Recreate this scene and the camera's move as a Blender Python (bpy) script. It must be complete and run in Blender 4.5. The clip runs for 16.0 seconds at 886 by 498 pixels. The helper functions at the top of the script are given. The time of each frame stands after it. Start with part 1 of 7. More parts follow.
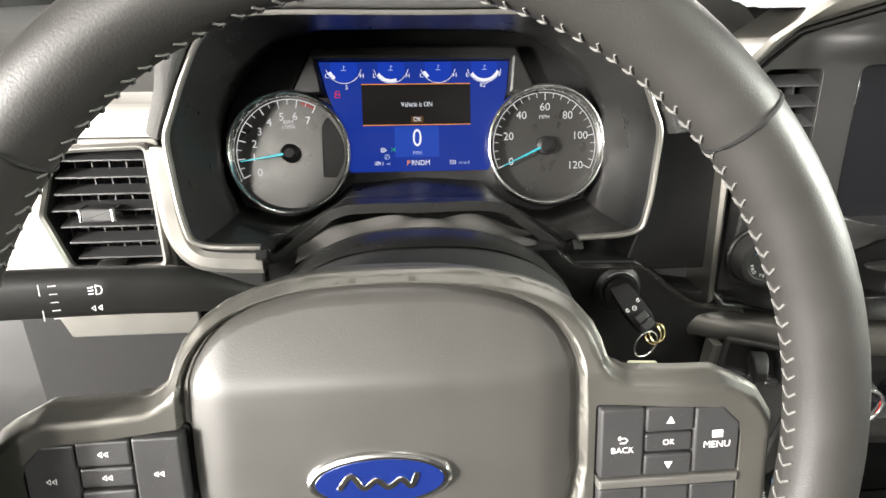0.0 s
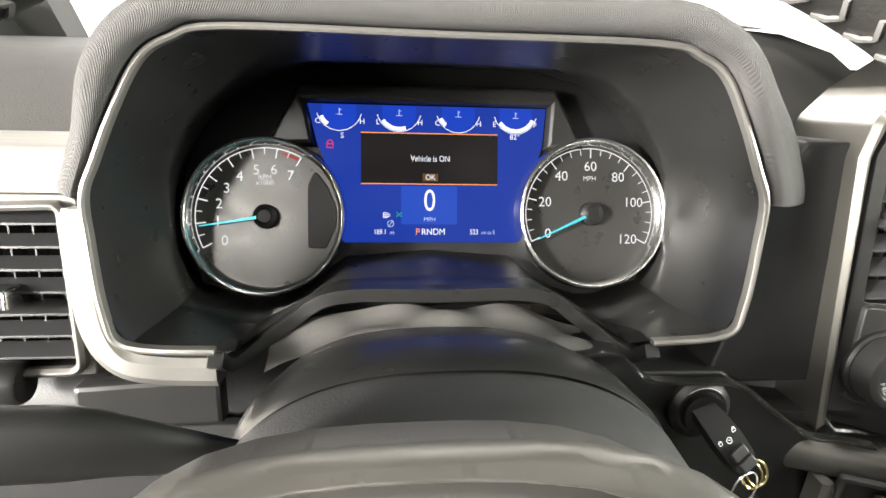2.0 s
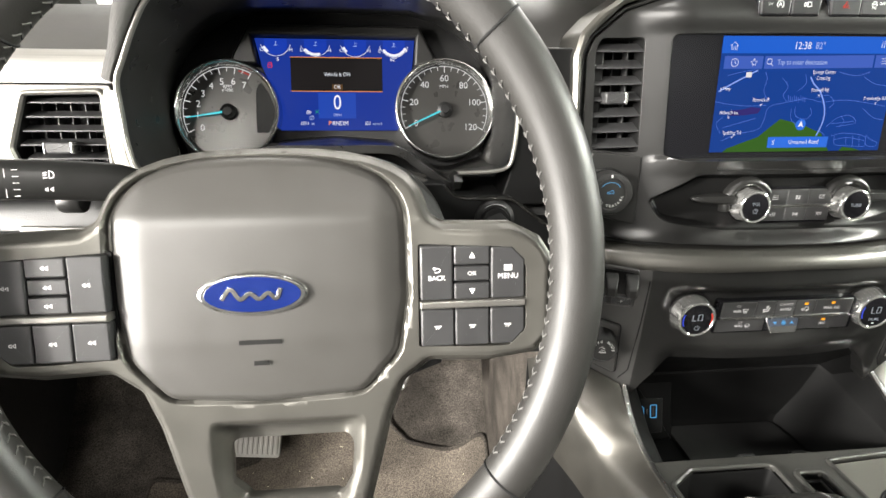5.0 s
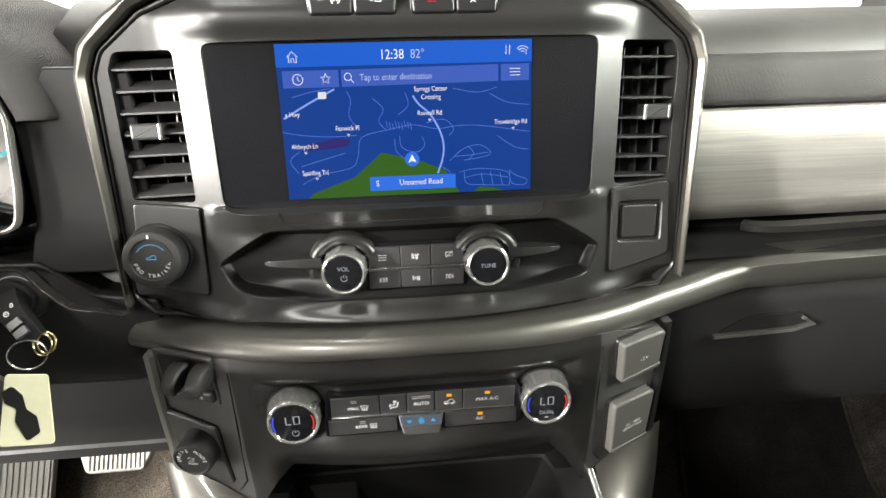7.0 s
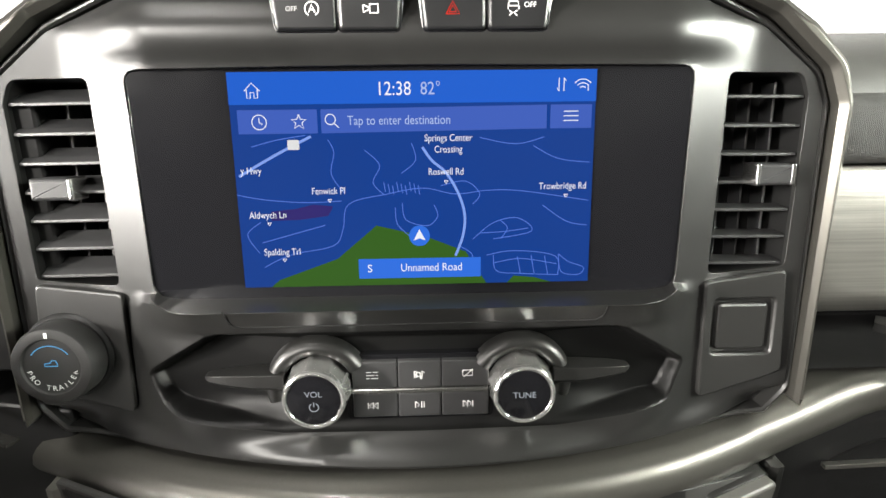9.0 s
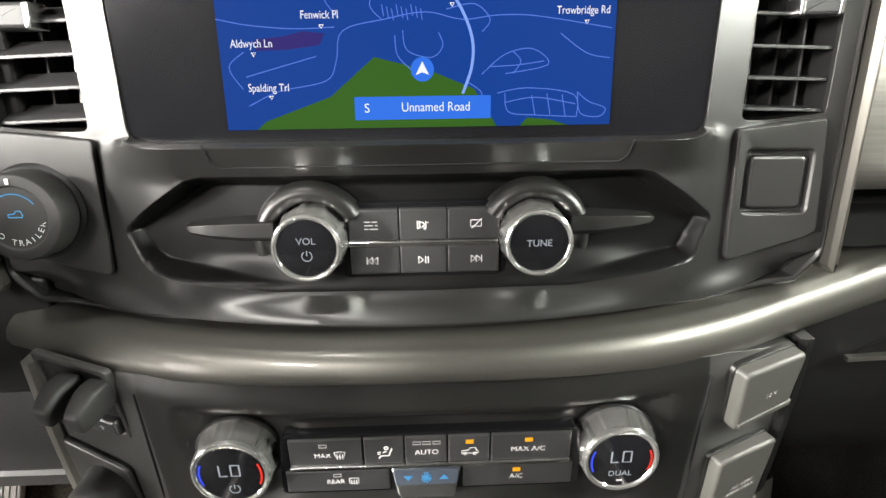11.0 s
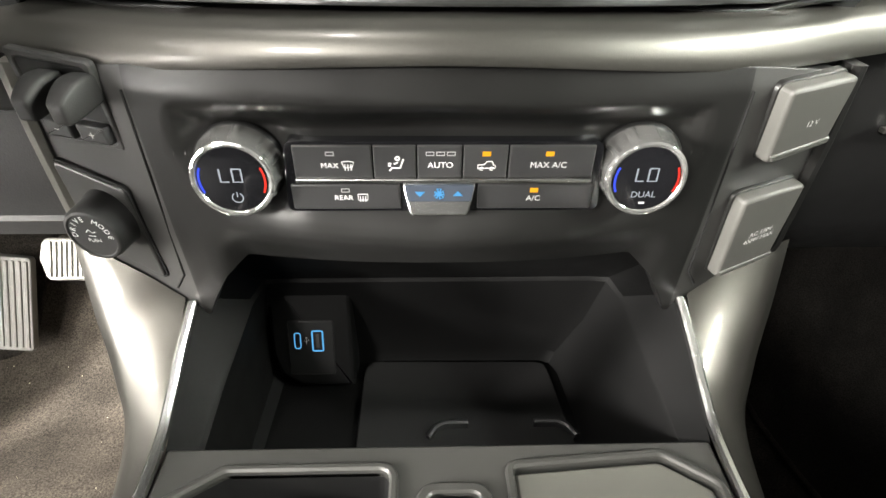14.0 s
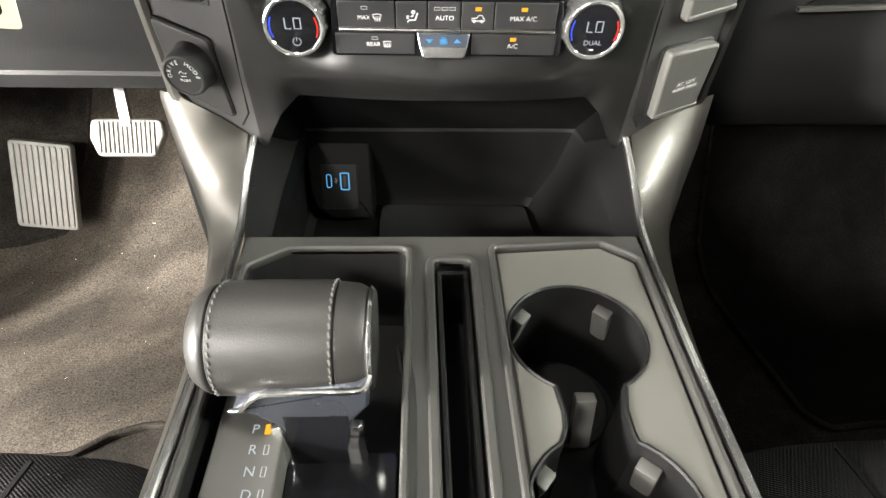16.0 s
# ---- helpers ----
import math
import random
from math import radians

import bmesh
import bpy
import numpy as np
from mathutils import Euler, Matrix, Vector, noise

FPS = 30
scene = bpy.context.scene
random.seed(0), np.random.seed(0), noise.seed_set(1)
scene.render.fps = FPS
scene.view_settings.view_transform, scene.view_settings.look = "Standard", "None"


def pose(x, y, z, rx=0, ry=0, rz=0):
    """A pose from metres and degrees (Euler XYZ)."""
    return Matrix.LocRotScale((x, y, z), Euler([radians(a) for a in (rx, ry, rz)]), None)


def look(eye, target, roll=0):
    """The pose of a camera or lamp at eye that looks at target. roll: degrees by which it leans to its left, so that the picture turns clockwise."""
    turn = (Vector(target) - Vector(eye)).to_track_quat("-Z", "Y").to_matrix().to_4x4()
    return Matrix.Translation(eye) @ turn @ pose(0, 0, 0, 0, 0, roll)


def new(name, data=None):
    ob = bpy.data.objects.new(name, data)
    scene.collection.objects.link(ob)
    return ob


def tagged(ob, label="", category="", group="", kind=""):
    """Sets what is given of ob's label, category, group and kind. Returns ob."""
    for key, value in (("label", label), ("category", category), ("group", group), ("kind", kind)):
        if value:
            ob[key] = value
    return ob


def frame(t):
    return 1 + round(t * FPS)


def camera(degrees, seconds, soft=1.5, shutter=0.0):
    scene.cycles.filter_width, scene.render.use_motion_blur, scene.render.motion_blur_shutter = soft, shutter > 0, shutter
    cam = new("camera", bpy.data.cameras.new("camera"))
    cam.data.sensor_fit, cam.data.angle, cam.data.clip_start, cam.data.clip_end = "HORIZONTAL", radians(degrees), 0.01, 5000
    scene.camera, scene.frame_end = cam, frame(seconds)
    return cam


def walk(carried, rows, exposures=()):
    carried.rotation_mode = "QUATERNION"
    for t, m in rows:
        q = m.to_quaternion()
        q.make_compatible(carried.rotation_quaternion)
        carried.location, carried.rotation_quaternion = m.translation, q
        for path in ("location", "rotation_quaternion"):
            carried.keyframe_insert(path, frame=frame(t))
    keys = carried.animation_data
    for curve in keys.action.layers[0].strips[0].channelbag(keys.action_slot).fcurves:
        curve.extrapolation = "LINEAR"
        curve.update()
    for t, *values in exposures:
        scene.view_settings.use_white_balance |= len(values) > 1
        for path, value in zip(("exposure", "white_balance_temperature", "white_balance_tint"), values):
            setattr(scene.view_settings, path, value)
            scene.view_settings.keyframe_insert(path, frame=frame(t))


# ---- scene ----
cam = camera(77.0, 16.0)
PATH = [
    (0, (-0.4573, -0.3762, 0.8970), (-0.3268, 1.4452, 0.0810), -0.6),
    (0.5, (-0.4543, -0.3018, 0.8866), (-0.2950, 1.5295, 0.1000), -0.6),
    (1, (-0.4650, -0.2705, 0.8852), (-0.2787, 1.5922, 0.1810), 0.6),
    (1.5, (-0.4744, -0.2603, 0.8801), (-0.2812, 1.6192, 0.2250), 1.1),
    (2, (-0.4757, -0.2601, 0.8776), (-0.2690, 1.6240, 0.2390), 1.4),
    (2.5, (-0.4780, -0.2635, 0.8755), (-0.2670, 1.6239, 0.2480), 1.5),
    (3, (-0.4785, -0.2612, 0.8732), (-0.2680, 1.6240, 0.2390), 1.5),
    (3.2, (-0.4773, -0.2602, 0.8721), (-0.2730, 1.6241, 0.2340), 1.4),
    (5.3, (-0.3413, -0.5408, 0.8445), (-0.1656, 1.3118, 0.1110), -0.3),
    (5.5, (-0.2987, -0.5556, 0.8582), (-0.1412, 1.2832, 0.0880), -1.6),
    (6, (-0.1603, -0.5605, 0.8844), (-0.0611, 1.2396, 0.0190), -3.5),
    (6.5, (-0.0527, -0.4812, 0.8649), (0.1140, 1.3379, 0.0510), -2.1),
    (7, (-0.0139, -0.3940, 0.8417), (0.1552, 1.4881, 0.1870), -1.4),
    (7.5, (0.0033, -0.3231, 0.8538), (0.1012, 1.5822, 0.2540), -0.6),
    (8, (0.0037, -0.2934, 0.8572), (0.0700, 1.6219, 0.2860), -0.6),
    (8.2, (0.0058, -0.2856, 0.8562), (0.0642, 1.6310, 0.2880), -0.6),
    (10.3, (0.0005, -0.2615, 0.8095), (0.0703, 1.6369, 0.1830), -0.6),
    (10.5, (0.0003, -0.2612, 0.8013), (0.0692, 1.6319, 0.1590), -0.7),
    (11, (0.0007, -0.2589, 0.7841), (0.0638, 1.6150, 0.0890), -0.7),
    (11.5, (-0.0000, -0.2587, 0.7678), (0.0605, 1.5981, 0.0260), -0.7),
    (12, (-0.0035, -0.2586, 0.7535), (0.0620, 1.5740, -0.0440), -0.5),
    (12.5, (-0.0033, -0.2565, 0.7385), (0.0594, 1.5461, -0.1260), -0.3),
    (13, (-0.0058, -0.2560, 0.7252), (0.0576, 1.5081, -0.2150), 0.1),
    (13.5, (-0.0054, -0.2619, 0.7143), (0.0557, 1.4632, -0.2970), 0.4),
    (14, (-0.0079, -0.2735, 0.7024), (0.0535, 1.4082, -0.3780), 0.8),
    (14.5, (-0.0117, -0.2960, 0.6961), (0.0552, 1.3451, -0.4450), 1.2),
    (15, (-0.0140, -0.3241, 0.6985), (0.0536, 1.2702, -0.5070), 1.3),
    (15.5, (-0.0131, -0.3574, 0.7003), (0.0592, 1.2030, -0.5490), 1.6),
    (16, (-0.0152, -0.3981, 0.7114), (0.0577, 1.1290, -0.5780), 1.6),
]
walk(cam, [(t, look(eye, target, roll)) for t, eye, target, roll in PATH], [(0, 0.05), (0.5, 0.2), (1.5, 0.4), (3, 0.4), (5.5, 0.0), (6.5, 0.05), (8, 0.0), (10.5, 0.08), (12.5, 0.4), (14, 0.5), (16, 0.6)])

# ---------------------------------------------------------------- light
world = bpy.data.worlds.new("bright_hall")
scene.world = world
world.use_nodes = True
world.node_tree.nodes["Background"].inputs["Color"].default_value = (1.0, 0.97, 0.92, 1)
world.node_tree.nodes["Background"].inputs["Strength"].default_value = 0.10
scene.view_settings.exposure = 0.0


def window_light(name, place, target, sx, sy, power, col=(1.0, 0.96, 0.9)):
    la = bpy.data.lights.new(name, "AREA")
    la.shape, la.size, la.size_y, la.energy, la.color = "RECTANGLE", sx, sy, power, col
    ob = new(name, la)
    ob.matrix_world = look(place, target)
    return ob


window_light("driver_door_light", (-2.5, -0.95, 0.85), (-0.4, 0.0, 0.6), 1.7, 1.5, 310.0)
window_light("hall_lamp", (-3.0, -1.60, 1.30), (-0.5, 0.2, 0.2), 0.16, 0.5, 420.0)
window_light("high_hall_lamp", (-1.30, -1.95, 1.62), (-0.18, 0.0, 0.6), 0.40, 0.30, 72.0)
window_light("rear_window_light", (-0.42, -1.58, 1.42), (-0.1, 0.0, 0.65), 0.85, 0.26, 1.5)
window_light("windshield_light", (-0.1, 0.70, 1.42), (-0.1, -0.2, 0.75), 1.5, 0.40, 24.0)
window_light("passenger_window_light", (1.45, -0.35, 1.20), (0.1, 0.0, 0.85), 0.8, 0.34, 138.0, (0.97, 1.0, 0.90))
# the roof's reading lamp over the driver, lit while the door is open
la = bpy.data.lights.new("reading_lamp", "SPOT")
la.energy, la.color, la.spot_size, la.spot_blend, la.shadow_soft_size = 20.0, (1.0, 0.97, 0.92), radians(42), 0.8, 0.05
reading = new("reading_lamp", la)
reading.matrix_world = look((-0.30, -0.22, 1.50), (-0.20, -0.10, 0.50))

# ---------------------------------------------------------------- tools
V = Vector


def frame_at(x, y, z, lean_deg=0.0, yaw_deg=0.0):
    """A panel's own axes: u to the right, v up the panel, w out of it towards the seats."""
    return Matrix.Translation((x, y, z)) @ Matrix.Rotation(radians(yaw_deg), 4, "Z") @ Matrix.Rotation(radians(90 - lean_deg), 4, "X")


def finish(bm, angle=32.0):
    bmesh.ops.remove_doubles(bm, verts=bm.verts, dist=1e-6)
    bm.normal_update()
    lim = radians(angle)
    caps = bm.faces.layers.int.get("flat_cap")
    for f in bm.faces:
        f.smooth = not (caps is not None and f[caps])
    for e in bm.edges:
        if len(e.link_faces) == 2 and e.calc_face_angle(0.0) > lim:
            e.smooth = False
    return bm


def part(name, bm, material, parent=None, label="", m=None, angle=32.0):
    """Links a bmesh as one mesh object, under a thing or a part."""
    if m is not None:
        bmesh.ops.transform(bm, matrix=m, verts=bm.verts)
    finish(bm, angle)
    me = bpy.data.meshes.new(name)
    bm.to_mesh(me)
    bm.free()
    me.materials.append(material)
    ob = new(name, me)
    if parent is not None:
        ob.parent = parent
    if label:
        ob["label"] = label
    return ob


def thing(name, label, category, group="", kind=""):
    ob = new(name)
    ob.empty_display_size = 0.01
    return tagged(ob, label, category, group, kind)


def move(ob, m):
    """Shifts a thing with all its parts."""
    for child in ob.children:
        move(child, m)
    if ob.type == "MESH":
        ob.data.transform(m)


def rounded(pts, r, n=5):
    """A closed outline with rounded corners; r is one radius or one for each corner."""
    out, k = [], len(pts)
    for i in range(k):
        p, a, b = V(pts[i]), V(pts[i - 1]), V(pts[(i + 1) % k])
        ri = r[i] if isinstance(r, (list, tuple)) else r
        da, db = (a - p), (b - p)
        if ri <= 0 or da.length < 1e-7 or db.length < 1e-7:
            out.append(tuple(p))
            continue
        ang = da.angle(db, 0.0)
        if ang > 3.1 or ang < 0.01:
            out.append(tuple(p))
            continue
        t = min(ri / math.tan(ang / 2), 0.48 * da.length, 0.48 * db.length)
        s, e = p + da.normalized() * t, p + db.normalized() * t
        for j in range(n + 1):
            q = j / n
            out.append(tuple(s * (1 - q) ** 2 + p * 2 * q * (1 - q) + e * q * q))
    return out


def rect(u0, v0, u1, v1, r=0.0, n=4):
    pts = [(u0, v0), (u1, v0), (u1, v1), (u0, v1)]
    return rounded(pts, r, n) if r else pts


def mirror(half):
    """An outline from its right half, listed from the top middle round to the bottom middle."""
    return [p for p in half] + [(-u, v) for u, v in reversed(half) if abs(u) > 1e-6]


def area2(o):
    return sum(o[i - 1][0] * o[i][1] - o[i][0] * o[i - 1][1] for i in range(len(o))) / 2


def ccw(o):
    return list(o) if area2(o) > 0 else list(reversed(o))


def grown(o, d):
    """The outline moved outwards by d."""
    o = ccw(o)
    n, out = len(o), []
    for i in range(n):
        a, p, b = V(o[i - 1]), V(o[i]), V(o[(i + 1) % n])
        t1, t2 = (p - a), (b - p)
        n1 = V((t1.y, -t1.x)).normalized() if t1.length > 1e-9 else V((0, 0))
        n2 = V((t2.y, -t2.x)).normalized() if t2.length > 1e-9 else n1
        nn = n1 + n2
        nn = nn.normalized() if nn.length > 1e-6 else n1
        c = max(0.5, nn.dot(n1))
        out.append(tuple(p + nn * (d / c)))
    return out


def circle(u, v, r, n=32, a0=0.0, a1=360.0):
    full = abs(a1 - a0) >= 359.9
    k = n if full else n + 1
    return [(u + r * math.cos(radians(a0 + (a1 - a0) * i / n)), v + r * math.sin(radians(a0 + (a1 - a0) * i / n))) for i in range(k)]


def ring(bm, o, w):
    return [bm.verts.new((u, v, w)) for u, v in o]


def bridge(bm, a, b, closed=True):
    n = len(a)
    for i in range(n if closed else n - 1):
        j = (i + 1) % n
        try:
            bm.faces.new((a[i], a[j], b[j], b[i]))
        except ValueError:
            pass


def slab(outline, w0, w1, e=0.0, bm=None, back=False):
    """A plate from w0 (back) to w1 (front) with edges chamfered by e."""
    bm = bm or bmesh.new()
    caps = bm.faces.layers.int.get("flat_cap") or bm.faces.layers.int.new("flat_cap")
    o = ccw(outline)
    rings = [ring(bm, o, w0)]
    if e > 0:
        rings.append(ring(bm, o, w1 - e))
        rings.append(ring(bm, grown(o, -e * 0.35), w1 - e * 0.35))
        rings.append(ring(bm, grown(o, -e), w1))
    else:
        rings.append(ring(bm, o, w1))
    for a, b in zip(rings, rings[1:]):
        bridge(bm, a, b)
    bm.faces.new(rings[-1])[caps] = 1
    if back:
        bm.faces.new(list(reversed(rings[0])))
    return bm


def plate(outer, holes, w0, w1, e=0.0, bm=None):
    """A plate with holes through it; chamfered by e at the front."""
    bm = bm or bmesh.new()
    loops = []
    for k, o in enumerate([outer] + list(holes)):
        o = ccw(o)
        sign = -1 if k == 0 else 1
        front = ring(bm, grown(o, sign * e) if e else o, w1)
        mid = ring(bm, o, w1 - e) if e else front
        rear = ring(bm, o, w0)
        for a, b in ((rear, mid), (mid, front)) if e else ((rear, front),):
            bridge(bm, a, b) if k == 0 else bridge(bm, b, a)
        loops.append(front)
    edges = []
    for lp in loops:
        for i in range(len(lp)):
            ed = bm.edges.get((lp[i], lp[(i + 1) % len(lp)])) or bm.edges.new((lp[i], lp[(i + 1) % len(lp)]))
            edges.append(ed)
    bmesh.ops.triangle_fill(bm, use_beauty=True, use_dissolve=False, edges=edges, normal=(0, 0, 1))
    return bm


def sdf(px, py, o):
    """Signed distance of a point from an outline: minus inside."""
    best, inside, n = 1e9, False, len(o)
    for i in range(n):
        ax, ay = o[i - 1]
        bx, by = o[i]
        dx, dy = bx - ax, by - ay
        l2 = dx * dx + dy * dy
        t = 0.0 if l2 < 1e-14 else max(0.0, min(1.0, ((px - ax) * dx + (py - ay) * dy) / l2))
        d = (px - ax - t * dx) ** 2 + (py - ay - t * dy) ** 2
        best = min(best, d)
        if (ay > py) != (by > py) and px < (bx - ax) * (py - ay) / (by - ay) + ax:
            inside = not inside
    d = math.sqrt(best)
    return -d if inside else d


def cutgrid(outer, holes, nu, nv, shape, depth, lines=()):
    """A moulded panel: a fine sheet cut to an outline with holes, raised by shape(u, v), with edges turned back by depth."""
    bm = bmesh.new()
    us, vs = [p[0] for p in outer], [p[1] for p in outer]
    m = 0.002
    u0, u1, v0, v1 = min(us) - m, max(us) + m, min(vs) - m, max(vs) + m
    g = [[bm.verts.new((u0 + (u1 - u0) * i / nu, v0 + (v1 - v0) * j / nv, 0)) for i in range(nu + 1)] for j in range(nv + 1)]
    for j in range(nv):
        for i in range(nu):
            bm.faces.new((g[j][i], g[j][i + 1], g[j + 1][i + 1], g[j + 1][i]))
    for o in [outer] + list(holes) + list(lines):
        lo_u, hi_u = min(p[0] for p in o) - 0.004, max(p[0] for p in o) + 0.004
        lo_v, hi_v = min(p[1] for p in o) - 0.004, max(p[1] for p in o) + 0.004
        for i in range(len(o)):
            a, b = V((*o[i - 1], 0)), V((*o[i], 0))
            d = b - a
            if d.length < 1e-6:
                continue
            pad = 0.004
            near = [f for f in bm.faces if min(a.x, b.x) - pad < max(v.co.x for v in f.verts) and max(a.x, b.x) + pad > min(v.co.x for v in f.verts)
                    and min(a.y, b.y) - pad < max(v.co.y for v in f.verts) and max(a.y, b.y) + pad > min(v.co.y for v in f.verts)]
            geom = set(near)
            for f in near:
                geom.update(f.edges)
                geom.update(f.verts)
            bmesh.ops.bisect_plane(bm, geom=list(geom), dist=1e-6, plane_co=a, plane_no=V((d.y, -d.x, 0)).normalized())
    kill = []
    for f in bm.faces:
        c = f.calc_center_median()
        if sdf(c.x, c.y, outer) > 0 or any(sdf(c.x, c.y, h) < 0 for h in holes):
            kill.append(f)
    bmesh.ops.delete(bm, geom=kill, context="FACES")
    rim = [e for e in bm.edges if len(e.link_faces) == 1]
    for v in bm.verts:
        v.co.z = shape(v.co.x, v.co.y)
    if depth:
        made = bmesh.ops.extrude_edge_only(bm, edges=rim)["geom"]
        for v in made:
            if isinstance(v, bmesh.types.BMVert):
                v.co.z -= depth
    return bm


def lathe(profile, n=48, bm=None, centre=(0, 0), close_top=True):
    """Turned round the w axis; profile: (radius, w) from the back to the front."""
    bm = bm or bmesh.new()
    rings = []
    for r, w in profile:
        if r < 1e-6:
            rings.append([bm.verts.new((centre[0], centre[1], w))])
        else:
            rings.append([bm.verts.new((centre[0] + r * math.cos(2 * math.pi * i / n), centre[1] + r * math.sin(2 * math.pi * i / n), w)) for i in range(n)])
    for a, b in zip(rings, rings[1:]):
        if len(b) == 1:
            for i in range(n):
                bm.faces.new((a[i], a[(i + 1) % n], b[0]))
        elif len(a) == 1:
            for i in range(n):
                bm.faces.new((a[0], b[(i + 1) % n], b[i]))
        else:
            bridge(bm, a, b)
    if close_top and len(rings[-1]) > 1:
        bm.faces.new(rings[-1])
    return bm


def smooth_path(pts, n=8, closed=False):
    """Points on a Catmull-Rom curve through pts."""
    p = [V(q) for q in pts]
    out, k = [], len(p)
    for i in range(k if closed else k - 1):
        a, b, c, d = (p[(i - 1) % k], p[i], p[(i + 1) % k], p[(i + 2) % k]) if closed else (p[max(i - 1, 0)], p[i], p[i + 1], p[min(i + 2, k - 1)])
        for j in range(n):
            t = j / n
            out.append(0.5 * ((2 * b) + (c - a) * t + (2 * a - 5 * b + 4 * c - d) * t * t + (3 * b - a - 3 * c + d) * t ** 3))
    if not closed:
        out.append(p[-1])
    return out


def sweep(path, section, up=(0, 0, 1), closed=False, caps=True, scale=None, bm=None):
    """A section (across, up) carried along a path of points."""
    bm = bm or bmesh.new()
    p = [V(q) for q in path]
    k, rings, up = len(p), [], V(up)
    for i in range(k):
        a, b = (p[i - 1], p[(i + 1) % k]) if closed else (p[max(i - 1, 0)], p[min(i + 1, k - 1)])
        t = (b - a).normalized()
        side = t.cross(up)
        side = side.normalized() if side.length > 1e-5 else V((1, 0, 0))
        top = side.cross(t).normalized()
        s = scale[i] if scale else 1.0
        rings.append([bm.verts.new(p[i] + side * x * s + top * y * s) for x, y in section])
    for i in range(k if closed else k - 1):
        bridge(bm, rings[i], rings[(i + 1) % k])
    if caps and not closed:
        bm.faces.new(list(reversed(rings[0])))
        bm.faces.new(rings[-1])
    bmesh.ops.recalc_face_normals(bm, faces=bm.faces)
    return bm


def loft(rings, closed=True, cap0=False, cap1=False, bm=None):
    bm = bm or bmesh.new()
    rows = [[bm.verts.new(q) for q in r] for r in rings]
    for a, b in zip(rows, rows[1:]):
        bridge(bm, a, b, closed)
    if cap0:
        bm.faces.new(list(reversed(rows[0])))
    if cap1:
        bm.faces.new(rows[-1])
    return bm


def box(x0, y0, z0, x1, y1, z1, r=0.0, seg=2, bm=None):
    b = bmesh.new()
    bmesh.ops.create_cube(b, size=1.0)
    for v in b.verts:
        v.co = V(((x0 + x1) / 2 + v.co.x * (x1 - x0), (y0 + y1) / 2 + v.co.y * (y1 - y0), (z0 + z1) / 2 + v.co.z * (z1 - z0)))
    if r > 0:
        bmesh.ops.bevel(b, geom=list(b.edges), offset=r, segments=seg, profile=0.5, affect="EDGES")
    if bm is None:
        return b
    me = bpy.data.meshes.new("tmp")
    b.to_mesh(me)
    b.free()
    bm.from_mesh(me)
    bpy.data.meshes.remove(me)
    return bm


def lines_mesh(paths, width, w=0.0, bm=None):
    """Flat strokes of one width along lists of (u, v)."""
    bm = bm or bmesh.new()
    for path in paths:
        p = [V(q) for q in path]
        left, right = [], []
        for i in range(len(p)):
            a, b = p[max(i - 1, 0)], p[min(i + 1, len(p) - 1)]
            t = b - a
            if t.length < 1e-9:
                t = V((1, 0))
            t.normalize()
            nrm = V((-t.y, t.x)) * width / 2
            left.append(bm.verts.new((p[i].x + nrm.x, p[i].y + nrm.y, w)))
            right.append(bm.verts.new((p[i].x - nrm.x, p[i].y - nrm.y, w)))
        for i in range(len(p) - 1):
            bm.faces.new((right[i], right[i + 1], left[i + 1], left[i]))
    return bm


def flat(outlines, w=0.0, bm=None):
    bm = bm or bmesh.new()
    for o in outlines:
        bm.faces.new(ring(bm, ccw(o), w))
    return bm


def words(text, size, u, v, w=0.0, align="CENTER", squeeze=1.0, turn=0.0, bm=None):
    """Flat letters of the built-in font as a bmesh; size is the height of a capital letter."""
    cu = bpy.data.curves.new("letters", "FONT")
    cu.body, cu.size, cu.align_x, cu.align_y = text, size / 0.69, align, "CENTER"
    cu.resolution_u = 3
    ob = bpy.data.objects.new("letters", cu)
    scene.collection.objects.link(ob)
    dg = bpy.context.evaluated_depsgraph_get()
    me = bpy.data.meshes.new_from_object(ob.evaluated_get(dg))
    b2 = bmesh.new()
    b2.from_mesh(me)
    bmesh.ops.transform(b2, matrix=Matrix.Translation((u, v, w)) @ Matrix.Rotation(radians(turn), 4, "Z") @ Matrix.Diagonal((squeeze, 1, 1, 1)), verts=b2.verts)
    bpy.data.objects.remove(ob)
    bpy.data.curves.remove(cu)
    bpy.data.meshes.remove(me)
    if bm is None:
        return b2
    me = bpy.data.meshes.new("tmp")
    b2.to_mesh(me)
    b2.free()
    bm.from_mesh(me)
    bpy.data.meshes.remove(me)
    return bm


def arc_words(text, size, r, mid, step, w, bm=None, inward=False):
    """Letters set one by one round a circle about the origin."""
    bm = bm or bmesh.new()
    n = len(text)
    for i, ch in enumerate(text):
        if ch == " ":
            continue
        k = (i - (n - 1) / 2) * step
        a = mid - k if not inward else mid + k
        words(ch, size, r * math.cos(radians(a)), r * math.sin(radians(a)), w, turn=a - 90 if not inward else a + 90, bm=bm)
    return bm


def smoothstep(a, b, x):
    t = max(0.0, min(1.0, (x - a) / (b - a)))
    return t * t * (3 - 2 * t)


def lerp(table, x):
    for (a, fa), (b, fb) in zip(table, table[1:]):
        if x <= b:
            return fa + (fb - fa) * max(0.0, (x - a) / (b - a))
    return table[-1][1]


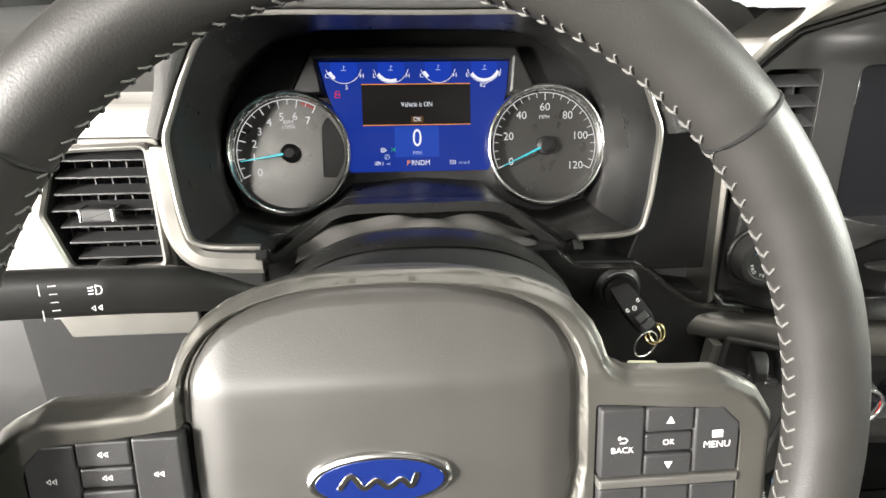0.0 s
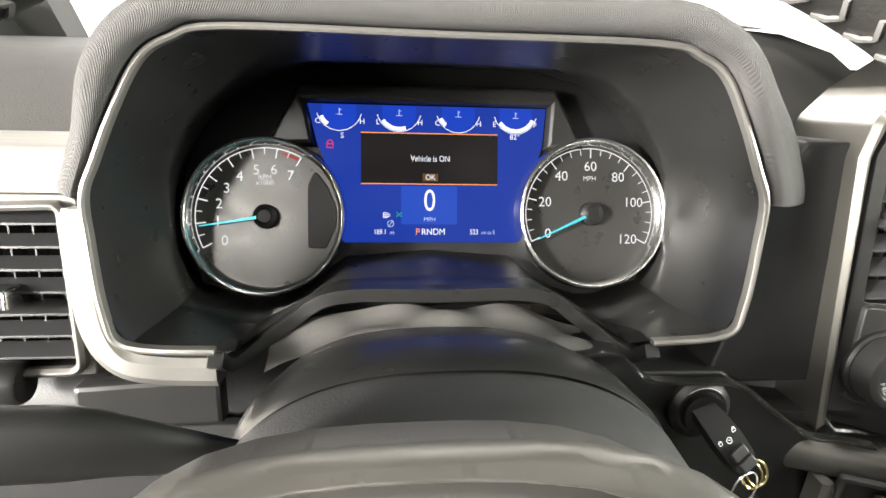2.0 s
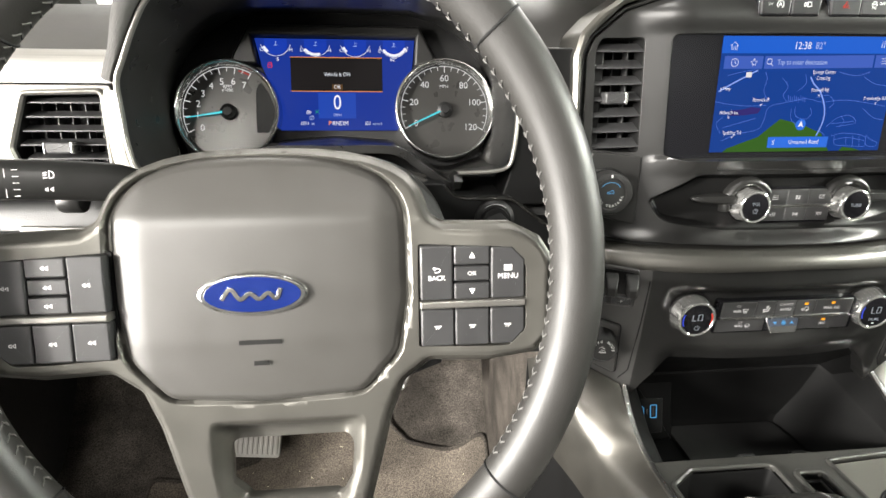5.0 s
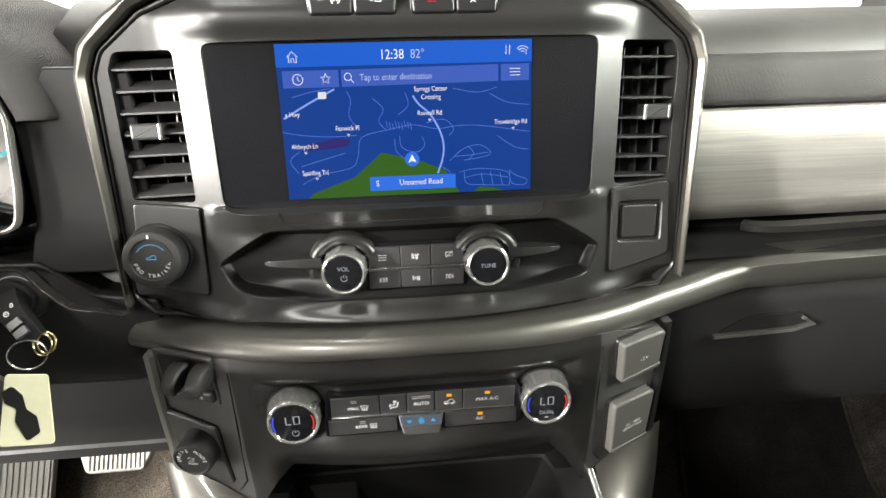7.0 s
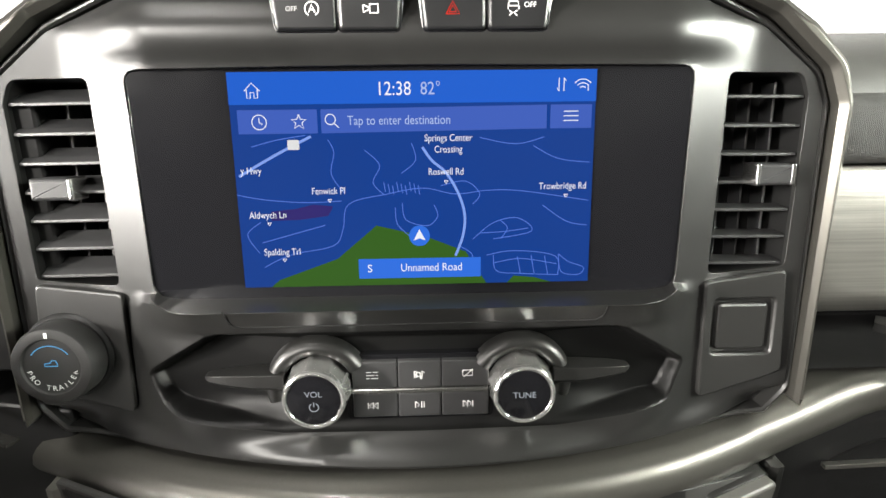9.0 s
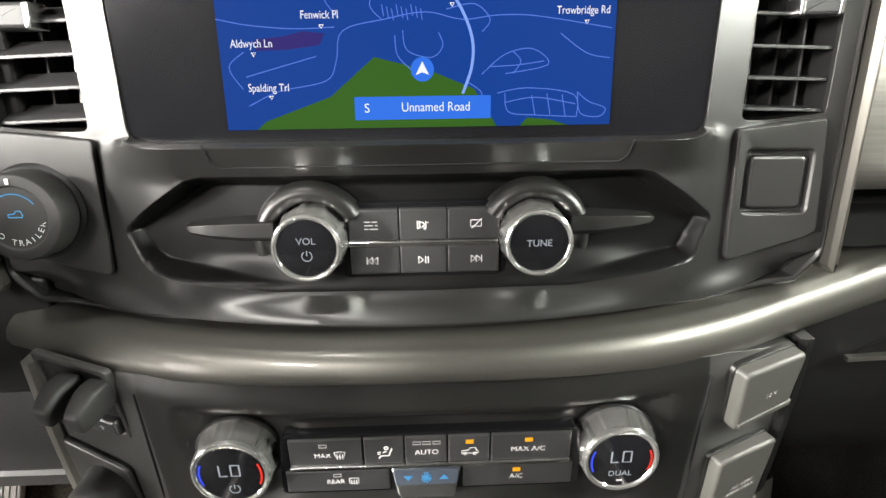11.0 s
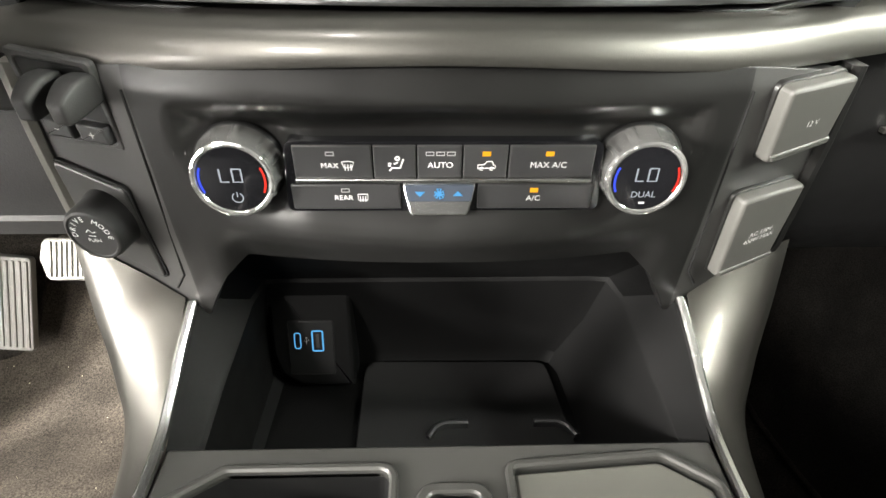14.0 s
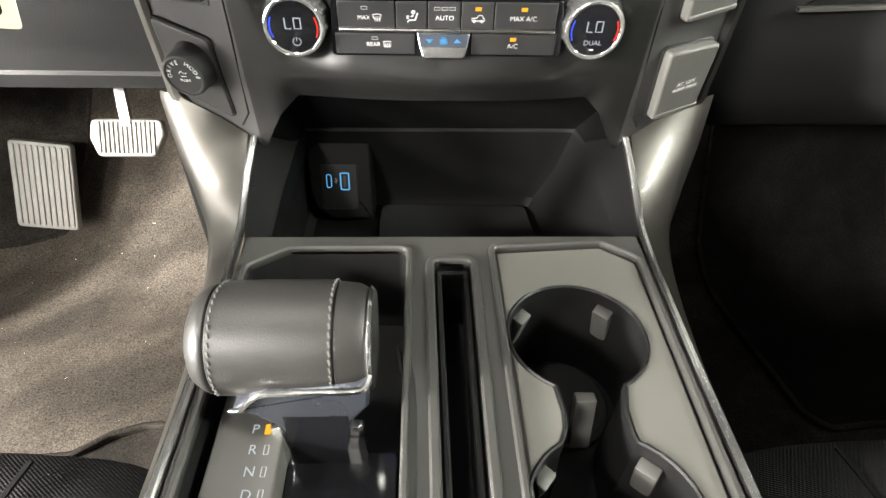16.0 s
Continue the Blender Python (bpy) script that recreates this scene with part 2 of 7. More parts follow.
# ---------------------------------------------------------------- materials
def mat(name, base, rough=0.5, metal=0.0, grain=0.0, grain_size=1500.0, spots=0.0, coat=0.0, edge=0.0008, vary=0.15, vary_size=60.0, spec=0.5, stretch=None, rough_vary=0.1):
    m = bpy.data.materials.new(name)
    m.use_nodes = True
    nt = m.node_tree
    b = nt.nodes["Principled BSDF"]
    b.inputs["Metallic"].default_value, b.inputs["Coat Weight"].default_value = metal, coat
    b.inputs["Coat Roughness"].default_value, b.inputs["Specular IOR Level"].default_value = 0.06, spec
    co = nt.nodes.new("ShaderNodeTexCoord")
    mp = nt.nodes.new("ShaderNodeMapping")
    mp.inputs["Scale"].default_value = stretch or (1, 1, 1)
    nt.links.new(co.outputs["Object"], mp.inputs["Vector"])
    big = nt.nodes.new("ShaderNodeTexNoise")
    big.inputs["Scale"].default_value, big.inputs["Detail"].default_value = vary_size, 5.0
    nt.links.new(mp.outputs["Vector"], big.inputs["Vector"])
    mix = nt.nodes.new("ShaderNodeMix")
    mix.data_type = "RGBA"
    mix.inputs["A"].default_value = (*[c * (1 - vary) for c in base], 1)
    mix.inputs["B"].default_value = (*[min(1, c * (1 + vary)) for c in base], 1)
    nt.links.new(big.outputs["Fac"], mix.inputs["Factor"])
    nt.links.new(mix.outputs["Result"], b.inputs["Base Color"])
    rr = nt.nodes.new("ShaderNodeMapRange")
    rr.inputs["To Min"].default_value, rr.inputs["To Max"].default_value = max(0.02, rough - rough_vary), min(1, rough + rough_vary)
    nt.links.new(big.outputs["Fac"], rr.inputs["Value"])
    nt.links.new(rr.outputs["Result"], b.inputs["Roughness"])
    last = None
    if edge > 0:
        bv = nt.nodes.new("ShaderNodeBevel")
        bv.samples = 3
        bv.inputs["Radius"].default_value = edge
        last = bv.outputs["Normal"]
    if grain > 0:
        fine = nt.nodes.new("ShaderNodeTexNoise")
        fine.inputs["Scale"].default_value, fine.inputs["Detail"].default_value = grain_size, 2.0
        nt.links.new(mp.outputs["Vector"], fine.inputs["Vector"])
        bp = nt.nodes.new("ShaderNodeBump")
        bp.inputs["Strength"].default_value, bp.inputs["Distance"].default_value = grain, 0.0006
        nt.links.new(fine.outputs["Fac"], bp.inputs["Height"])
        if last is not None:
            nt.links.new(last, bp.inputs["Normal"])
        last = bp.outputs["Normal"]
    if last is not None:
        nt.links.new(last, b.inputs["Normal"])
        if coat > 0 and edge > 0:
            nt.links.new(bv.outputs["Normal"], b.inputs["Coat Normal"])
    return m


def glow(name, col, strength):
    m = bpy.data.materials.new(name)
    m.use_nodes = True
    b = m.node_tree.nodes["Principled BSDF"]
    b.inputs["Base Color"].default_value = (0.002, 0.002, 0.002, 1)
    b.inputs["Roughness"].default_value = 0.15
    b.inputs["Specular IOR Level"].default_value = 0.05
    b.inputs["Emission Color"].default_value = (*col, 1)
    b.inputs["Emission Strength"].default_value = strength
    return m


def woven(name, base, scale):
    m = mat(name, base, rough=0.75, vary=0.12, edge=0.0)
    nt = m.node_tree
    b = nt.nodes["Principled BSDF"]
    co = nt.nodes["Texture Coordinate"]
    heights = []
    for turn in (40, -40):
        mp = nt.nodes.new("ShaderNodeMapping")
        mp.inputs["Rotation"].default_value = (radians(turn), radians(turn), radians(turn))
        wv = nt.nodes.new("ShaderNodeTexWave")
        wv.inputs["Scale"].default_value, wv.inputs["Distortion"].default_value = scale, 0.6
        nt.links.new(co.outputs["Object"], mp.inputs["Vector"])
        nt.links.new(mp.outputs["Vector"], wv.inputs["Vector"])
        heights.append(wv.outputs["Fac"])
    add = nt.nodes.new("ShaderNodeMath")
    add.operation = "ADD"
    nt.links.new(heights[0], add.inputs[0])
    nt.links.new(heights[1], add.inputs[1])
    bp = nt.nodes.new("ShaderNodeBump")
    bp.inputs["Strength"].default_value, bp.inputs["Distance"].default_value = 0.6, 0.0008
    nt.links.new(add.outputs[0], bp.inputs["Height"])
    nt.links.new(bp.outputs["Normal"], b.inputs["Normal"])
    return m


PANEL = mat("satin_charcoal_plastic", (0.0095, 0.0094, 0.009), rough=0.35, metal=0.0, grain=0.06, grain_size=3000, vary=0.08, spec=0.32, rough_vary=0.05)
PANEL_DARK = mat("black_plastic", (0.006, 0.006, 0.006), rough=0.45, spec=0.25, grain=0.06, grain_size=2500, vary=0.1)
GLOSS = mat("gloss_black_plastic", (0.006, 0.006, 0.007), rough=0.12, vary=0.05, rough_vary=0.04)
SOFT = mat("soft_grained_plastic", (0.045, 0.044, 0.041), rough=0.55, grain=0.35, grain_size=900, vary=0.1)
SOFT_DARK = mat("dark_grained_plastic", (0.016, 0.016, 0.016), rough=0.5, grain=0.3, grain_size=900, vary=0.1)
PAINT = mat("warm_grey_metallic_paint", (0.125, 0.120, 0.107), rough=0.33, metal=0.85, coat=0.4, grain=0.05, grain_size=4000, vary=0.03, rough_vary=0.03, vary_size=900)
SILVER = mat("satin_silver_plastic", (0.24, 0.232, 0.215), rough=0.33, metal=0.8, grain=0.05, grain_size=3500, vary=0.06)
SPOKE = mat("satin_grey_metallic", (0.085, 0.082, 0.073), rough=0.40, metal=0.6, grain=0.05, grain_size=3500, vary=0.06)
CHROME = mat("chrome", (0.80, 0.80, 0.78), rough=0.2, metal=1.0, vary=0.03, rough_vary=0.05, edge=0.0006)
BRUSHED = mat("brushed_metal_trim", (0.50, 0.485, 0.45), rough=0.38, metal=0.75, grain=0.25, grain_size=60, vary=0.35, vary_size=40, stretch=(0.25, 12, 12), edge=0.001, rough_vary=0.12)
LEATHER = mat("dark_grey_leather", (0.018, 0.0172, 0.016), rough=0.46, spec=0.38, grain=0.2, grain_size=1100, vary=0.1)
KNOBCHROME = mat("bright_satin_chrome", (0.78, 0.78, 0.76), rough=0.13, metal=0.92, vary=0.03, rough_vary=0.05, edge=0.0004)
PADMAT = mat("grey_grained_airbag_vinyl", (0.036, 0.0345, 0.0315), rough=0.45, grain=0.12, grain_size=1300, vary=0.06)
THREAD = mat("pale_thread", (0.075, 0.073, 0.069), rough=0.8, edge=0)
KNOBRUBBER = mat("soft_black_knob_rubber", (0.012, 0.0118, 0.0115), rough=0.6, spec=0.35, grain=0.15, grain_size=1800)
RUBBER = mat("black_rubber", (0.009, 0.009, 0.009), rough=0.75, spec=0.2, grain=0.2, grain_size=1500)
BUTTON = mat("dark_grey_button", (0.024, 0.024, 0.0245), rough=0.38, grain=0.05, grain_size=3000)
STACKSKIN = mat("matt_charcoal_stack_plastic", (0.012, 0.0119, 0.0115), rough=0.35, grain=0.06, grain_size=3000, vary=0.08, spec=0.45, rough_vary=0.05)
CONSOLE = mat("satin_grey_console_plastic", (0.050, 0.0495, 0.046), rough=0.34, metal=0.3, grain=0.06, grain_size=3000, vary=0.08, rough_vary=0.05)
CUPTRIM = mat("warm_grey_satin_trim", (0.15, 0.147, 0.131), rough=0.32, metal=0.4, grain=0.06, grain_size=3500, vary=0.06)
COVER = mat("grey_outlet_cover", (0.062, 0.061, 0.056), rough=0.42, grain=0.08, grain_size=3000)
PEDAL = mat("ribbed_grey_pedal", (0.25, 0.243, 0.225), rough=0.5, metal=0.3, grain=0.15, grain_size=900)
# Paler copy of PANEL: door light on the left wing is put into it.
LIT_WING = mat("lit_wing_plastic", (0.030, 0.0296, 0.0285), rough=0.38, grain=0.06, grain_size=3000, vary=0.08, spec=0.45, rough_vary=0.05)
SIDEPANEL = mat("soft_grey_side_panel", (0.014, 0.0138, 0.0133), rough=0.38, grain=0.06, grain_size=3000, vary=0.08, spec=0.45, rough_vary=0.05)
SWITCHKEY = mat("near_black_switch_plastic", (0.010, 0.010, 0.0105), rough=0.33, grain=0.05, grain_size=3000, spec=0.3)
FILLER = mat("dark_brushed_trim", (0.055, 0.053, 0.049), rough=0.24, metal=0.85, grain=0.05, grain_size=60, vary=0.12, vary_size=40, stretch=(0.3, 12, 12), edge=0.001)
SIDETRIM = mat("warm_grey_side_paint", (0.075, 0.072, 0.064), rough=0.36, metal=0.85, coat=0.35, grain=0.05, grain_size=4000, vary=0.25, rough_vary=0.08, vary_size=30)
BANDPAINT = mat("warm_grey_flake_paint", (0.082, 0.079, 0.071), rough=0.42, metal=0.75, coat=0.15, grain=0.10, grain_size=1600, vary=0.10, rough_vary=0.05, vary_size=700)
# Darker copy of STACKSKIN: the recess's shade and dark reflections are put into it.
RECESS_SHADE = mat("shaded_stack_plastic", (0.0045, 0.0045, 0.0044), rough=0.38, grain=0.06, grain_size=3000, vary=0.08, spec=0.16, rough_vary=0.05)
BOWL = mat("satin_black_bowl_plastic", (0.009, 0.0089, 0.0085), rough=0.29, grain=0.06, grain_size=3000, vary=0.08, spec=0.5, rough_vary=0.05)
# PANEL_DARK taken darker: shade in the tray and on console sides is put in.
SHADE_BLACK = mat("shaded_black_plastic", (0.003, 0.003, 0.003), rough=0.5, spec=0.10, grain=0.08, grain_size=2500, vary=0.1)
FABRIC = woven("woven_dash_fabric", (0.0363, 0.0350, 0.0330), 480)
SEATCLOTH = woven("woven_seat_cloth", (0.020, 0.020, 0.021), 160)
CARPET = mat("grey_brown_carpet", (0.032, 0.028, 0.024), rough=0.95, grain=1.0, grain_size=520, vary=0.7, vary_size=38, edge=0, spec=0.1)
# The driver mat's carpet again, with the passenger footwell's shade put into its colour.
SHADED_MAT = mat("shaded_carpet_mat", (0.010, 0.009, 0.008), rough=0.95, grain=1.0, grain_size=520, vary=0.6, vary_size=30, edge=0, spec=0.1)
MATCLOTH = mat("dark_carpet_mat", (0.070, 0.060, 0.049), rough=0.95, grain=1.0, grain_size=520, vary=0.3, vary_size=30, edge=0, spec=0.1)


def nap(m, deg, size, low, high):
    """Brushed patches in a carpet's pile, drawn out along one direction."""
    nt = m.node_tree
    co = nt.nodes["Texture Coordinate"]
    mp = nt.nodes.new("ShaderNodeMapping")
    mp.vector_type = "TEXTURE"
    mp.inputs["Rotation"].default_value = (0, 0, radians(deg))
    mp.inputs["Scale"].default_value = (3.2, 1, 1)
    nz = nt.nodes.new("ShaderNodeTexNoise")
    nz.inputs["Scale"].default_value, nz.inputs["Detail"].default_value, nz.inputs["Roughness"].default_value = size, 3.0, 0.45
    rg = nt.nodes.new("ShaderNodeMapRange")
    rg.inputs["From Min"].default_value, rg.inputs["From Max"].default_value = 0.40, 0.62
    rg.inputs["To Min"].default_value, rg.inputs["To Max"].default_value = low, high
    fine = nt.nodes.new("ShaderNodeTexNoise")
    fine.inputs["Scale"].default_value, fine.inputs["Detail"].default_value = 420.0, 3.0
    r2_ = nt.nodes.new("ShaderNodeMapRange")
    r2_.inputs["From Min"].default_value, r2_.inputs["From Max"].default_value = 0.3, 0.7
    r2_.inputs["To Min"].default_value, r2_.inputs["To Max"].default_value = 0.40, 1.60
    mul = nt.nodes.new("ShaderNodeMath")
    mul.operation = "MULTIPLY"
    vm = nt.nodes.new("ShaderNodeVectorMath")
    vm.operation = "SCALE"
    bsdf = nt.nodes["Principled BSDF"]
    src = bsdf.inputs["Base Color"].links[0].from_socket
    nt.links.new(co.outputs["Object"], mp.inputs["Vector"])
    nt.links.new(mp.outputs["Vector"], nz.inputs["Vector"])
    nt.links.new(co.outputs["Object"], fine.inputs["Vector"])
    nt.links.new(nz.outputs["Fac"], rg.inputs["Value"])
    nt.links.new(fine.outputs["Fac"], r2_.inputs["Value"])
    nt.links.new(rg.outputs["Result"], mul.inputs[0])
    nt.links.new(r2_.outputs["Result"], mul.inputs[1])
    nt.links.new(src, vm.inputs[0])
    nt.links.new(mul.outputs[0], vm.inputs["Scale"])
    nt.links.new(vm.outputs["Vector"], bsdf.inputs["Base Color"])


nap(MATCLOTH, 34, 13.0, 0.68, 1.22)
nap(SHADED_MAT, 60, 9.0, 0.7, 1.3)
nap(CARPET, 20, 14.0, 0.7, 1.3)
# Unseen lining, made dark only to cut light bounced into the footwells.
HEADLINER = mat("low_bounce_headliner_cloth", (0.035, 0.034, 0.033), rough=0.9, grain=0.3, grain_size=700, edge=0)
BRASS = mat("worn_brass", (0.72, 0.60, 0.32), rough=0.25, metal=1.0, grain=0.1, grain_size=500)
TAG = mat("cream_card_tag", (0.62, 0.60, 0.42), rough=0.6, grain=0.1)
WHITE = mat("white_print", (0.62, 0.62, 0.61), rough=0.5, edge=0)
GREYPRINT = mat("grey_print", (0.30, 0.30, 0.30), rough=0.5, edge=0)
NEEDLE = glow("cyan_lit_needle", (0.10, 0.75, 0.85), 0.9)
DIALWHITE = glow("lit_dial_white", (1, 1, 1), 0.75)
REDLIT = glow("lit_red", (1.0, 0.05, 0.03), 0.8)
BLUELIT = glow("lit_blue", (0.05, 0.09, 0.9), 1.0)
ICEBLUE = glow("lit_ice_blue", (0.12, 0.45, 0.85), 0.8)
AMBER = glow("lit_amber", (1.0, 0.42, 0.02), 1.0)
GREENLIT = glow("lit_green", (0.03, 0.6, 0.15), 0.7)
LCDWHITE = glow("lit_white_letters", (0.9, 0.93, 1.0), 0.95)
SOFTWHITE = glow("lit_backlit_letters", (0.8, 0.85, 0.92), 0.5)

# ---------------------------------------------------------------- cabin shell
def sheet(name, pts, material, label, category, thick=0.02, direction=(0, 0, -1)):
    bm = bmesh.new()
    f = bm.faces.new([bm.verts.new(p) for p in pts])
    geo = bmesh.ops.extrude_face_region(bm, geom=[f])["geom"]
    bmesh.ops.translate(bm, vec=V(direction) * thick, verts=[v for v in geo if isinstance(v, bmesh.types.BMVert)])
    bmesh.ops.recalc_face_normals(bm, faces=bm.faces)
    return tagged(part(name, bm, material), label, category, kind="structure")


def floor_z(x, y):
    z = 0.42 * smoothstep(0.30, 0.72, y) ** 1.1
    z += 0.012 * math.sin(x * 9 + y * 5) * math.sin(y * 7 - x * 3) * smoothstep(-0.3, 0.1, y) * smoothstep(0.17, 0.3, abs(x))
    z += 0.10 * (1 - smoothstep(0.16, 0.30, abs(x))) * smoothstep(-0.4, 0.3, y)
    return z + 0.08 * smoothstep(0.80, 0.97, abs(x))


def cabin_floor():
    bm = bmesh.new()
    nx, ny = 130, 120
    rows = []
    for j in range(ny + 1):
        row = []
        for i in range(nx + 1):
            x, y = -1.0 + 2.0 * i / nx, -1.7 + 2.45 * j / ny
            z = floor_z(x, y)
            row.append(bm.verts.new((x, y, z)))
        rows.append(row)
    for a, b in zip(rows, rows[1:]):
        bridge(bm, a, b, closed=False)
    return tagged(part("floor", bm, CARPET), "grey-brown carpeted cabin floor, dusty and rumpled, rising to the firewall", "carpet floor", kind="structure")


cabin_floor()
sheet("wall_front", [(-1.0, 0.72, 0.2), (1.0, 0.72, 0.2), (1.0, 0.72, 0.88), (-1.0, 0.72, 0.88)], SOFT_DARK, "dark firewall behind the dashboard", "firewall", 0.03, (0, 1, 0))
sheet("wall_left", [(-1.0, -1.7, 0.0), (-1.0, 0.75, 0.0), (-1.0, 0.75, 0.95), (-1.0, 0.03, 0.95), (-1.0, 0.03, 0.10), (-1.0, -0.80, 0.10), (-1.0, -0.80, 0.95), (-1.0, -1.7, 0.95)], SOFT_DARK, "dark door sill, kick panel and rear side, driver door open", "cabin side", 0.04, (-1, 0, 0))
sheet("wall_right", [(1.0, -1.7, 0.0), (1.0, 0.75, 0.0), (1.0, 0.75, 1.02), (1.0, -1.7, 1.02)], SOFT_DARK, "dark grained lower door side of the cabin by the passenger", "door panel", 0.04, (1, 0, 0))
sheet("wall_back", [(-1.0, -1.7, 0.0), (1.0, -1.7, 0.0), (1.0, -1.7, 1.20), (-1.0, -1.7, 1.20)], SOFT_DARK, "dark cloth-covered back wall of the cabin", "cabin wall", 0.04, (0, -1, 0))
sheet("ceiling", [(-0.9, -1.7, 1.58), (0.9, -1.7, 1.58), (0.9, 0.05, 1.55), (-0.9, 0.05, 1.55)], HEADLINER, "dark cloth headliner over the cabin", "headliner", 0.03, (0, 0, 1))
tagged(part("wall_tunnel", box(-0.212, 0.078, -0.02, 0.212, 0.72, 0.50, 0.03, 3), CARPET), "carpeted tunnel between the two footwells under the dashboard", "tunnel", kind="structure")
for sx, nm in ((-1, "left"), (1, "right")):
    bm = sweep([(0.99 * sx, 0.74, 0.88), (0.96 * sx, 0.40, 1.22), (0.89 * sx, 0.05, 1.56)], [(-0.04, -0.03), (0.04, -0.03), (0.04, 0.03), (-0.04, 0.03)])
    tagged(part("trim_pillar_" + nm, bm, SOFT), "grey plastic windshield pillar trim", "pillar trim", kind="structure")
    bm = box(0.93 * sx - 0.05, -0.92, 0.9, 0.93 * sx + 0.05, -0.74, 1.58, 0.01)
    tagged(part("trim_door_post_" + nm, bm, HEADLINER), "dark cloth-covered door post trim", "post trim", kind="structure")


bm = bmesh.new()
bm.faces.new([bm.verts.new(p) for p in ((-3.2, 3.4, 0.0), (3.2, 3.4, 0.0), (3.2, 3.4, 4.0), (-3.2, 3.4, 4.0))])
tagged(part("backdrop", bm, glow("bright_hall_wall", (1.0, 0.985, 0.95), 1.6)), "bright white hall wall outside the windshield", "backdrop", kind="structure")


# ---------------------------------------------------------------- centre stack, upper half
ST = frame_at(0, 0, 0.8, 4.4)
def lip_v(a):
    """Height of the panel's lower edge at a distance from the middle."""
    return -0.1385 + 0.0055 * smoothstep(0.150, 0.195, a) + 0.006 * smoothstep(0.19, 0.23, a)


def lip_start(u):
    """The lower edge before the outer thirds are set back."""
    f = 1 + 0.052 * smoothstep(0.118, 0.165, u)
    return (u, 0.057 + (lip_v(u * f) - 0.057) / f)


panel_out = mirror([(0, 0.091)] + rounded([(0.0, 0.091), (0.125, 0.088), (0.165, 0.072), (0.192, 0.050), (0.1975, 0.036), (0.196, -0.112), lip_start(0.186)], [0, 0.012, 0.012, 0.012, 0.012, 0.006, 0], 4)[1:] + [lip_start(0.186 * (1 - k / 14)) for k in range(1, 15)])
vent_hole_r = rounded([(0.150, 0.0515), (0.186, 0.051), (0.190, 0.040), (0.188, -0.044), (0.148, -0.048)], [0.004, 0.006, 0.004, 0.003, 0.003], 3)
vent_hole_l = [(-u, v) for u, v in vent_hole_r]
screen_hole = rounded(mirror([(0, 0.0545), (0.133, 0.0535), (0.131, -0.055), (0.118, -0.0575), (0, -0.0575)]), [0, 0.006, 0.008, 0, 0, 0, 0.008, 0.006][:8], 3)
hexa = rounded(mirror([(0, -0.0715), (0.098, -0.0710), (0.1045, -0.0725), (0.137, -0.0925), (0.1385, -0.0955), (0.1300, -0.1170), (0.07, -0.1255), (0, -0.1265)]), [0, 0.003, 0.006, 0.004, 0.004, 0.008, 0.02, 0, 0, 0.02, 0.008, 0.004, 0.004, 0.006, 0.003][:15], 4)


def stack_shape(u, v):
    """How far the moulded panel stands out of the screen's plane."""
    a = abs(u)
    k = smoothstep(0.118, 0.165, a)
    out = 1 - smoothstep(0.104, 0.146, a)
    w = out * lerp([(-0.16, 0.009), (-0.072, 0.0105), (-0.063, 0.0168), (-0.0575, 0.0205), (-0.0555, 0.0215), (-0.0540, 0.0195), (-0.0530, 0.0), (0.2, 0.0)], v)
    w += 0.004 * smoothstep(0.054, 0.066, v) * (1 - smoothstep(0.130, 0.160, a))
    w -= 0.010 * smoothstep(0.070, 0.092, v)
    floor_w = 0.0050 - 0.19 * max(0.0, a - 0.055) + 0.016 * k
    d = sdf(u, v, hexa)
    if d < 0:
        w += (min(w, floor_w) - w) * smoothstep(0.0, -0.0055, d) * (1 - (1 - smoothstep(-0.1285, -0.108, v)) * (1 - smoothstep(0.075, 0.120, a)))
    edge = lip_start(a)[1]
    f = 1 + 0.052 * k
    lip = 0.0243 - 1.36 * (a * f) ** 2 + 0.016 * k
    w += (lip - w) * smoothstep(edge + 0.0125, edge + 0.0015, v)
    return w


centre_stack = thing("centre_stack", "satin charcoal moulded centre stack panel of the dashboard", "dashboard panel", kind="structure")
part("panel", cutgrid(panel_out, [vent_hole_r, vent_hole_l, screen_hole, hexa], 110, 72, stack_shape, 0.03), STACKSKIN, centre_stack, m=ST)
# Same plastic as the panel, coloured darker to carry the recess's shade.
part("audio_recess", cutgrid(hexa, [], 120, 56, stack_shape, 0.0, lines=[grown(hexa, -0.0014), grown(hexa, -0.0028), grown(hexa, -0.0042), grown(hexa, -0.0056)]), RECESS_SHADE, centre_stack, "satin recess with its shade put into the colour", m=ST)
# metallic surround and the dark gap inside it
outer = rounded([(0, 0.110), (0.113, 0.106), (0.155, 0.095), (0.189, 0.072), (0.2055, 0.055), (0.2105, 0.036), (0.208, -0.02), (0.204, -0.122)], [0, 0.014, 0.014, 0.014, 0.014, 0.014, 0.014, 0], 4)
inner_half = rounded([(0, 0.098), (0.128, 0.094), (0.170, 0.077), (0.197, 0.053), (0.2035, 0.036), (0.200, -0.118)], [0, 0.012, 0.012, 0.012, 0.012, 0], 4)
arch_o = [(-u, v) for u, v in reversed(outer[1:])] + outer + list(reversed(inner_half)) + [(-u, v) for u, v in inner_half[1:]]
part("surround", plate(arch_o, [], -0.055, 0.006, 0.003), PAINT, centre_stack, "warm grey metallic surround", m=ST)
inner = mirror(inner_half + [(0.186, -0.140), (0, -0.1445)])
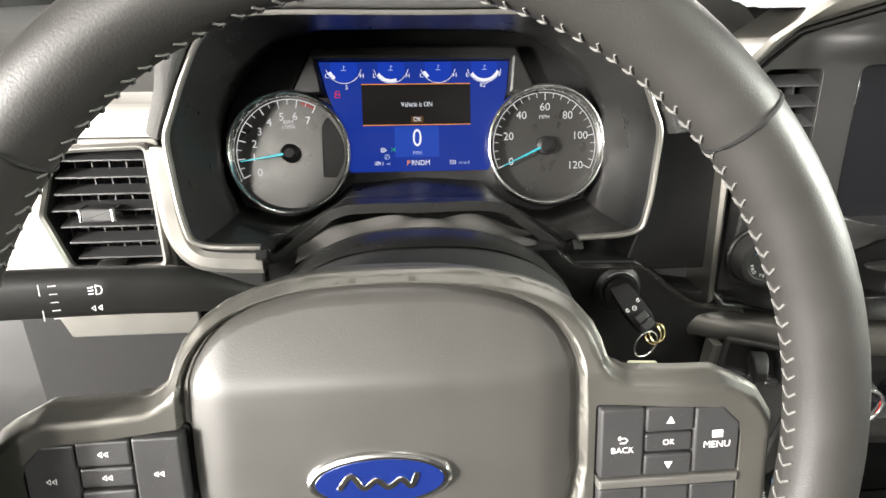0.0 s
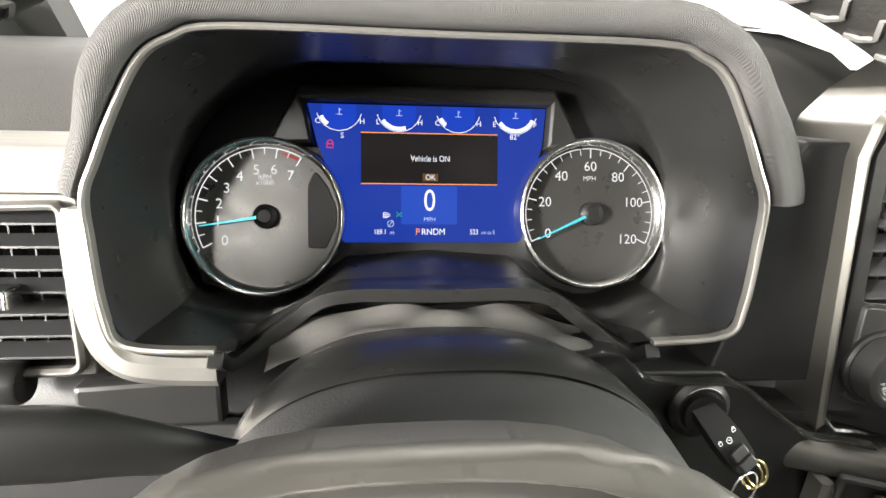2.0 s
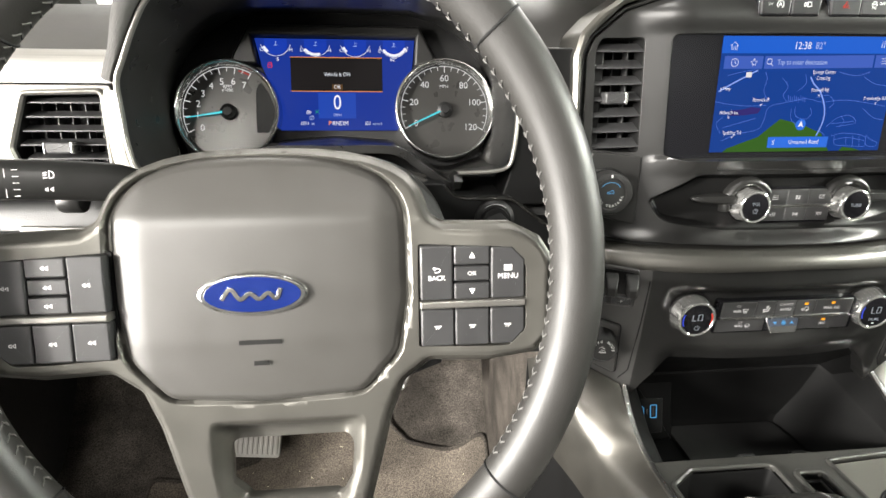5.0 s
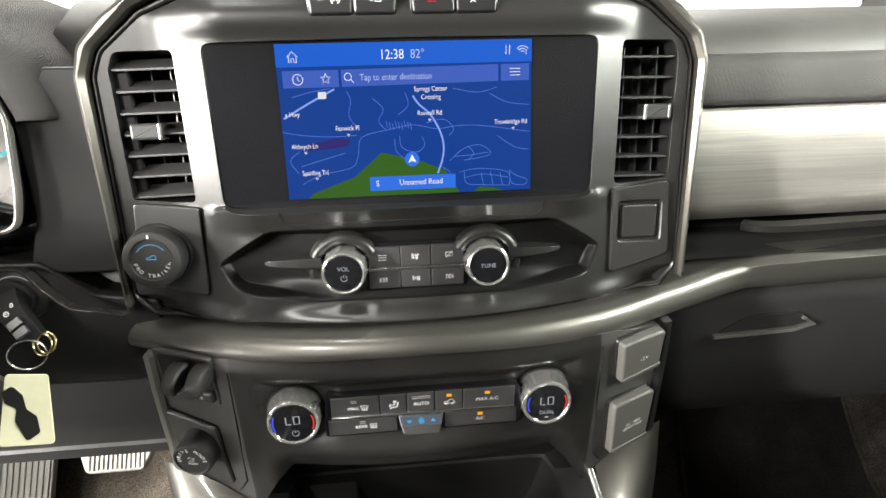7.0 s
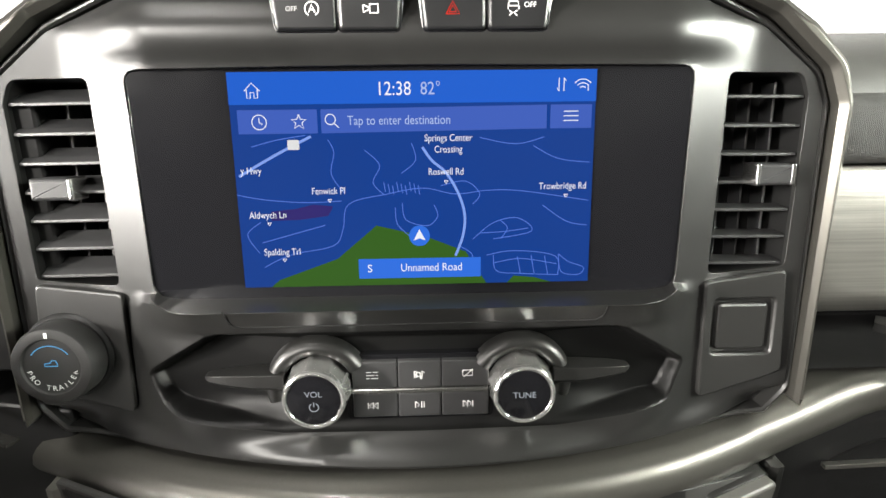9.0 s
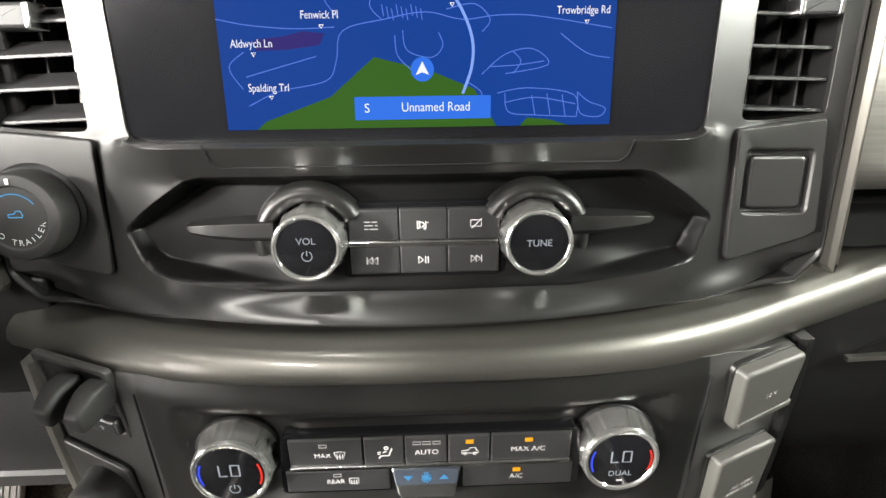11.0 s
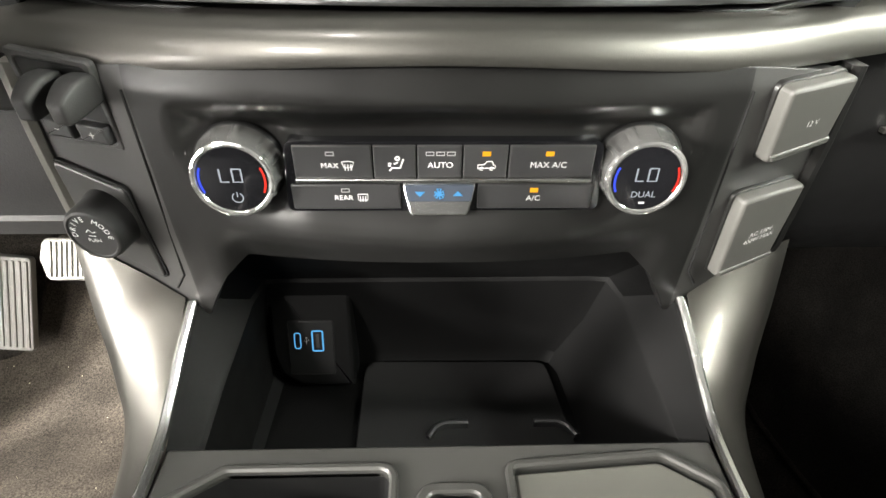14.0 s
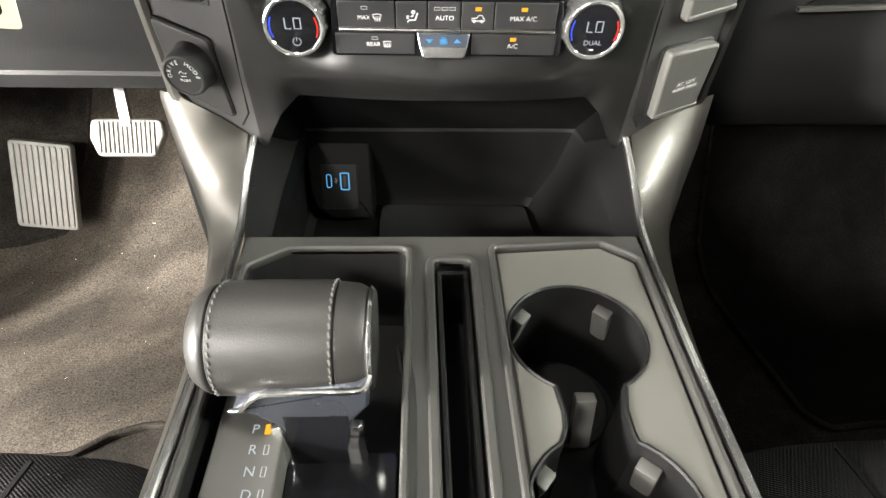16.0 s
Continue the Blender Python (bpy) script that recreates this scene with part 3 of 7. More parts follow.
part("gap", plate(grown(inner, 0.003), [grown(panel_out, -0.002)], -0.03, -0.012), RUBBER, centre_stack, m=ST)
part("inner_lip", plate(grown(panel_out, 0.0046), [grown(panel_out, 0.0014)], -0.014, -0.0015, 0.0012), STACKSKIN, centre_stack, "dark satin bead", m=ST)
seam = [(-0.0905, -0.0565), (-0.0898, -0.0640), (-0.0865, -0.0668), (0.0865, -0.0668), (0.0898, -0.0640), (0.0905, -0.0565)]
seam = [a + (V(b) - V(a)) * k / 12 for a, b in zip([V(p) for p in seam], seam[1:]) for k in range(12)]
part("lid_seam", sweep([(p.x, p.y, stack_shape(p.x, p.y) + 0.0001) for p in seam], [(-0.0004, -0.0004), (0.0004, -0.0004), (0.0004, 0.0003), (-0.0004, 0.0003)], up=(0, 0, 1)), RUBBER, centre_stack, m=ST)


def air_vent(name, hole, m, slats, cx, cv, half_u, tab_side, fins, slant, label, shear=0.0):
    """Louvred vent: dark duct, upright fins behind, tilted slats in front and a chrome-edged tab."""
    vent = thing(name, label, "air vent")
    us, vs = [p[0] for p in hole], [p[1] for p in hole]
    duct = bmesh.new()
    a, b, c = ring(duct, ccw(hole), -0.003), ring(duct, ccw(grown(hole, -0.001)), -0.03), None
    bridge(duct, b, a)
    duct.faces.new(b)
    part("duct", duct, PANEL_DARK, vent, m=m)
    for k in range(fins):
        u = min(us) + (max(us) - min(us)) * (k + 0.7) / (fins + 0.4)
        bm = box(u - 0.0005, min(vs) + 0.004, -0.026, u + 0.0005, max(vs) - 0.004, -0.014)
        part("fin", bm, BUTTON, vent, m=m)
    n = len(slats)
    for v, u0, u1 in slats:
        bm = bmesh.new()
        sect = [(0.0, -0.0007), (0.0, 0.0007), (-0.013, 0.0007 + slant), (-0.013, -0.0005 + slant)]
        rows = [[bm.verts.new((u, v + y, -0.002 + x)) for x, y in sect] for u in (u0, u1)]
        bridge(bm, rows[0], rows[1])
        bm.faces.new(rows[0])
        bm.faces.new(list(reversed(rows[1])))
        bmesh.ops.recalc_face_normals(bm, faces=bm.faces)
        part("slat", bm, BUTTON, vent, m=m)
    tab = part("tab", slab(rect(cx - half_u, cv - 0.0052, cx + half_u, cv + 0.0052, 0.0015), -0.008, 0.0065, 0.0015), BUTTON, vent, m=m)
    for du in ((half_u - 0.0022, half_u + 0.0004), (-half_u - 0.0004, -half_u + 0.0022)) if tab_side == 0 else (((tab_side * half_u) - 0.0015, (tab_side * half_u) + 0.0012),):
        part("chrome_edge", slab(rect(cx + du[0], cv - 0.0054, cx + du[1], cv + 0.0054, 0.0008), -0.006, 0.0069, 0.001), CHROME, tab, "chrome edge", m=m)
    return vent


slats_r = [(0.040 - 0.0138 * k, 0.1497 - 0.0003 * k, 0.1888 - 0.0003 * k) for k in range(7)]
vent_r = air_vent("air_vent", vent_hole_r, ST, slats_r, 0.1745, 0.0030, 0.0095, 0, 3, 0.001, "open black louvred air vent with a chrome-ended tab, beside the screen")
slats_l = [(v, -b, -a) for v, a, b in slats_r]
vent_l = air_vent("air_vent", vent_hole_l, ST, slats_l, -0.1710, 0.0010, 0.0095, 1, 3, 0.0065, "black louvred air vent with closed-down slats and a chrome-edged tab")

stack_vents = [vent_r, vent_l]

# gloss panel with the display
display = thing("touch_screen", "lit touch screen with a blue map in gloss black glass", "display screen")
part("gloss_panel", slab(grown(screen_hole, 0.001), -0.012, -0.004, 0.0), GLOSS, display, "gloss black glass panel", m=ST)
SC = ST @ Matrix.Translation((0, 0, -0.0036))
MAPBLUE = glow("map_blue", (0.005, 0.047, 0.275), 1.0)
MAPDEEP = glow("map_deep_blue", (0.008, 0.030, 0.22), 1.0)
BARBLUE = glow("header_blue", (0.012, 0.115, 0.62), 1.0)
FIELD = glow("search_field_blue", (0.050, 0.115, 0.50), 1.0)
BUTTONBLUE = glow("map_button_blue", (0.03, 0.16, 0.74), 1.0)
PARK = glow("map_green", (0.035, 0.115, 0.012), 1.0)
LAKE = glow("map_lake", (0.030, 0.020, 0.16), 1.0)
ROAD = glow("map_road_pale", (0.22, 0.36, 0.85), 1.0)
LANE = glow("map_lane", (0.085, 0.185, 0.70), 1.0)
DIMWHITE = glow("dim_white_letters", (0.42, 0.52, 0.80), 1.0)


def sp(x, y):
    """From fractions of the display (right, down) to metres on it."""
    return (-0.0870 + 0.1740 * x, 0.0520 - 0.1040 * y)


def scr(name, bm, material, layer, label=""):
    return part(name, bm, material, display, label, m=SC @ Matrix.Translation((0, 0, 0.00012 * layer)))


scr("picture", flat([[sp(0, 0), sp(1, 0), sp(1, 1), sp(0, 1)]]), MAPBLUE, 1, "blue map picture")
scr("map_water", flat([[sp(0.09, 0.63), sp(0.16, 0.62), sp(0.21, 0.60), sp(0.265, 0.61), sp(0.25, 0.655), sp(0.17, 0.672), sp(0.09, 0.675)]]), LAKE, 2)
scr("map_park", flat([[sp(0.075, 1), sp(0.10, 0.965), sp(0.27, 0.865), sp(0.385, 0.705), sp(0.53, 0.765), sp(0.64, 0.84), sp(0.70, 1)], [sp(0.76, 1), sp(0.78, 0.965), sp(0.84, 0.975), sp(0.89, 1)]]), PARK, 2, "green park area")
lanes = []
for path in ([(0.06, 0.90), (0.14, 0.84), (0.26, 0.80), (0.29, 0.72), (0.31, 0.60), (0.42, 0.555), (0.52, 0.53), (0.61, 0.56), (0.70, 0.545), (0.80, 0.55), (0.99, 0.60)],
             [(0.26, 0.30), (0.275, 0.36), (0.265, 0.46), (0.30, 0.55)], [(0.0, 0.55), (0.08, 0.575), (0.19, 0.59), (0.29, 0.585)], [(0.06, 0.78), (0.16, 0.735), (0.24, 0.70)],
             [(0.46, 0.60), (0.47, 0.68), (0.53, 0.71), (0.56, 0.665), (0.55, 0.61)], [(0.49, 0.32), (0.50, 0.40), (0.46, 0.46)], [(0.66, 0.78), (0.72, 0.70), (0.79, 0.68), (0.83, 0.745), (0.72, 0.78)],
             [(0.68, 0.75), (0.75, 0.745), (0.82, 0.73)], [(0.70, 0.86), (0.78, 0.84), (0.90, 0.87), (0.91, 0.965)], [(0.72, 0.90), (0.80, 0.88), (0.905, 0.91)], [(0.72, 0.86), (0.73, 0.94), (0.80, 0.955), (0.91, 0.965)],
             [(0.62, 0.81), (0.66, 0.86), (0.64, 0.93)], [(0.91, 0.86), (0.94, 0.90), (0.985, 0.93), (0.97, 0.965), (0.92, 0.95), (0.91, 0.86)], [(0.57, 0.52), (0.64, 0.50), (0.68, 0.56), (0.66, 0.61)], [(0.83, 0.34), (0.90, 0.40), (0.99, 0.42)],
             [(0.68, 0.30), (0.78, 0.33), (0.86, 0.30)], [(0.05, 0.33), (0.12, 0.30), (0.2, 0.28)], [(0.06, 0.68), (0.02, 0.74), (0.05, 0.83)], [(0.36, 0.35), (0.40, 0.42), (0.38, 0.50), (0.41, 0.56)], [(0.86, 0.62), (0.93, 0.70), (0.99, 0.72)],
             [(0.44, 0.62), (0.445, 0.70), (0.48, 0.76)], [(0.74, 0.69), (0.76, 0.73), (0.74, 0.78)], [(0.79, 0.87), (0.80, 0.955)], [(0.83, 0.865), (0.84, 0.955)], [(0.87, 0.87), (0.88, 0.96)]):
    lanes.append([tuple(q) for q in smooth_path([(*sp(*p), 0) for p in path], 5)])
lanes = [[(q[0], q[1]) for q in pth] for pth in lanes]
for k in range(9):
    x, y = 0.41 + 0.012 * k, 0.50 + 0.008 * (k % 3)
    lanes.append([sp(x, y), sp(x + 0.004, y + 0.045)])
for lane in lanes:
    scr("map_lane", lines_mesh([lane], 0.00042), LANE, 3)
main = [(q[0], q[1]) for q in smooth_path([(*sp(*p), 0) for p in ((0.52, 0.34), (0.545, 0.40), (0.585, 0.46), (0.62, 0.56), (0.637, 0.66), (0.632, 0.76), (0.61, 0.86))], 6)]
hwy = [(q[0], q[1]) for q in smooth_path([(*sp(*p), 0) for p in ((0.01, 0.465), (0.09, 0.39), (0.16, 0.33), (0.215, 0.285))], 6)]
for road in (main, hwy):
    scr("map_road", lines_mesh([road], 0.0013), ROAD, 4, "pale blue main road")
scr("header_bar", flat([[sp(0, 0), sp(1, 0), sp(1, 0.142), sp(0, 0.142)]]), BARBLUE, 5, "bright blue header bar")
scr("search_field", flat([[sp(0.245, 0.165), sp(0.865, 0.155), sp(0.865, 0.262), sp(0.245, 0.272)], [sp(0.02, 0.165), sp(0.235, 0.165), sp(0.235, 0.272), sp(0.02, 0.272)], [sp(0.875, 0.155), sp(0.99, 0.155), sp(0.99, 0.262), sp(0.875, 0.262)]]), FIELD, 5)
scr("road_label_box", flat([[sp(0.33, 0.868), sp(0.683, 0.868), sp(0.683, 0.965), sp(0.33, 0.965)]]), BUTTONBLUE, 6, "bright blue label box")
cu, cv = sp(0.507, 0.758)
scr("position_disc", flat([circle(cu, cv, 0.0052, 24)]), BUTTONBLUE, 6)
scr("position_arrow", flat([[(cu, cv + 0.0034), (cu + 0.0030, cv - 0.0024), (cu, cv - 0.0012)], [(cu, cv + 0.0034), (cu, cv - 0.0012), (cu - 0.0030, cv - 0.0024)]]), LCDWHITE, 7)
scr("clock_text", words("12:38", 0.0062, *sp(0.445, 0.080), squeeze=0.84), LCDWHITE, 7)
scr("heading_text", words("S", 0.0040, *sp(0.362, 0.917)), LCDWHITE, 7)
scr("road_text", words("Unnamed Road", 0.0040, *sp(0.540, 0.915), squeeze=0.86), LCDWHITE, 7)
for text, x, y in (("Springs Center", 0.592, 0.300), ("Crossing", 0.592, 0.352), ("Roswell Rd", 0.585, 0.455), ("Fenwick Pl", 0.255, 0.538), ("Aldwych Ln", 0.082, 0.648), ("Spalding Trl", 0.115, 0.826), ("Trowbridge Rd", 0.915, 0.530), ("y Hwy", 0.045, 0.440)):
    scr("place_name", words(text, 0.0033, *sp(x, y), squeeze=0.80), LCDWHITE, 7)
scr("temperature_text", words("82°", 0.0058, *sp(0.545, 0.080), squeeze=0.84), DIMWHITE, 7)
scr("search_text", words("Tap to enter destination", 0.0043, *sp(0.458, 0.218), squeeze=0.80), DIMWHITE, 7)


def at(cu, cv, k, paths):
    return [[(cu + k * x, cv + k * y) for x, y in p] for p in paths]


strokes = at(*sp(0.065, 0.082), 0.0036, [[(-1, 0), (0, 1), (1, 0)], [(-0.7, 0.2), (-0.7, -0.9), (-0.25, -0.9), (-0.25, -0.2), (0.25, -0.2), (0.25, -0.9), (0.7, -0.9), (0.7, 0.2)]])
strokes += at(*sp(0.078, 0.220), 0.0034, [circle(0, 0, 1, 20) + [(1, 0)], [(0, 0.6), (0, 0), (0.45, -0.3)]])
star = [(math.sin(k * math.pi / 5) * (1.0 if k % 2 == 0 else 0.42), math.cos(k * math.pi / 5) * (1.0 if k % 2 == 0 else 0.42)) for k in range(11)]
strokes += at(*sp(0.185, 0.220), 0.0036, [star])
strokes += at(*sp(0.274, 0.216), 0.0030, [circle(-0.2, 0.2, 0.8, 20) + [(0.6, 0.2)], [(0.35, -0.35), (1.1, -1.1)]])
strokes += at(*sp(0.932, 0.206), 0.0036, [[(-1, 0.6), (1, 0.6)], [(-1, 0), (1, 0)], [(-1, -0.6), (1, -0.6)]])
strokes += at(*sp(0.905, 0.066), 0.0034, [[(-0.45, 0.9), (-0.45, -0.9), (-0.75, -0.5)], [(0.25, -0.9), (0.25, 0.9), (0.55, 0.5)]])
strokes += at(*sp(0.962, 0.070), 0.0034, [circle(0, -0.7, 0.5, 8, 40, 140), circle(0, -0.7, 1.0, 8, 40, 140), circle(0, -0.7, 1.5, 8, 40, 140), [(0.75, -0.8), (0.75, 0.1)]])
for x, y in ((0.585, 0.505), (0.258, 0.585), (0.085, 0.692), (0.12, 0.868), (0.925, 0.578)):
    strokes += at(*sp(x, y), 0.0009, [[(-1, 1), (0, -0.6), (1, 1), (-1, 1)]])
for stroke in strokes:
    scr("icon_line", lines_mesh([stroke], 0.00045), LCDWHITE, 7)
scr("road_sign", flat([rect(*sp(0.150, 0.345), *sp(0.182, 0.300), 0.0006, 2)]), DIALWHITE, 7)

# switch row above the screen
def switch_row():
    for k, (u0, u1, r) in enumerate(((-0.0625, -0.0335, 1), (-0.0325, -0.0040, 1), (0.0035, 0.0330, 1), (0.0340, 0.0625, 1))):
        o = rounded([(u0 + (0.002 if k % 2 == 0 else 0), 0.0685), (u1 - (0.002 if k % 2 else 0), 0.0685), (u1, 0.0865), (u0, 0.0865)], 0.002, 3)
        b = thing("dashboard_switch", ("dark push switch with a white stop-start symbol", "dark push switch with a white camera symbol", "dark push switch with a red warning triangle", "dark push switch with a white traction symbol")[k], "switch", "switches above the screen")
        part("surround", slab(grown(o, 0.0012), -0.004, 0.0042, 0.0008), GLOSS, b, m=ST)
        part("key", slab(o, 0.0, 0.0062, 0.0014), SWITCHKEY, b, m=ST)
        cu, cv = (u0 + u1) / 2, 0.0775
        if k == 0:
            st = at(cu + 0.004, cv, 0.0030, [circle(0, 0, 1, 16, -60, 240), [(-0.45, -0.5), (0, 0.6), (0.45, -0.5)], [(-0.3, -0.1), (0.3, -0.1)]])
            sy = words("OFF", 0.0020, cu - 0.005, cv, 0)
            part("print", sy, GREYPRINT, b, m=ST @ Matrix.Translation((0, 0, 0.0064)))
        elif k == 1:
            st = at(cu, cv, 0.0026, [[(-0.1, 0.7), (1.3, 0.7), (1.3, -0.7), (-0.1, -0.7), (-0.1, 0.7)], [(-1.2, 0.6), (-0.1, 0.1), (-0.1, -0.1), (-1.2, -0.6), (-1.2, 0.6)]])
        elif k == 2:
            st = at(cu, cv, 0.0030, [[(-1, -0.8), (0, 0.95), (1, -0.8), (-1, -0.8)], [(-0.55, -0.52), (0, 0.42), (0.55, -0.52), (-0.55, -0.52)]])
        else:
            st = at(cu - 0.003, cv + 0.0006, 0.0024, [[(-1, 0.1), (-0.8, 0.9), (0.8, 0.9), (1, 0.1), (-1, 0.1), (-1, -0.5)], [(1, 0.1), (1, -0.5)], [(-0.8, -0.7), (-0.2, -1.1), (-0.8, -1.6)], [(0.7, -0.7), (0.1, -1.1), (0.7, -1.6)]])
            part("print", words("OFF", 0.0022, cu + 0.0045, cv + 0.0012, 0), WHITE, b, m=ST @ Matrix.Translation((0, 0, 0.0064)))
        part("symbol", lines_mesh(st, 0.00055), REDLIT if k == 2 else WHITE, b, m=ST @ Matrix.Translation((0, 0, 0.0064)))


switch_row()

# audio controls in the hexagonal recess
AU = frame_at(0, -0.0165, 0.699, 2)


def ribbed_knob(name, label, m, r, h, face_mat, cuts=10):
    """Chrome-rimmed knob: a faceted chrome skirt round a gloss black face."""
    k = thing(name, label, "control knob")
    part("base", lathe([(r * 1.06, 0.0), (r * 1.06, h * 0.10), (r * 1.02, h * 0.16)], 48), PANEL_DARK, k, m=m)
    bm = bmesh.new()
    n = cuts * 6
    prof = [(1.0, 0.14), (1.02, 0.22), (0.94, 0.66), (0.92, 0.80), (0.925, 0.86), (0.90, 0.97), (0.85, 1.0), (0.80, 0.985), (0.77, 0.94)]
    rings = []
    for pr, pw in prof:
        rr = []
        for i in range(n):
            ph = i % 6
            dent = 0.955 if (ph in (0, 1, 2, 3) and 0.2 < pw < 0.82) else 1.0
            a = 2 * math.pi * i / n
            rr.append(bm.verts.new((r * pr * dent * math.cos(a), r * pr * dent * math.sin(a), h * pw)))
        rings.append(rr)
    for a, b in zip(rings, rings[1:]):
        bridge(bm, a, b)
    part("chrome_skirt", bm, KNOBCHROME, k, "faceted chrome skirt", m=m, angle=20)
    part("face", lathe([(r * 0.785, h * 0.90), (r * 0.785, h * 0.945), (r * 0.75, h * 0.955), (0, h * 0.965)], 40), face_mat, k, "gloss black face", m=m)
    return k


for nm, u, lab in (("VOL", -0.0505, "round volume knob with a chrome faceted skirt and gloss black face"), ("TUNE", 0.0505, "round tuning knob with a chrome faceted skirt and gloss black face")):
    K = AU @ Matrix.Translation((u, 0.0020, -0.003))
    k = ribbed_knob("volume_knob" if nm == "VOL" else "tuning_knob", lab, K, 0.0166, 0.0195, GLOSS)
    top = K @ Matrix.Translation((0, 0, 0.0195 * 0.972))
    if nm == "VOL":
        part("lettering", words("VOL", 0.0030, 0, 0.0032, 0), SOFTWHITE, k, m=top)
        part("power_symbol", lines_mesh([circle(0, -0.0034, 0.0022, 16, -240, 60), [(0, -0.0008), (0, -0.0032)]], 0.00045), SOFTWHITE, k, m=top)
    else:
        part("lettering", words("TUNE", 0.0030, 0, 0, 0), SOFTWHITE, k, m=top)
    # moulded hood and fin beside each knob
    s = -1 if u < 0 else 1
    arc = [(u + (x if s < 0 else -x), y) for x, y in [(0.0215 * math.cos(radians(a)), 0.002 + 0.0215 * math.sin(radians(a))) for a in range(28, 200, 6)]]
    part("knob_hood", sweep([(x, y, 0.002) for x, y in arc], [(-0.0050, -0.004), (0.0050, -0.004), (0.0042, 0.0005), (0.0028, 0.0030), (0.0008, 0.0042), (-0.0008, 0.0042), (-0.0028, 0.0030), (-0.0042, 0.0005)], up=(0, 0, 1)), PANEL, centre_stack, m=AU, angle=60)
    fin = loft([[(s * x, y + 0.0085, w) for y, w in ((-0.0060 * q, -0.002), (-0.0058 * q, 0.0060 * q), (-0.0035 * q, 0.0085 * q), (0.0030 * q, 0.0078 * q), (0.0046 * q, -0.002))] for x, q in ((0.066, 1.0), (0.080, 0.95), (0.095, 0.7), (0.104, 0.42), (0.106, 0.2))], cap0=True, cap1=True)
    bmesh.ops.recalc_face_normals(fin, faces=fin.faces)
    part("fin_trim", fin, PANEL, centre_stack, m=AU)

icons = {
    0: [[(-1.4, 0.8), (-0.2, 0.8)], [(0.2, 0.8), (1.4, 0.8)], [(-1.4, 0), (0.5, 0)], [(0.9, 0), (1.4, 0)], [(-1.4, -0.8), (-0.6, -0.8)], [(-0.2, -0.8), (1.4, -0.8)]],
    1: [[(-1.2, 0.9), (-1.2, -0.9)], [(-0.8, 0.9), (-0.8, -0.9)], circle(-0.3, 0, 0.55, 10) + [(0.25, 0)], [(0.6, -0.8), (0.6, 0.8), (1.2, 0.4)], circle(0.4, -0.8, 0.25, 8)],
    2: [[(-1.2, 0.8), (1.1, 0.8), (1.1, -0.6), (-1.2, -0.6), (-1.2, 0.8)], [(-1.0, -1.0), (1.2, 1.1)]],
    3: [[(-1.2, 0.8), (-1.2, -0.8)], [(0, 0.8), (-1.0, 0), (0, -0.8), (0, 0.8)], [(1.1, 0.8), (0.1, 0), (1.1, -0.8), (1.1, 0.8)]],
    4: [[(-1.1, 0.8), (-0.1, 0), (-1.1, -0.8), (-1.1, 0.8)], [(0.4, 0.8), (0.4, -0.8)], [(0.95, 0.8), (0.95, -0.8)]],
    5: [[(1.2, 0.8), (1.2, -0.8)], [(0, 0.8), (1.0, 0), (0, -0.8), (0, 0.8)], [(-1.1, 0.8), (-0.1, 0), (-1.1, -0.8), (-1.1, 0.8)]],
}
cols = ((-0.0335, -0.0112), (-0.0108, 0.0106), (0.0110, 0.0345))
for k in range(6):
    u0, u1 = cols[k % 3]
    v0, v1 = ((0.0010, 0.0155), (-0.0150, -0.0020))[k // 3]
    b = thing("audio_button", "dark grey audio push button with a white symbol", "push button", "audio buttons")
    part("key", slab(rect(u0, v0, u1, v1, 0.0006, 2), -0.004, 0.0035, 0.0006), BUTTON, b, m=AU)
    part("symbol", lines_mesh(at((u0 + u1) / 2 + (-0.002 if k % 3 == 0 else 0.002 if k % 3 == 2 else 0) * 0.6, (v0 + v1) / 2, 0.0021, icons[k]), 0.0004), WHITE, b, m=AU @ Matrix.Translation((0, 0, 0.0037)))
part("button_bed", slab(rounded([(-0.037, -0.0175), (0.037, -0.0175), (0.037, 0.018), (-0.037, 0.018)], 0.003), -0.006, 0.0005), GLOSS, centre_stack, m=AU)
part("button_divider", slab(rect(-0.034, -0.0018, 0.034, 0.0008, 0.0005, 2), -0.003, 0.0042, 0.0006), CHROME, centre_stack, "thin chrome strip", m=AU)

# panel under the left vent with the trailer knob; blank cover under the right vent
side_r = rounded([(0.146, -0.0515), (0.188, -0.0455), (0.191, -0.100), (0.186, -0.103), (0.147, -0.1155)], [0.003, 0.003, 0.003, 0.003, 0.003], 3)
side_l = [(-u, v) for u, v in side_r]
part("blank_panel", plate(side_r, [rect(0.1515, -0.0905, 0.1835, -0.0605, 0.003)], -0.002, 0.0035, 0.001), SIDEPANEL, centre_stack, m=ST)
part("blank_cover", slab(rect(0.1540, -0.0885, 0.1810, -0.0630, 0.003), -0.003, 0.0030, 0.0016), SIDEPANEL, centre_stack, m=ST)
part("knob_panel", slab(side_l, -0.002, 0.0035, 0.001), SIDEPANEL, centre_stack, m=ST)
TK = ST @ Matrix.Translation((-0.1745, -0.0815, 0.0035)) @ Matrix.Scale(0.84, 4)
tk = thing("trailer_knob", "round black rubber-edged trailer backup knob with white print", "control knob")
part("collar", lathe([(0.0262, 0.0), (0.0262, 0.003), (0.0245, 0.005), (0.0235, 0.005)], 48), PANEL_DARK, tk, m=TK)
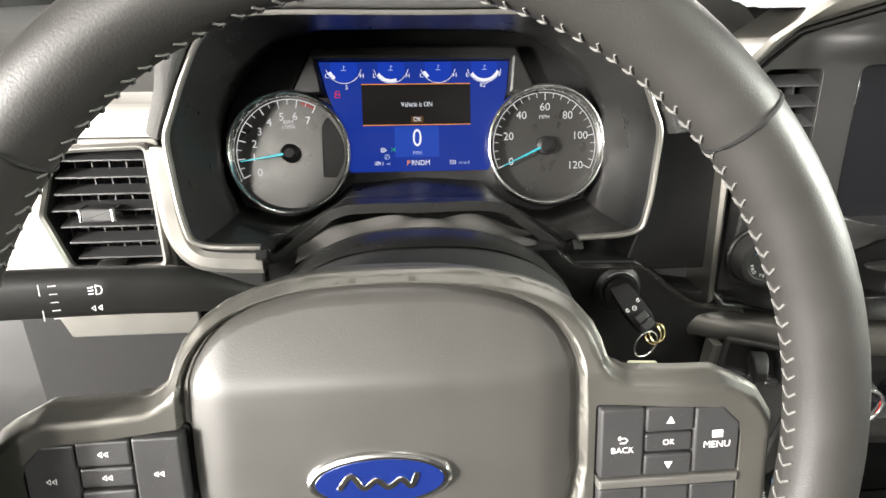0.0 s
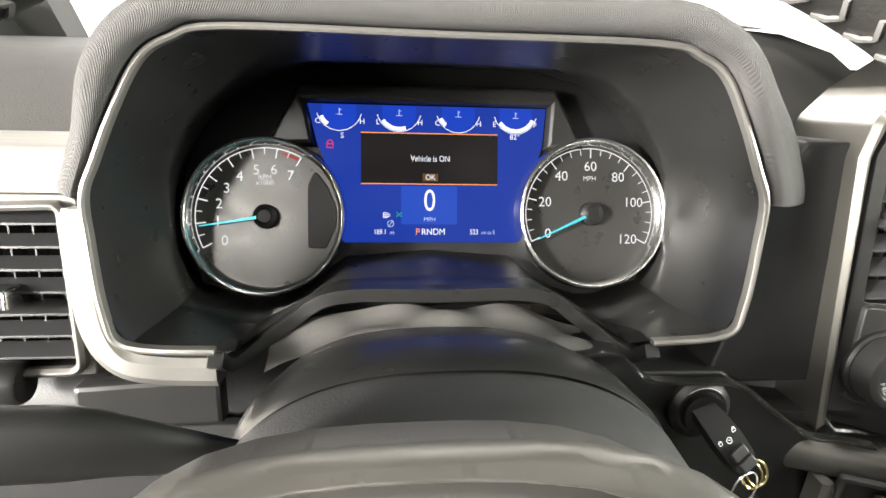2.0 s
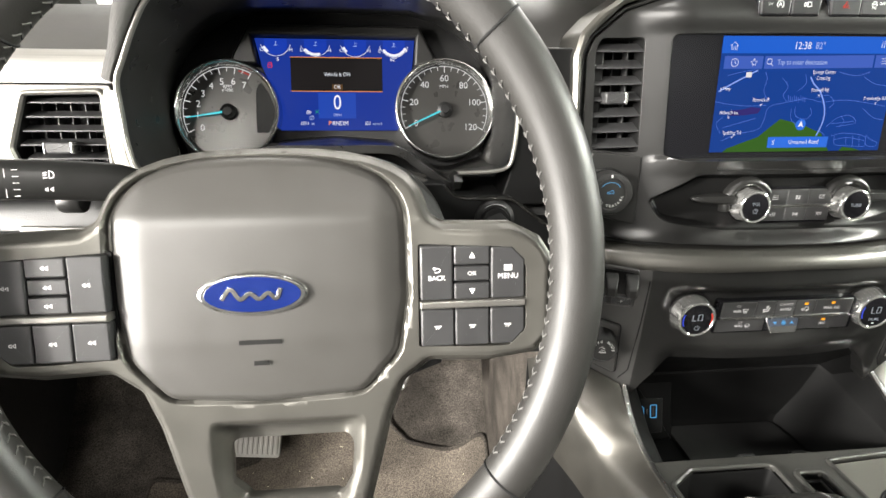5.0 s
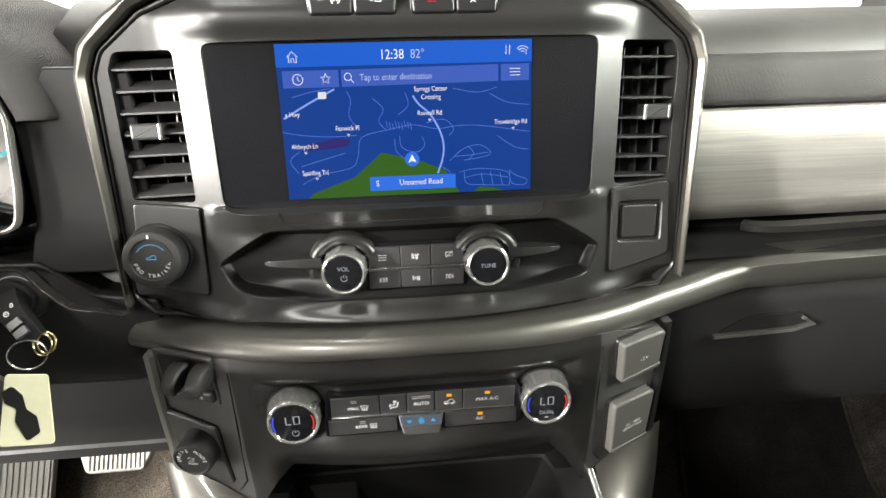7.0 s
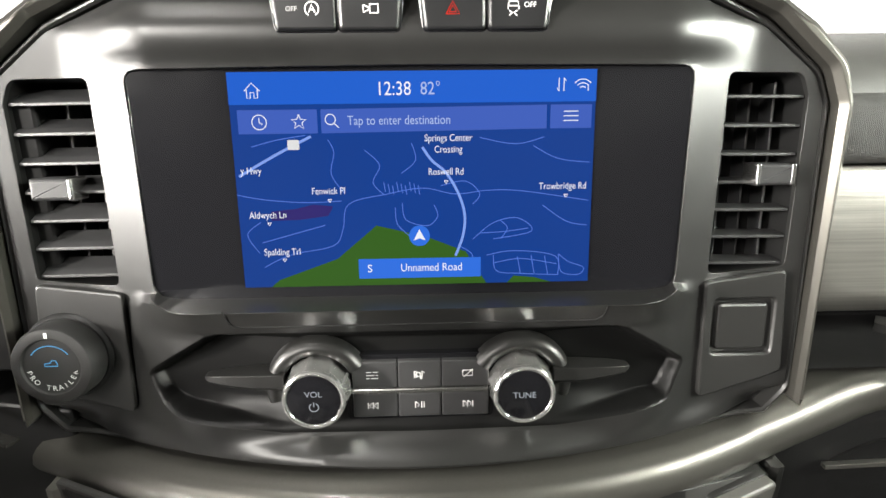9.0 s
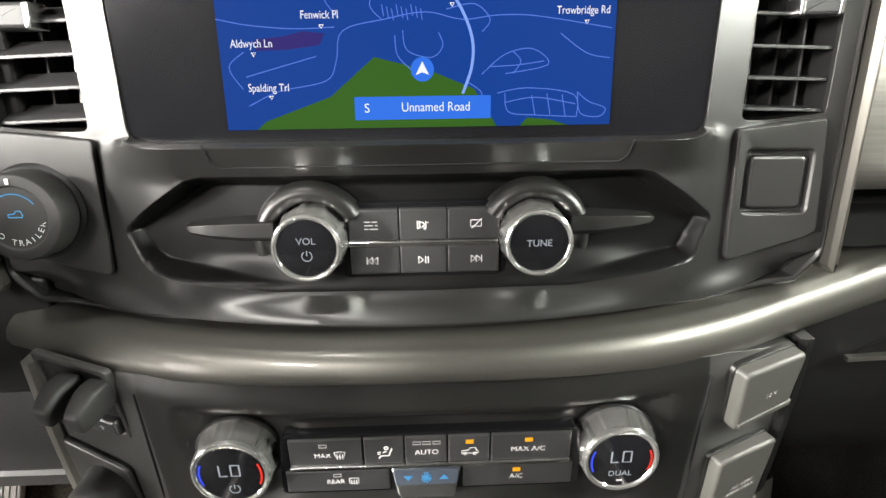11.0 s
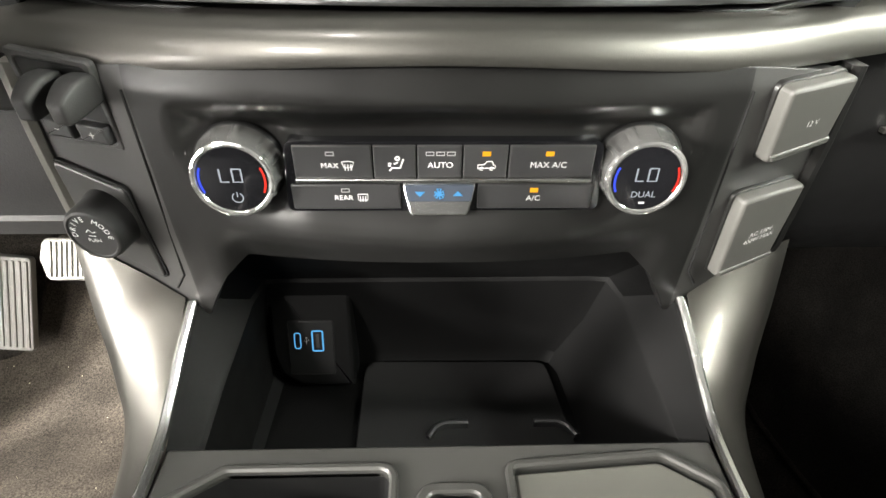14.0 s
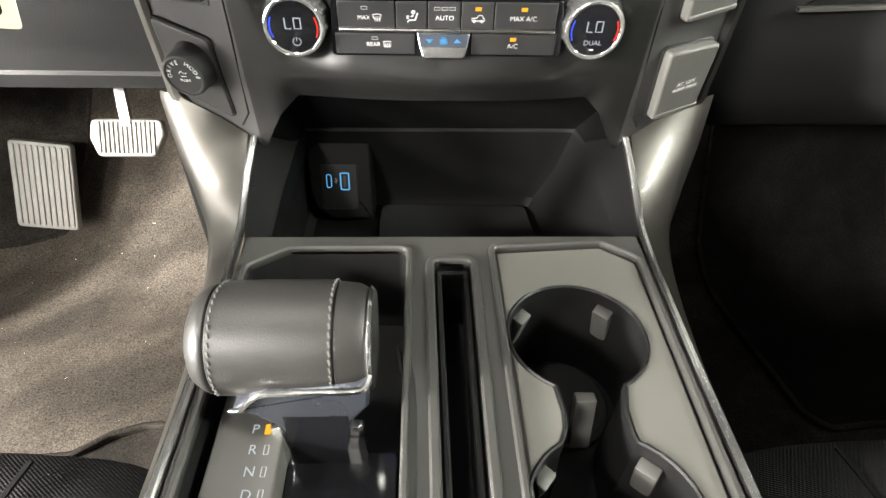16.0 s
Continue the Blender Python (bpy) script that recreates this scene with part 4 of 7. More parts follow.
part("grip", lathe([(0.0235, 0.0), (0.0232, 0.018), (0.0222, 0.0205), (0.0200, 0.0212), (0.0168, 0.0212), (0.0162, 0.0200)], 48), KNOBRUBBER, tk, m=TK)
part("face", lathe([(0.0163, 0.0198), (0.0, 0.0200)], 40), GLOSS, tk, m=TK)
part("lettering", arc_words("PRO TRAILER", 0.0030, 0.0132, 270, 15, 0.0203, inward=True), WHITE, tk, m=TK)
part("truck_symbol", lines_mesh(at(0, 0.001, 0.0030, [[(-1.2, -0.2), (-1.2, 0.3), (-0.2, 0.4), (0.2, 0.9), (0.9, 0.9), (1.2, 0.2), (1.2, -0.2), (-1.2, -0.2)]]) + [circle(0, 0, 0.0125, 12, 35, 145)], 0.0006, 0.0203), ICEBLUE, tk, m=TK)
part("marker", slab(rect(-0.0008, 0.0175, 0.0008, 0.0205), 0.019, 0.0216), WHITE, tk, m=TK)


# the outer thirds of the stack curve away from the seats
def set_back(ob):
    turned = ST.inverted()
    for child in ob.children:
        set_back(child)
    if ob.type == "MESH":
        for vert in ob.data.vertices:
            q = turned @ vert.co
            k = smoothstep(0.118, 0.165, abs(q.x))
            f = 1 + 0.052 * k
            vert.co = ST @ V((q.x * f, 0.057 + (q.y - 0.057) * f, q.z - 0.016 * k))
        ob.data.update()


for ob in [centre_stack, tk] + stack_vents:
    set_back(ob)

# ---------------------------------------------------------------- metallic band under the upper stack
band = thing("dash_band", "warm grey metallic bull-nose band running across the dashboard", "dashboard trim", kind="structure")


def sweep_y(x, y0):
    """The bowed plan of the stack's lower half, easing into the straight dashboard."""
    a = abs(x)
    return min(y0 + 1.3 * min(a, 0.2) ** 2 + 0.45 * max(0.0, a - 0.2), 0.046 + 0.05 * max(0.0, a - 0.25))


band_rows = []
for k in range(136):
    x = -0.298 + 1.218 * (k / 135) ** 1.35
    far = smoothstep(0.20, 0.36, x)
    top = (sweep_y(x, -0.0394), 0.6590 - 0.003 * smoothstep(0.0, 0.16, abs(x)) + 0.009 * far + 0.014 * smoothstep(-0.20, -0.29, x))
    low = (sweep_y(x, -0.0493), 0.6446 - 0.009 * smoothstep(0.0, 0.18, abs(x)) - 0.002 * far)
    dy, dz = low[0] - top[0], low[1] - top[1]
    face = [(0.0, 0.0, 0.022, 0.0030), (0.0, 0.0, 0.0040, 0.0006), (0.0, 0.0, 0.0006, 0.0004), (0.0, 0.0, -0.0012, -0.0006), (0.16, 0.05, -0.0030, -0.0006), (0.34, 0.18, -0.0044, 0.0), (0.54, 0.40, -0.0046, 0.0), (0.74, 0.64, -0.0042, 0.0), (0.90, 0.86, -0.0032, 0.0), (1.0, 1.0, -0.0014, 0.0), (1.0, 1.0, 0.0022, -0.0006), (1.0, 1.0, 0.03, 0.0005)]
    band_rows.append([(x, top[0] + dy * p + oy - 0.004 * far * (1 if 0.2 < p < 0.95 else 0), top[1] + dz * q + oz) for p, q, oy, oz in face])
bm = loft(band_rows, closed=False)
bmesh.ops.recalc_face_normals(bm, faces=bm.faces)
part("band", bm, BANDPAINT, band, angle=50)

# ---------------------------------------------------------------- centre stack, lower half
CL = frame_at(0, 0, 0, 0)
low_out = rounded(mirror([(0, 0.6470), (0.10, 0.6430), (0.150, 0.6375), (0.1985, 0.6310), (0.2005, 0.61), (0.197, 0.53), (0.190, 0.517), (0.143, 0.4915), (0.136, 0.489), (0.129, 0.503), (0.118, 0.522), (0.104, 0.536), (0, 0.538)]), 0.005, 3)
clim = rounded(mirror([(0, 0.6290), (0.124, 0.6255), (0.1295, 0.600), (0.124, 0.575), (0.108, 0.558), (0, 0.553)]), [0, 0.006, 0.006, 0.012, 0.012, 0, 0, 0, 0.012, 0.012, 0.006, 0.006][:10], 4)


def low_y(x, z):
    a = abs(x)
    mid = lerp([(0.48, -0.032), (0.49, -0.033), (0.52, -0.0365), (0.55, -0.041), (0.60, -0.0465), (0.629, -0.0495), (0.640, -0.0475), (0.67, -0.044)], z)
    return mid + 1.1 * min(a, 0.139) ** 2 + 0.40 * max(0.0, a - 0.139)


def low_shape(u, v):
    y = low_y(u, v)
    d = sdf(u, v, clim)
    if d < 0:
        bed = lerp([(0.54, -0.030), (0.556, -0.0345), (0.575, -0.0345), (0.62, -0.0315), (0.63, -0.031)], v) + 0.0065 * smoothstep(0.060, 0.080, abs(u))
        y += max(0.0, bed - y) * smoothstep(0.0, -0.016 if v > 0.60 else -0.022, d)
    y += 0.0105 * (1 - smoothstep(0.100, 0.122, abs(u))) * smoothstep(0.560, 0.530, v)
    return -y


lower = thing("climate_panel", "satin charcoal lower stack panel with angled side wings", "dashboard panel", kind="structure")
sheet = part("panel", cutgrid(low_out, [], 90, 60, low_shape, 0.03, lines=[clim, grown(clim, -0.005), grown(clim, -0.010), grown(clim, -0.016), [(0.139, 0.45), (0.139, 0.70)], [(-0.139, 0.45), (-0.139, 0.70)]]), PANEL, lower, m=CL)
# Wing faces take the paler copy, with the door light in its colour.
sheet.data.materials.append(LIT_WING)
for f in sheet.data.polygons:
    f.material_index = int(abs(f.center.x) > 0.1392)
for s in (-1, 1):
    part("panel_seam", sweep([(s * 0.1405, low_y(0.1405, 0.628) - 0.0003, 0.628), (s * 0.1415, low_y(0.1415, 0.58) - 0.0003, 0.58), (s * 0.1440, low_y(0.144, 0.519) - 0.0003, 0.519), (s * 0.152, low_y(0.152, 0.507) - 0.0003, 0.507)], [(-0.0005, -0.0005), (0.0005, -0.0005), (0.0005, 0.0005), (-0.0005, 0.0005)]), RUBBER, lower)
    edge = smooth_path([(s * 0.2030, low_y(0.2030, z_) - 0.0010, z_) for z_ in (0.634, 0.60, 0.565, 0.535, 0.522)] + [(s * x_, low_y(x_, z_) - 0.001, z_) for x_, z_ in ((0.193, 0.5125), (0.170, 0.500), (0.147, 0.4885))], 5)
    # Only the left strip is pale: the light on it is put into its colour.
    part("edge_trim", sweep(edge, [(-0.004, -0.010), (0.004, -0.010), (0.004, 0.002), (0.0, 0.0032), (-0.004, 0.002)], up=(0, -1, 0)), CUPTRIM if s < 0 else PANEL, lower, "metallic edge strip, door light put into its pale colour" if s < 0 else "")

# climate controls
CC = frame_at(0, -0.0345, 0.590, -4)
part("button_bed", slab(rounded([(-0.074, -0.0180), (0.076, -0.0180), (0.073, 0.0185), (-0.071, 0.0185)], 0.004), -0.006, 0.0024), GLOSS, lower, m=CC)
part("button_divider", slab(rect(-0.068, -0.0020, 0.070, 0.0004, 0.0004, 2), -0.003, 0.0046, 0.0006), CHROME, lower, "thin chrome strip", m=CC)
keys = (("MAX", -0.068, -0.0320, 0.0005, 0.0170), ("man", -0.0318, -0.0120, 0.0005, 0.0170), ("AUTO", -0.0118, 0.0090, 0.0005, 0.0170), ("car", 0.0092, 0.0300, 0.0005, 0.0170), ("MAX A/C", 0.0302, 0.0700, 0.0005, 0.0170),
        ("REAR", -0.071, -0.0195, -0.0165, -0.0030), ("A/C", 0.0165, 0.0720, -0.0165, -0.0030))
for text, u0, u1, v0, v1 in keys:
    b = thing("climate_button", "dark climate control button with white print", "push button", "climate buttons")
    part("key", slab(rect(u0 + 0.0003, v0, u1 - 0.0003, v1, 0.0006, 2), -0.004, 0.0034, 0.0006), BUTTON, b, m=CC)
    T = CC @ Matrix.Translation((0, 0, 0.0036))
    cu, cv = (u0 + u1) / 2, (v0 + v1) / 2
    defrost = [[(-1.0, 0.7), (-0.7, -0.3), (0.7, -0.3), (1.0, 0.7), (0, 0.9), (-1.0, 0.7)], [(-0.5, 0.3), (-0.5, -0.9)], [(0, 0.3), (0, -0.9)], [(0.5, 0.3), (0.5, -0.9)]]
    if text == "MAX":
        part("print", words("MAX", 0.0026, -0.0515, 0.0070), WHITE, b, m=T)
        part("symbol", lines_mesh(at(-0.0432, 0.0070, 0.0027, defrost), 0.0004), WHITE, b, m=T)
    elif text == "REAR":
        part("print", words("REAR", 0.0026, -0.0465, -0.0100), WHITE, b, m=T)
        part("symbol", lines_mesh(at(-0.0375, -0.0100, 0.0025, [[(-0.9, 0.8), (0.9, 0.8), (0.9, -0.5), (-0.9, -0.5), (-0.9, 0.8)]] + defrost[1:]), 0.0004), WHITE, b, m=T)
    elif text == "man":
        part("symbol", lines_mesh(at(cu + 0.0005, 0.0075, 0.0032, [circle(0.25, 1.0, 0.28, 8) + [(0.53, 1.0)], [(1.1, 0.9), (0.6, -0.5), (-0.6, -0.5), (-0.9, -1.0)], [(0.3, 0.4), (-0.3, 0.1)], [(-1.1, 0.2), (-0.6, 0.2)], [(-1.1, -0.1), (-0.7, -0.2)]]), 0.0008), WHITE, b, m=T)
    elif text == "car":
        part("symbol", lines_mesh(at(cu + 0.0006, 0.0070, 0.0031, [[(-1.3, -0.4), (-1.3, 0.1), (-0.3, 0.2), (0.0, 0.7), (0.8, 0.7), (1.0, 0.1), (1.3, 0.0), (1.3, -0.4), (-1.3, -0.4)], circle(-0.75, -0.5, 0.25, 8), circle(0.75, -0.5, 0.25, 8)]), 0.0005), WHITE, b, m=T)
    else:
        part("print", words(text, 0.0029, {"AUTO": -0.0010, "MAX A/C": 0.0487, "A/C": 0.0435}[text], -0.0105 if text == "A/C" else 0.0072), WHITE, b, m=T)
    lv = -0.0060 if v0 < -0.01 else 0.0130
    if text in ("car", "MAX A/C", "A/C"):
        lu = {"car": 0.0199, "MAX A/C": 0.0488, "A/C": 0.0435}[text]
        part("indicator", slab(rect(lu - 0.0019, lv - 0.0011, lu + 0.0019, lv + 0.0011), 0.003, 0.0038), AMBER, b, "amber lit indicator", m=CC)
    elif text != "man":
        for du in ((-0.0058, -0.001, 0.0038) if text == "AUTO" else (-0.0510,) if text == "MAX" else (-0.0455,)):
            part("indicator", plate(rect(du - 0.0019, lv - 0.0010, du + 0.0019, lv + 0.0010), [rect(du - 0.0016, lv - 0.0007, du + 0.0016, lv + 0.0007)], 0.003, 0.0036), GREYPRINT, b, m=CC)
fan = thing("fan_switch", "chrome-edged fan speed rocker with blue lit symbols", "rocker switch")
def tilted(o, w0, w1, e, lean):
    """A plate whose lower edge stands further out."""
    bm = slab(o, w0, w1, e)
    for v in bm.verts:
        if v.co.z > w0 + 1e-5:
            v.co.z += lean * (-0.0025 - v.co.y)
    return bm


fo = rounded([(-0.0190, -0.0022), (0.0160, -0.0022), (0.0125, -0.0150), (0.0110, -0.0165), (-0.0140, -0.0165), (-0.0155, -0.0150)], 0.001, 2)
part("rocker", tilted(fo, -0.003, 0.0040, 0.0010, 0.45), CHROME, fan, "chrome rocker body", m=CC)
FANFACE = mat("dark_blue_grey_plastic", (0.055, 0.065, 0.085), rough=0.16, metal=0.4, vary=0.05, edge=0.0004)
part("face", tilted(rounded([(-0.0180, -0.0027), (0.0150, -0.0027), (0.0133, -0.0098), (-0.0163, -0.0098)], 0.001, 2), 0.001, 0.0046, 0.0004, 0.45), FANFACE, fan, m=CC)
FT = CC @ Matrix.Translation((0, -0.0025, 0.0050)) @ Matrix.Rotation(-math.atan(0.45), 4, "X")
part("symbol", lines_mesh(at(-0.0015, -0.0040, 0.0026, [[(0, 0), (0.3, 0.9), (-0.4, 0.9), (0, 0)], [(0, 0), (0.9, -0.2), (0.7, 0.5), (0, 0)], [(0, 0), (0.1, -0.9), (0.8, -0.6), (0, 0)], [(0, 0), (-0.9, -0.3), (-0.5, -0.8), (0, 0)], [(0, 0), (-0.9, 0.4), (-0.6, -0.1), (0, 0)]]), 0.0008), ICEBLUE, fan, m=FT)
for u, d in ((-0.0105, -1), (0.0072, 1)):
    part("arrow", flat([[(u - 0.0024, -0.0040 - d * 0.001), (u + 0.0024, -0.0040 - d * 0.001), (u, -0.0040 + d * 0.0014)]]), ICEBLUE, fan, m=FT)

for u, lab in ((-0.0948, "driver temperature knob, chrome skirt, black lit face reading LO"), (0.0938, "passenger temperature knob, chrome skirt, black lit face reading LO")):
    K = frame_at(u, -0.0262, 0.5925, -2)
    k = ribbed_knob("temperature_knob", lab, K, 0.0207, 0.0180, GLOSS, 12)
    top = K @ Matrix.Translation((0, 0, 0.0180 * 0.972)) @ Matrix.Scale(0.92, 4)
    seg = [[(-0.0055, 0.0062), (-0.0055, -0.0008), (-0.0016, -0.0008)], [(0.0006, 0.0062), (0.0050, 0.0062), (0.0050, -0.0008), (0.0006, -0.0008), (0.0006, 0.0062)]]
    part("digits", lines_mesh(seg, 0.0009), SOFTWHITE, k, "white lit digits", m=top)
    if u < 0:
        part("power_symbol", lines_mesh([circle(0.001, -0.0095, 0.0027, 16, -240, 60), [(0.001, -0.0064), (0.001, -0.0092)]], 0.0005), SOFTWHITE, k, m=top)
    else:
        part("lettering", words("DUAL", 0.0034, 0, -0.0085), SOFTWHITE, k, m=top)
        part("lamp_bar", flat([rect(-0.0015, -0.0138, 0.0015, -0.0126)]), GREYPRINT, k, m=top)
    part("cold_arc", lines_mesh([circle(0, 0, 0.0160, 10, 155, 205)], 0.0011), BLUELIT, k, "blue lit arc", m=top)
    part("warm_arc", lines_mesh([circle(0, 0, 0.0160, 10, -25, 25)], 0.0011), REDLIT, k, "red lit arc", m=top)


def wing(s, x, z):
    """Axes of a place on the angled side wing."""
    return frame_at(s * x, low_y(x, z), z, -8, s * 22)


# left wing: tow brake controller and drive mode knob
L1 = wing(-1, 0.1735, 0.6185) @ Matrix.Scale(1.06, 4)
tow = thing("brake_controller", "black tow brake controller with two squeeze levers and small keys", "controller")
part("recess", plate(rounded([(-0.0245, -0.0215), (0.0225, -0.0215), (0.0235, 0.0200), (-0.0245, 0.0225)], 0.003), [rounded([(-0.020, -0.0185), (0.0195, -0.0185), (0.0200, 0.0165), (-0.0205, 0.0185)], 0.003)], -0.002, 0.0012, 0.0008), LIT_WING, tow, m=L1)
part("well", slab(rounded([(-0.020, -0.0185), (0.0195, -0.0185), (0.0200, 0.0165), (-0.0205, 0.0185)], 0.003), -0.004, 0.0003), PANEL_DARK, tow, m=L1)
for u in (-0.0105, 0.0105):
    rings = []
    for w, hw, v0, v1 in ((0.0, 0.0066, -0.002, 0.0115), (0.006, 0.0070, -0.0025, 0.0125), (0.012, 0.0066, -0.0035, 0.0120), (0.0185, 0.0056, -0.0048, 0.0088), (0.0225, 0.0048, -0.0048, 0.0055)):
        rings.append([(u - hw, v0, w), (u + hw, v0, w), (u + hw, v1, w), (u - hw, v1, w)])
    bm = loft(rings, cap0=True, cap1=True)
    bmesh.ops.bevel(bm, geom=list(bm.edges), offset=0.0018, segments=3, profile=0.5, affect="EDGES")
    part("lever", bm, KNOBRUBBER, tow, "black rubber squeeze lever", m=L1 @ Matrix.Translation((0.0085, 0.0045, 0)) @ Matrix.Rotation(radians(4), 4, "Y") @ Matrix.Diagonal((0.86, 0.90, 0.92, 1)))
    key = part("key", slab(rect(u - 0.0085, -0.0175, u + 0.0085, -0.0085, 0.001), -0.002, 0.0045, 0.0012), BUTTON, tow, m=L1)
    part("sign", lines_mesh([[(u - 0.0015, -0.013), (u + 0.0015, -0.013)]] + ([[(u, -0.0145), (u, -0.0115)]] if u > 0 else []), 0.0006), WHITE, key, m=L1 @ Matrix.Translation((0, 0, 0.0047)))
L2 = wing(-1, 0.177, 0.552)
dm = thing("drive_mode_knob", "round black rubber drive mode knob with white print", "control knob")
mp_o = rounded([(-0.024, -0.021), (0.021, -0.039), (0.0205, 0.022), (-0.023, 0.0325)], 0.004)
part("mount", slab(mp_o, -0.002, 0.0022, 0.0012), LIT_WING, dm, m=L2)
part("mount_groove", plate(grown(mp_o, 0.0013), [grown(mp_o, 0.0002)], -0.002, 0.0009), RUBBER, dm, m=L2)
KK = L2 @ Matrix.Translation((0.0025, 0.002, 0.0010)) @ Matrix.Rotation(radians(10), 4, "Y")
part("grip", lathe([(0.0175, 0.0), (0.0170, 0.003), (0.0163, 0.0045), (0.0160, 0.0155), (0.0150, 0.0180), (0.0135, 0.0185), (0.0130, 0.0177)], 44), KNOBRUBBER, dm, m=KK)
part("face", lathe([(0.0131, 0.0175), (0.0, 0.0176)], 36), PANEL_DARK, dm, m=KK)
part("lettering", words("PUSH", 0.0022, 0, -0.0030, 0.0179, bm=arc_words("DRIVE MODE", 0.0030, 0.0103, 90, 20, 0.0179)), WHITE, dm, m=KK)
part("symbol", lines_mesh([[(-0.003, 0.002), (-0.001, 0.004), (0.001, 0.002), (0.003, 0.003)], [(-0.002, 0.0), (0.002, 0.0)]], 0.0005, 0.0179), WHITE, dm, m=KK)

# right wing: two power outlet covers
for z, x, h, txt, lab in ((0.6125, 0.1745, 0.0198, ("12 V",), "grey hinged cover of a twelve volt power outlet"), (0.5455, 0.1740, 0.0280, ("AC 120V", "400W MAX"), "grey hinged cover of a household power outlet")):
    R = wing(1, x, z) @ Matrix.Rotation(radians(4.5), 4, "Z")
    c = thing("power_outlet", lab, "power outlet", "outlets on the stack wing")
    o = rounded([(-0.0195, -h), (0.0205, -h + 0.0025), (0.0220, h - 0.001), (-0.0220, h)], 0.0035, 4)
    part("frame", slab(grown(o, 0.0012), -0.003, 0.0015, 0.0008), PANEL, c, m=R)
    lid = part("lid", slab(o, 0.0, 0.0085, 0.0018), COVER, c, "matt grey lid", m=R, angle=14)
    part("pull_edge", slab(rounded([(-0.0165, -h + 0.0010), (0.0205, -h + 0.0032), (0.0210, -h + 0.0072), (-0.0190, -h + 0.0050)], 0.001), 0.003, 0.0093, 0.001), COVER, lid, m=R)
    bm = None
    for k, t in enumerate(txt):
        bm = words(t, 0.0030, 0.001, -0.001 - 0.0046 * k + 0.002 * (len(txt) - 1), 0.0091, turn=3, bm=bm)
    part("lettering", bm, WHITE, lid, m=R)

# ---------------------------------------------------------------- storage tray with the USB ports
tray = thing("storage_tray", "deep black plastic storage tray under the climate controls", "storage tray", kind="structure")
r0 = [(-0.143, -0.086, 0.4555), (0.143, -0.086, 0.4555), (0.1455, -0.040, 0.478), (0.1445, -0.010, 0.500), (0.122, -0.012, 0.527), (0.105, -0.016, 0.540), (-0.105, -0.016, 0.540), (-0.122, -0.012, 0.527), (-0.1445, -0.010, 0.500), (-0.1455, -0.040, 0.478)]
r1 = [(-0.128, -0.0835, 0.4535), (0.128, -0.0835, 0.4535), (0.1265, -0.040, 0.464), (0.1205, 0.012, 0.4815), (0.1150, 0.028, 0.4855), (0.103, 0.032, 0.4835), (-0.103, 0.032, 0.4835), (-0.1150, 0.028, 0.4855), (-0.1205, 0.012, 0.4815), (-0.1265, -0.040, 0.464)]
r1b = [(x * 0.985, y - 0.001 if y > 0 else y, z - 0.003) for x, y, z in r1]
rm = [(-0.124, -0.079, 0.425), (0.118, -0.079, 0.425), (0.115, -0.035, 0.430), (0.111, 0.020, 0.440), (0.106, 0.036, 0.442), (0.096, 0.042, 0.442), (-0.112, 0.043, 0.442), (-0.121, 0.038, 0.442), (-0.123, 0.020, 0.440), (-0.124, -0.035, 0.430)]
r2a = [(-0.121, -0.077, 0.399), (0.106, -0.077, 0.399), (0.102, -0.030, 0.399), (0.097, 0.035, 0.400), (0.092, 0.046, 0.401), (0.084, 0.049, 0.402), (-0.107, 0.049, 0.402), (-0.116, 0.045, 0.401), (-0.120, 0.035, 0.400), (-0.121, -0.030, 0.399)]
r2 = [(x * 0.95, y - 0.003 if y > 0 else y, 0.3925) for x, y, z in r2a]
# The tray's inner shade is carried by this darker plastic colour.
part("shell", loft([r0, r1, r1b, rm, r2a, r2], cap1=True), SHADE_BLACK, tray, angle=28)
part("rubber_mat", slab(rounded([(-0.055, -0.070), (0.094, -0.070), (0.084, 0.042), (-0.055, 0.044)], 0.010), 0, 0.003, 0.001), RUBBER, tray, m=Matrix.Translation((0, 0, 0.3925)))
for x, s_ in ((0.008, 1), (0.077, -1)):
    part("finger_tab", sweep([(x - 0.015 * s_, -0.030, 0.3965), (x - 0.010 * s_, -0.0225, 0.3975), (x - 0.004 * s_, -0.0195, 0.3980), (x + 0.012 * s_, -0.0195, 0.3980)], [(-0.0018, -0.003), (0.0018, -0.003), (0.0018, 0.0020), (0.0, 0.0028), (-0.0018, 0.0020)]), BUTTON, tray)
usb = thing("usb_hub", "black block with two blue lit USB sockets in the tray", "usb port")
bo = rounded([(-0.1180, -0.010), (-0.1130, -0.026), (-0.098, -0.0360), (-0.0600, -0.0360), (-0.0605, 0.044), (-0.110, 0.046), (-0.1185, 0.038)], [0.006, 0.006, 0.006, 0.002, 0.005, 0.008, 0.006], 4)
US = frame_at(0, 0.0262, 0.432, 15)
part("block", slab(bo, -0.040, 0.0, 0.0030), SHADE_BLACK, usb, m=US)
part("socket_plate", plate(rect(-0.1060, -0.026, -0.0730, 0.0170, 0.002), [rect(-0.1054, -0.0254, -0.0736, 0.0164, 0.0018)], -0.002, 0.0006, 0.0002), RUBBER, usb, m=US)
part("socket_face", slab(rect(-0.1053, -0.0253, -0.0737, 0.0163, 0.0018), -0.002, 0.0008, 0.0004), PANEL_DARK, usb, m=US)
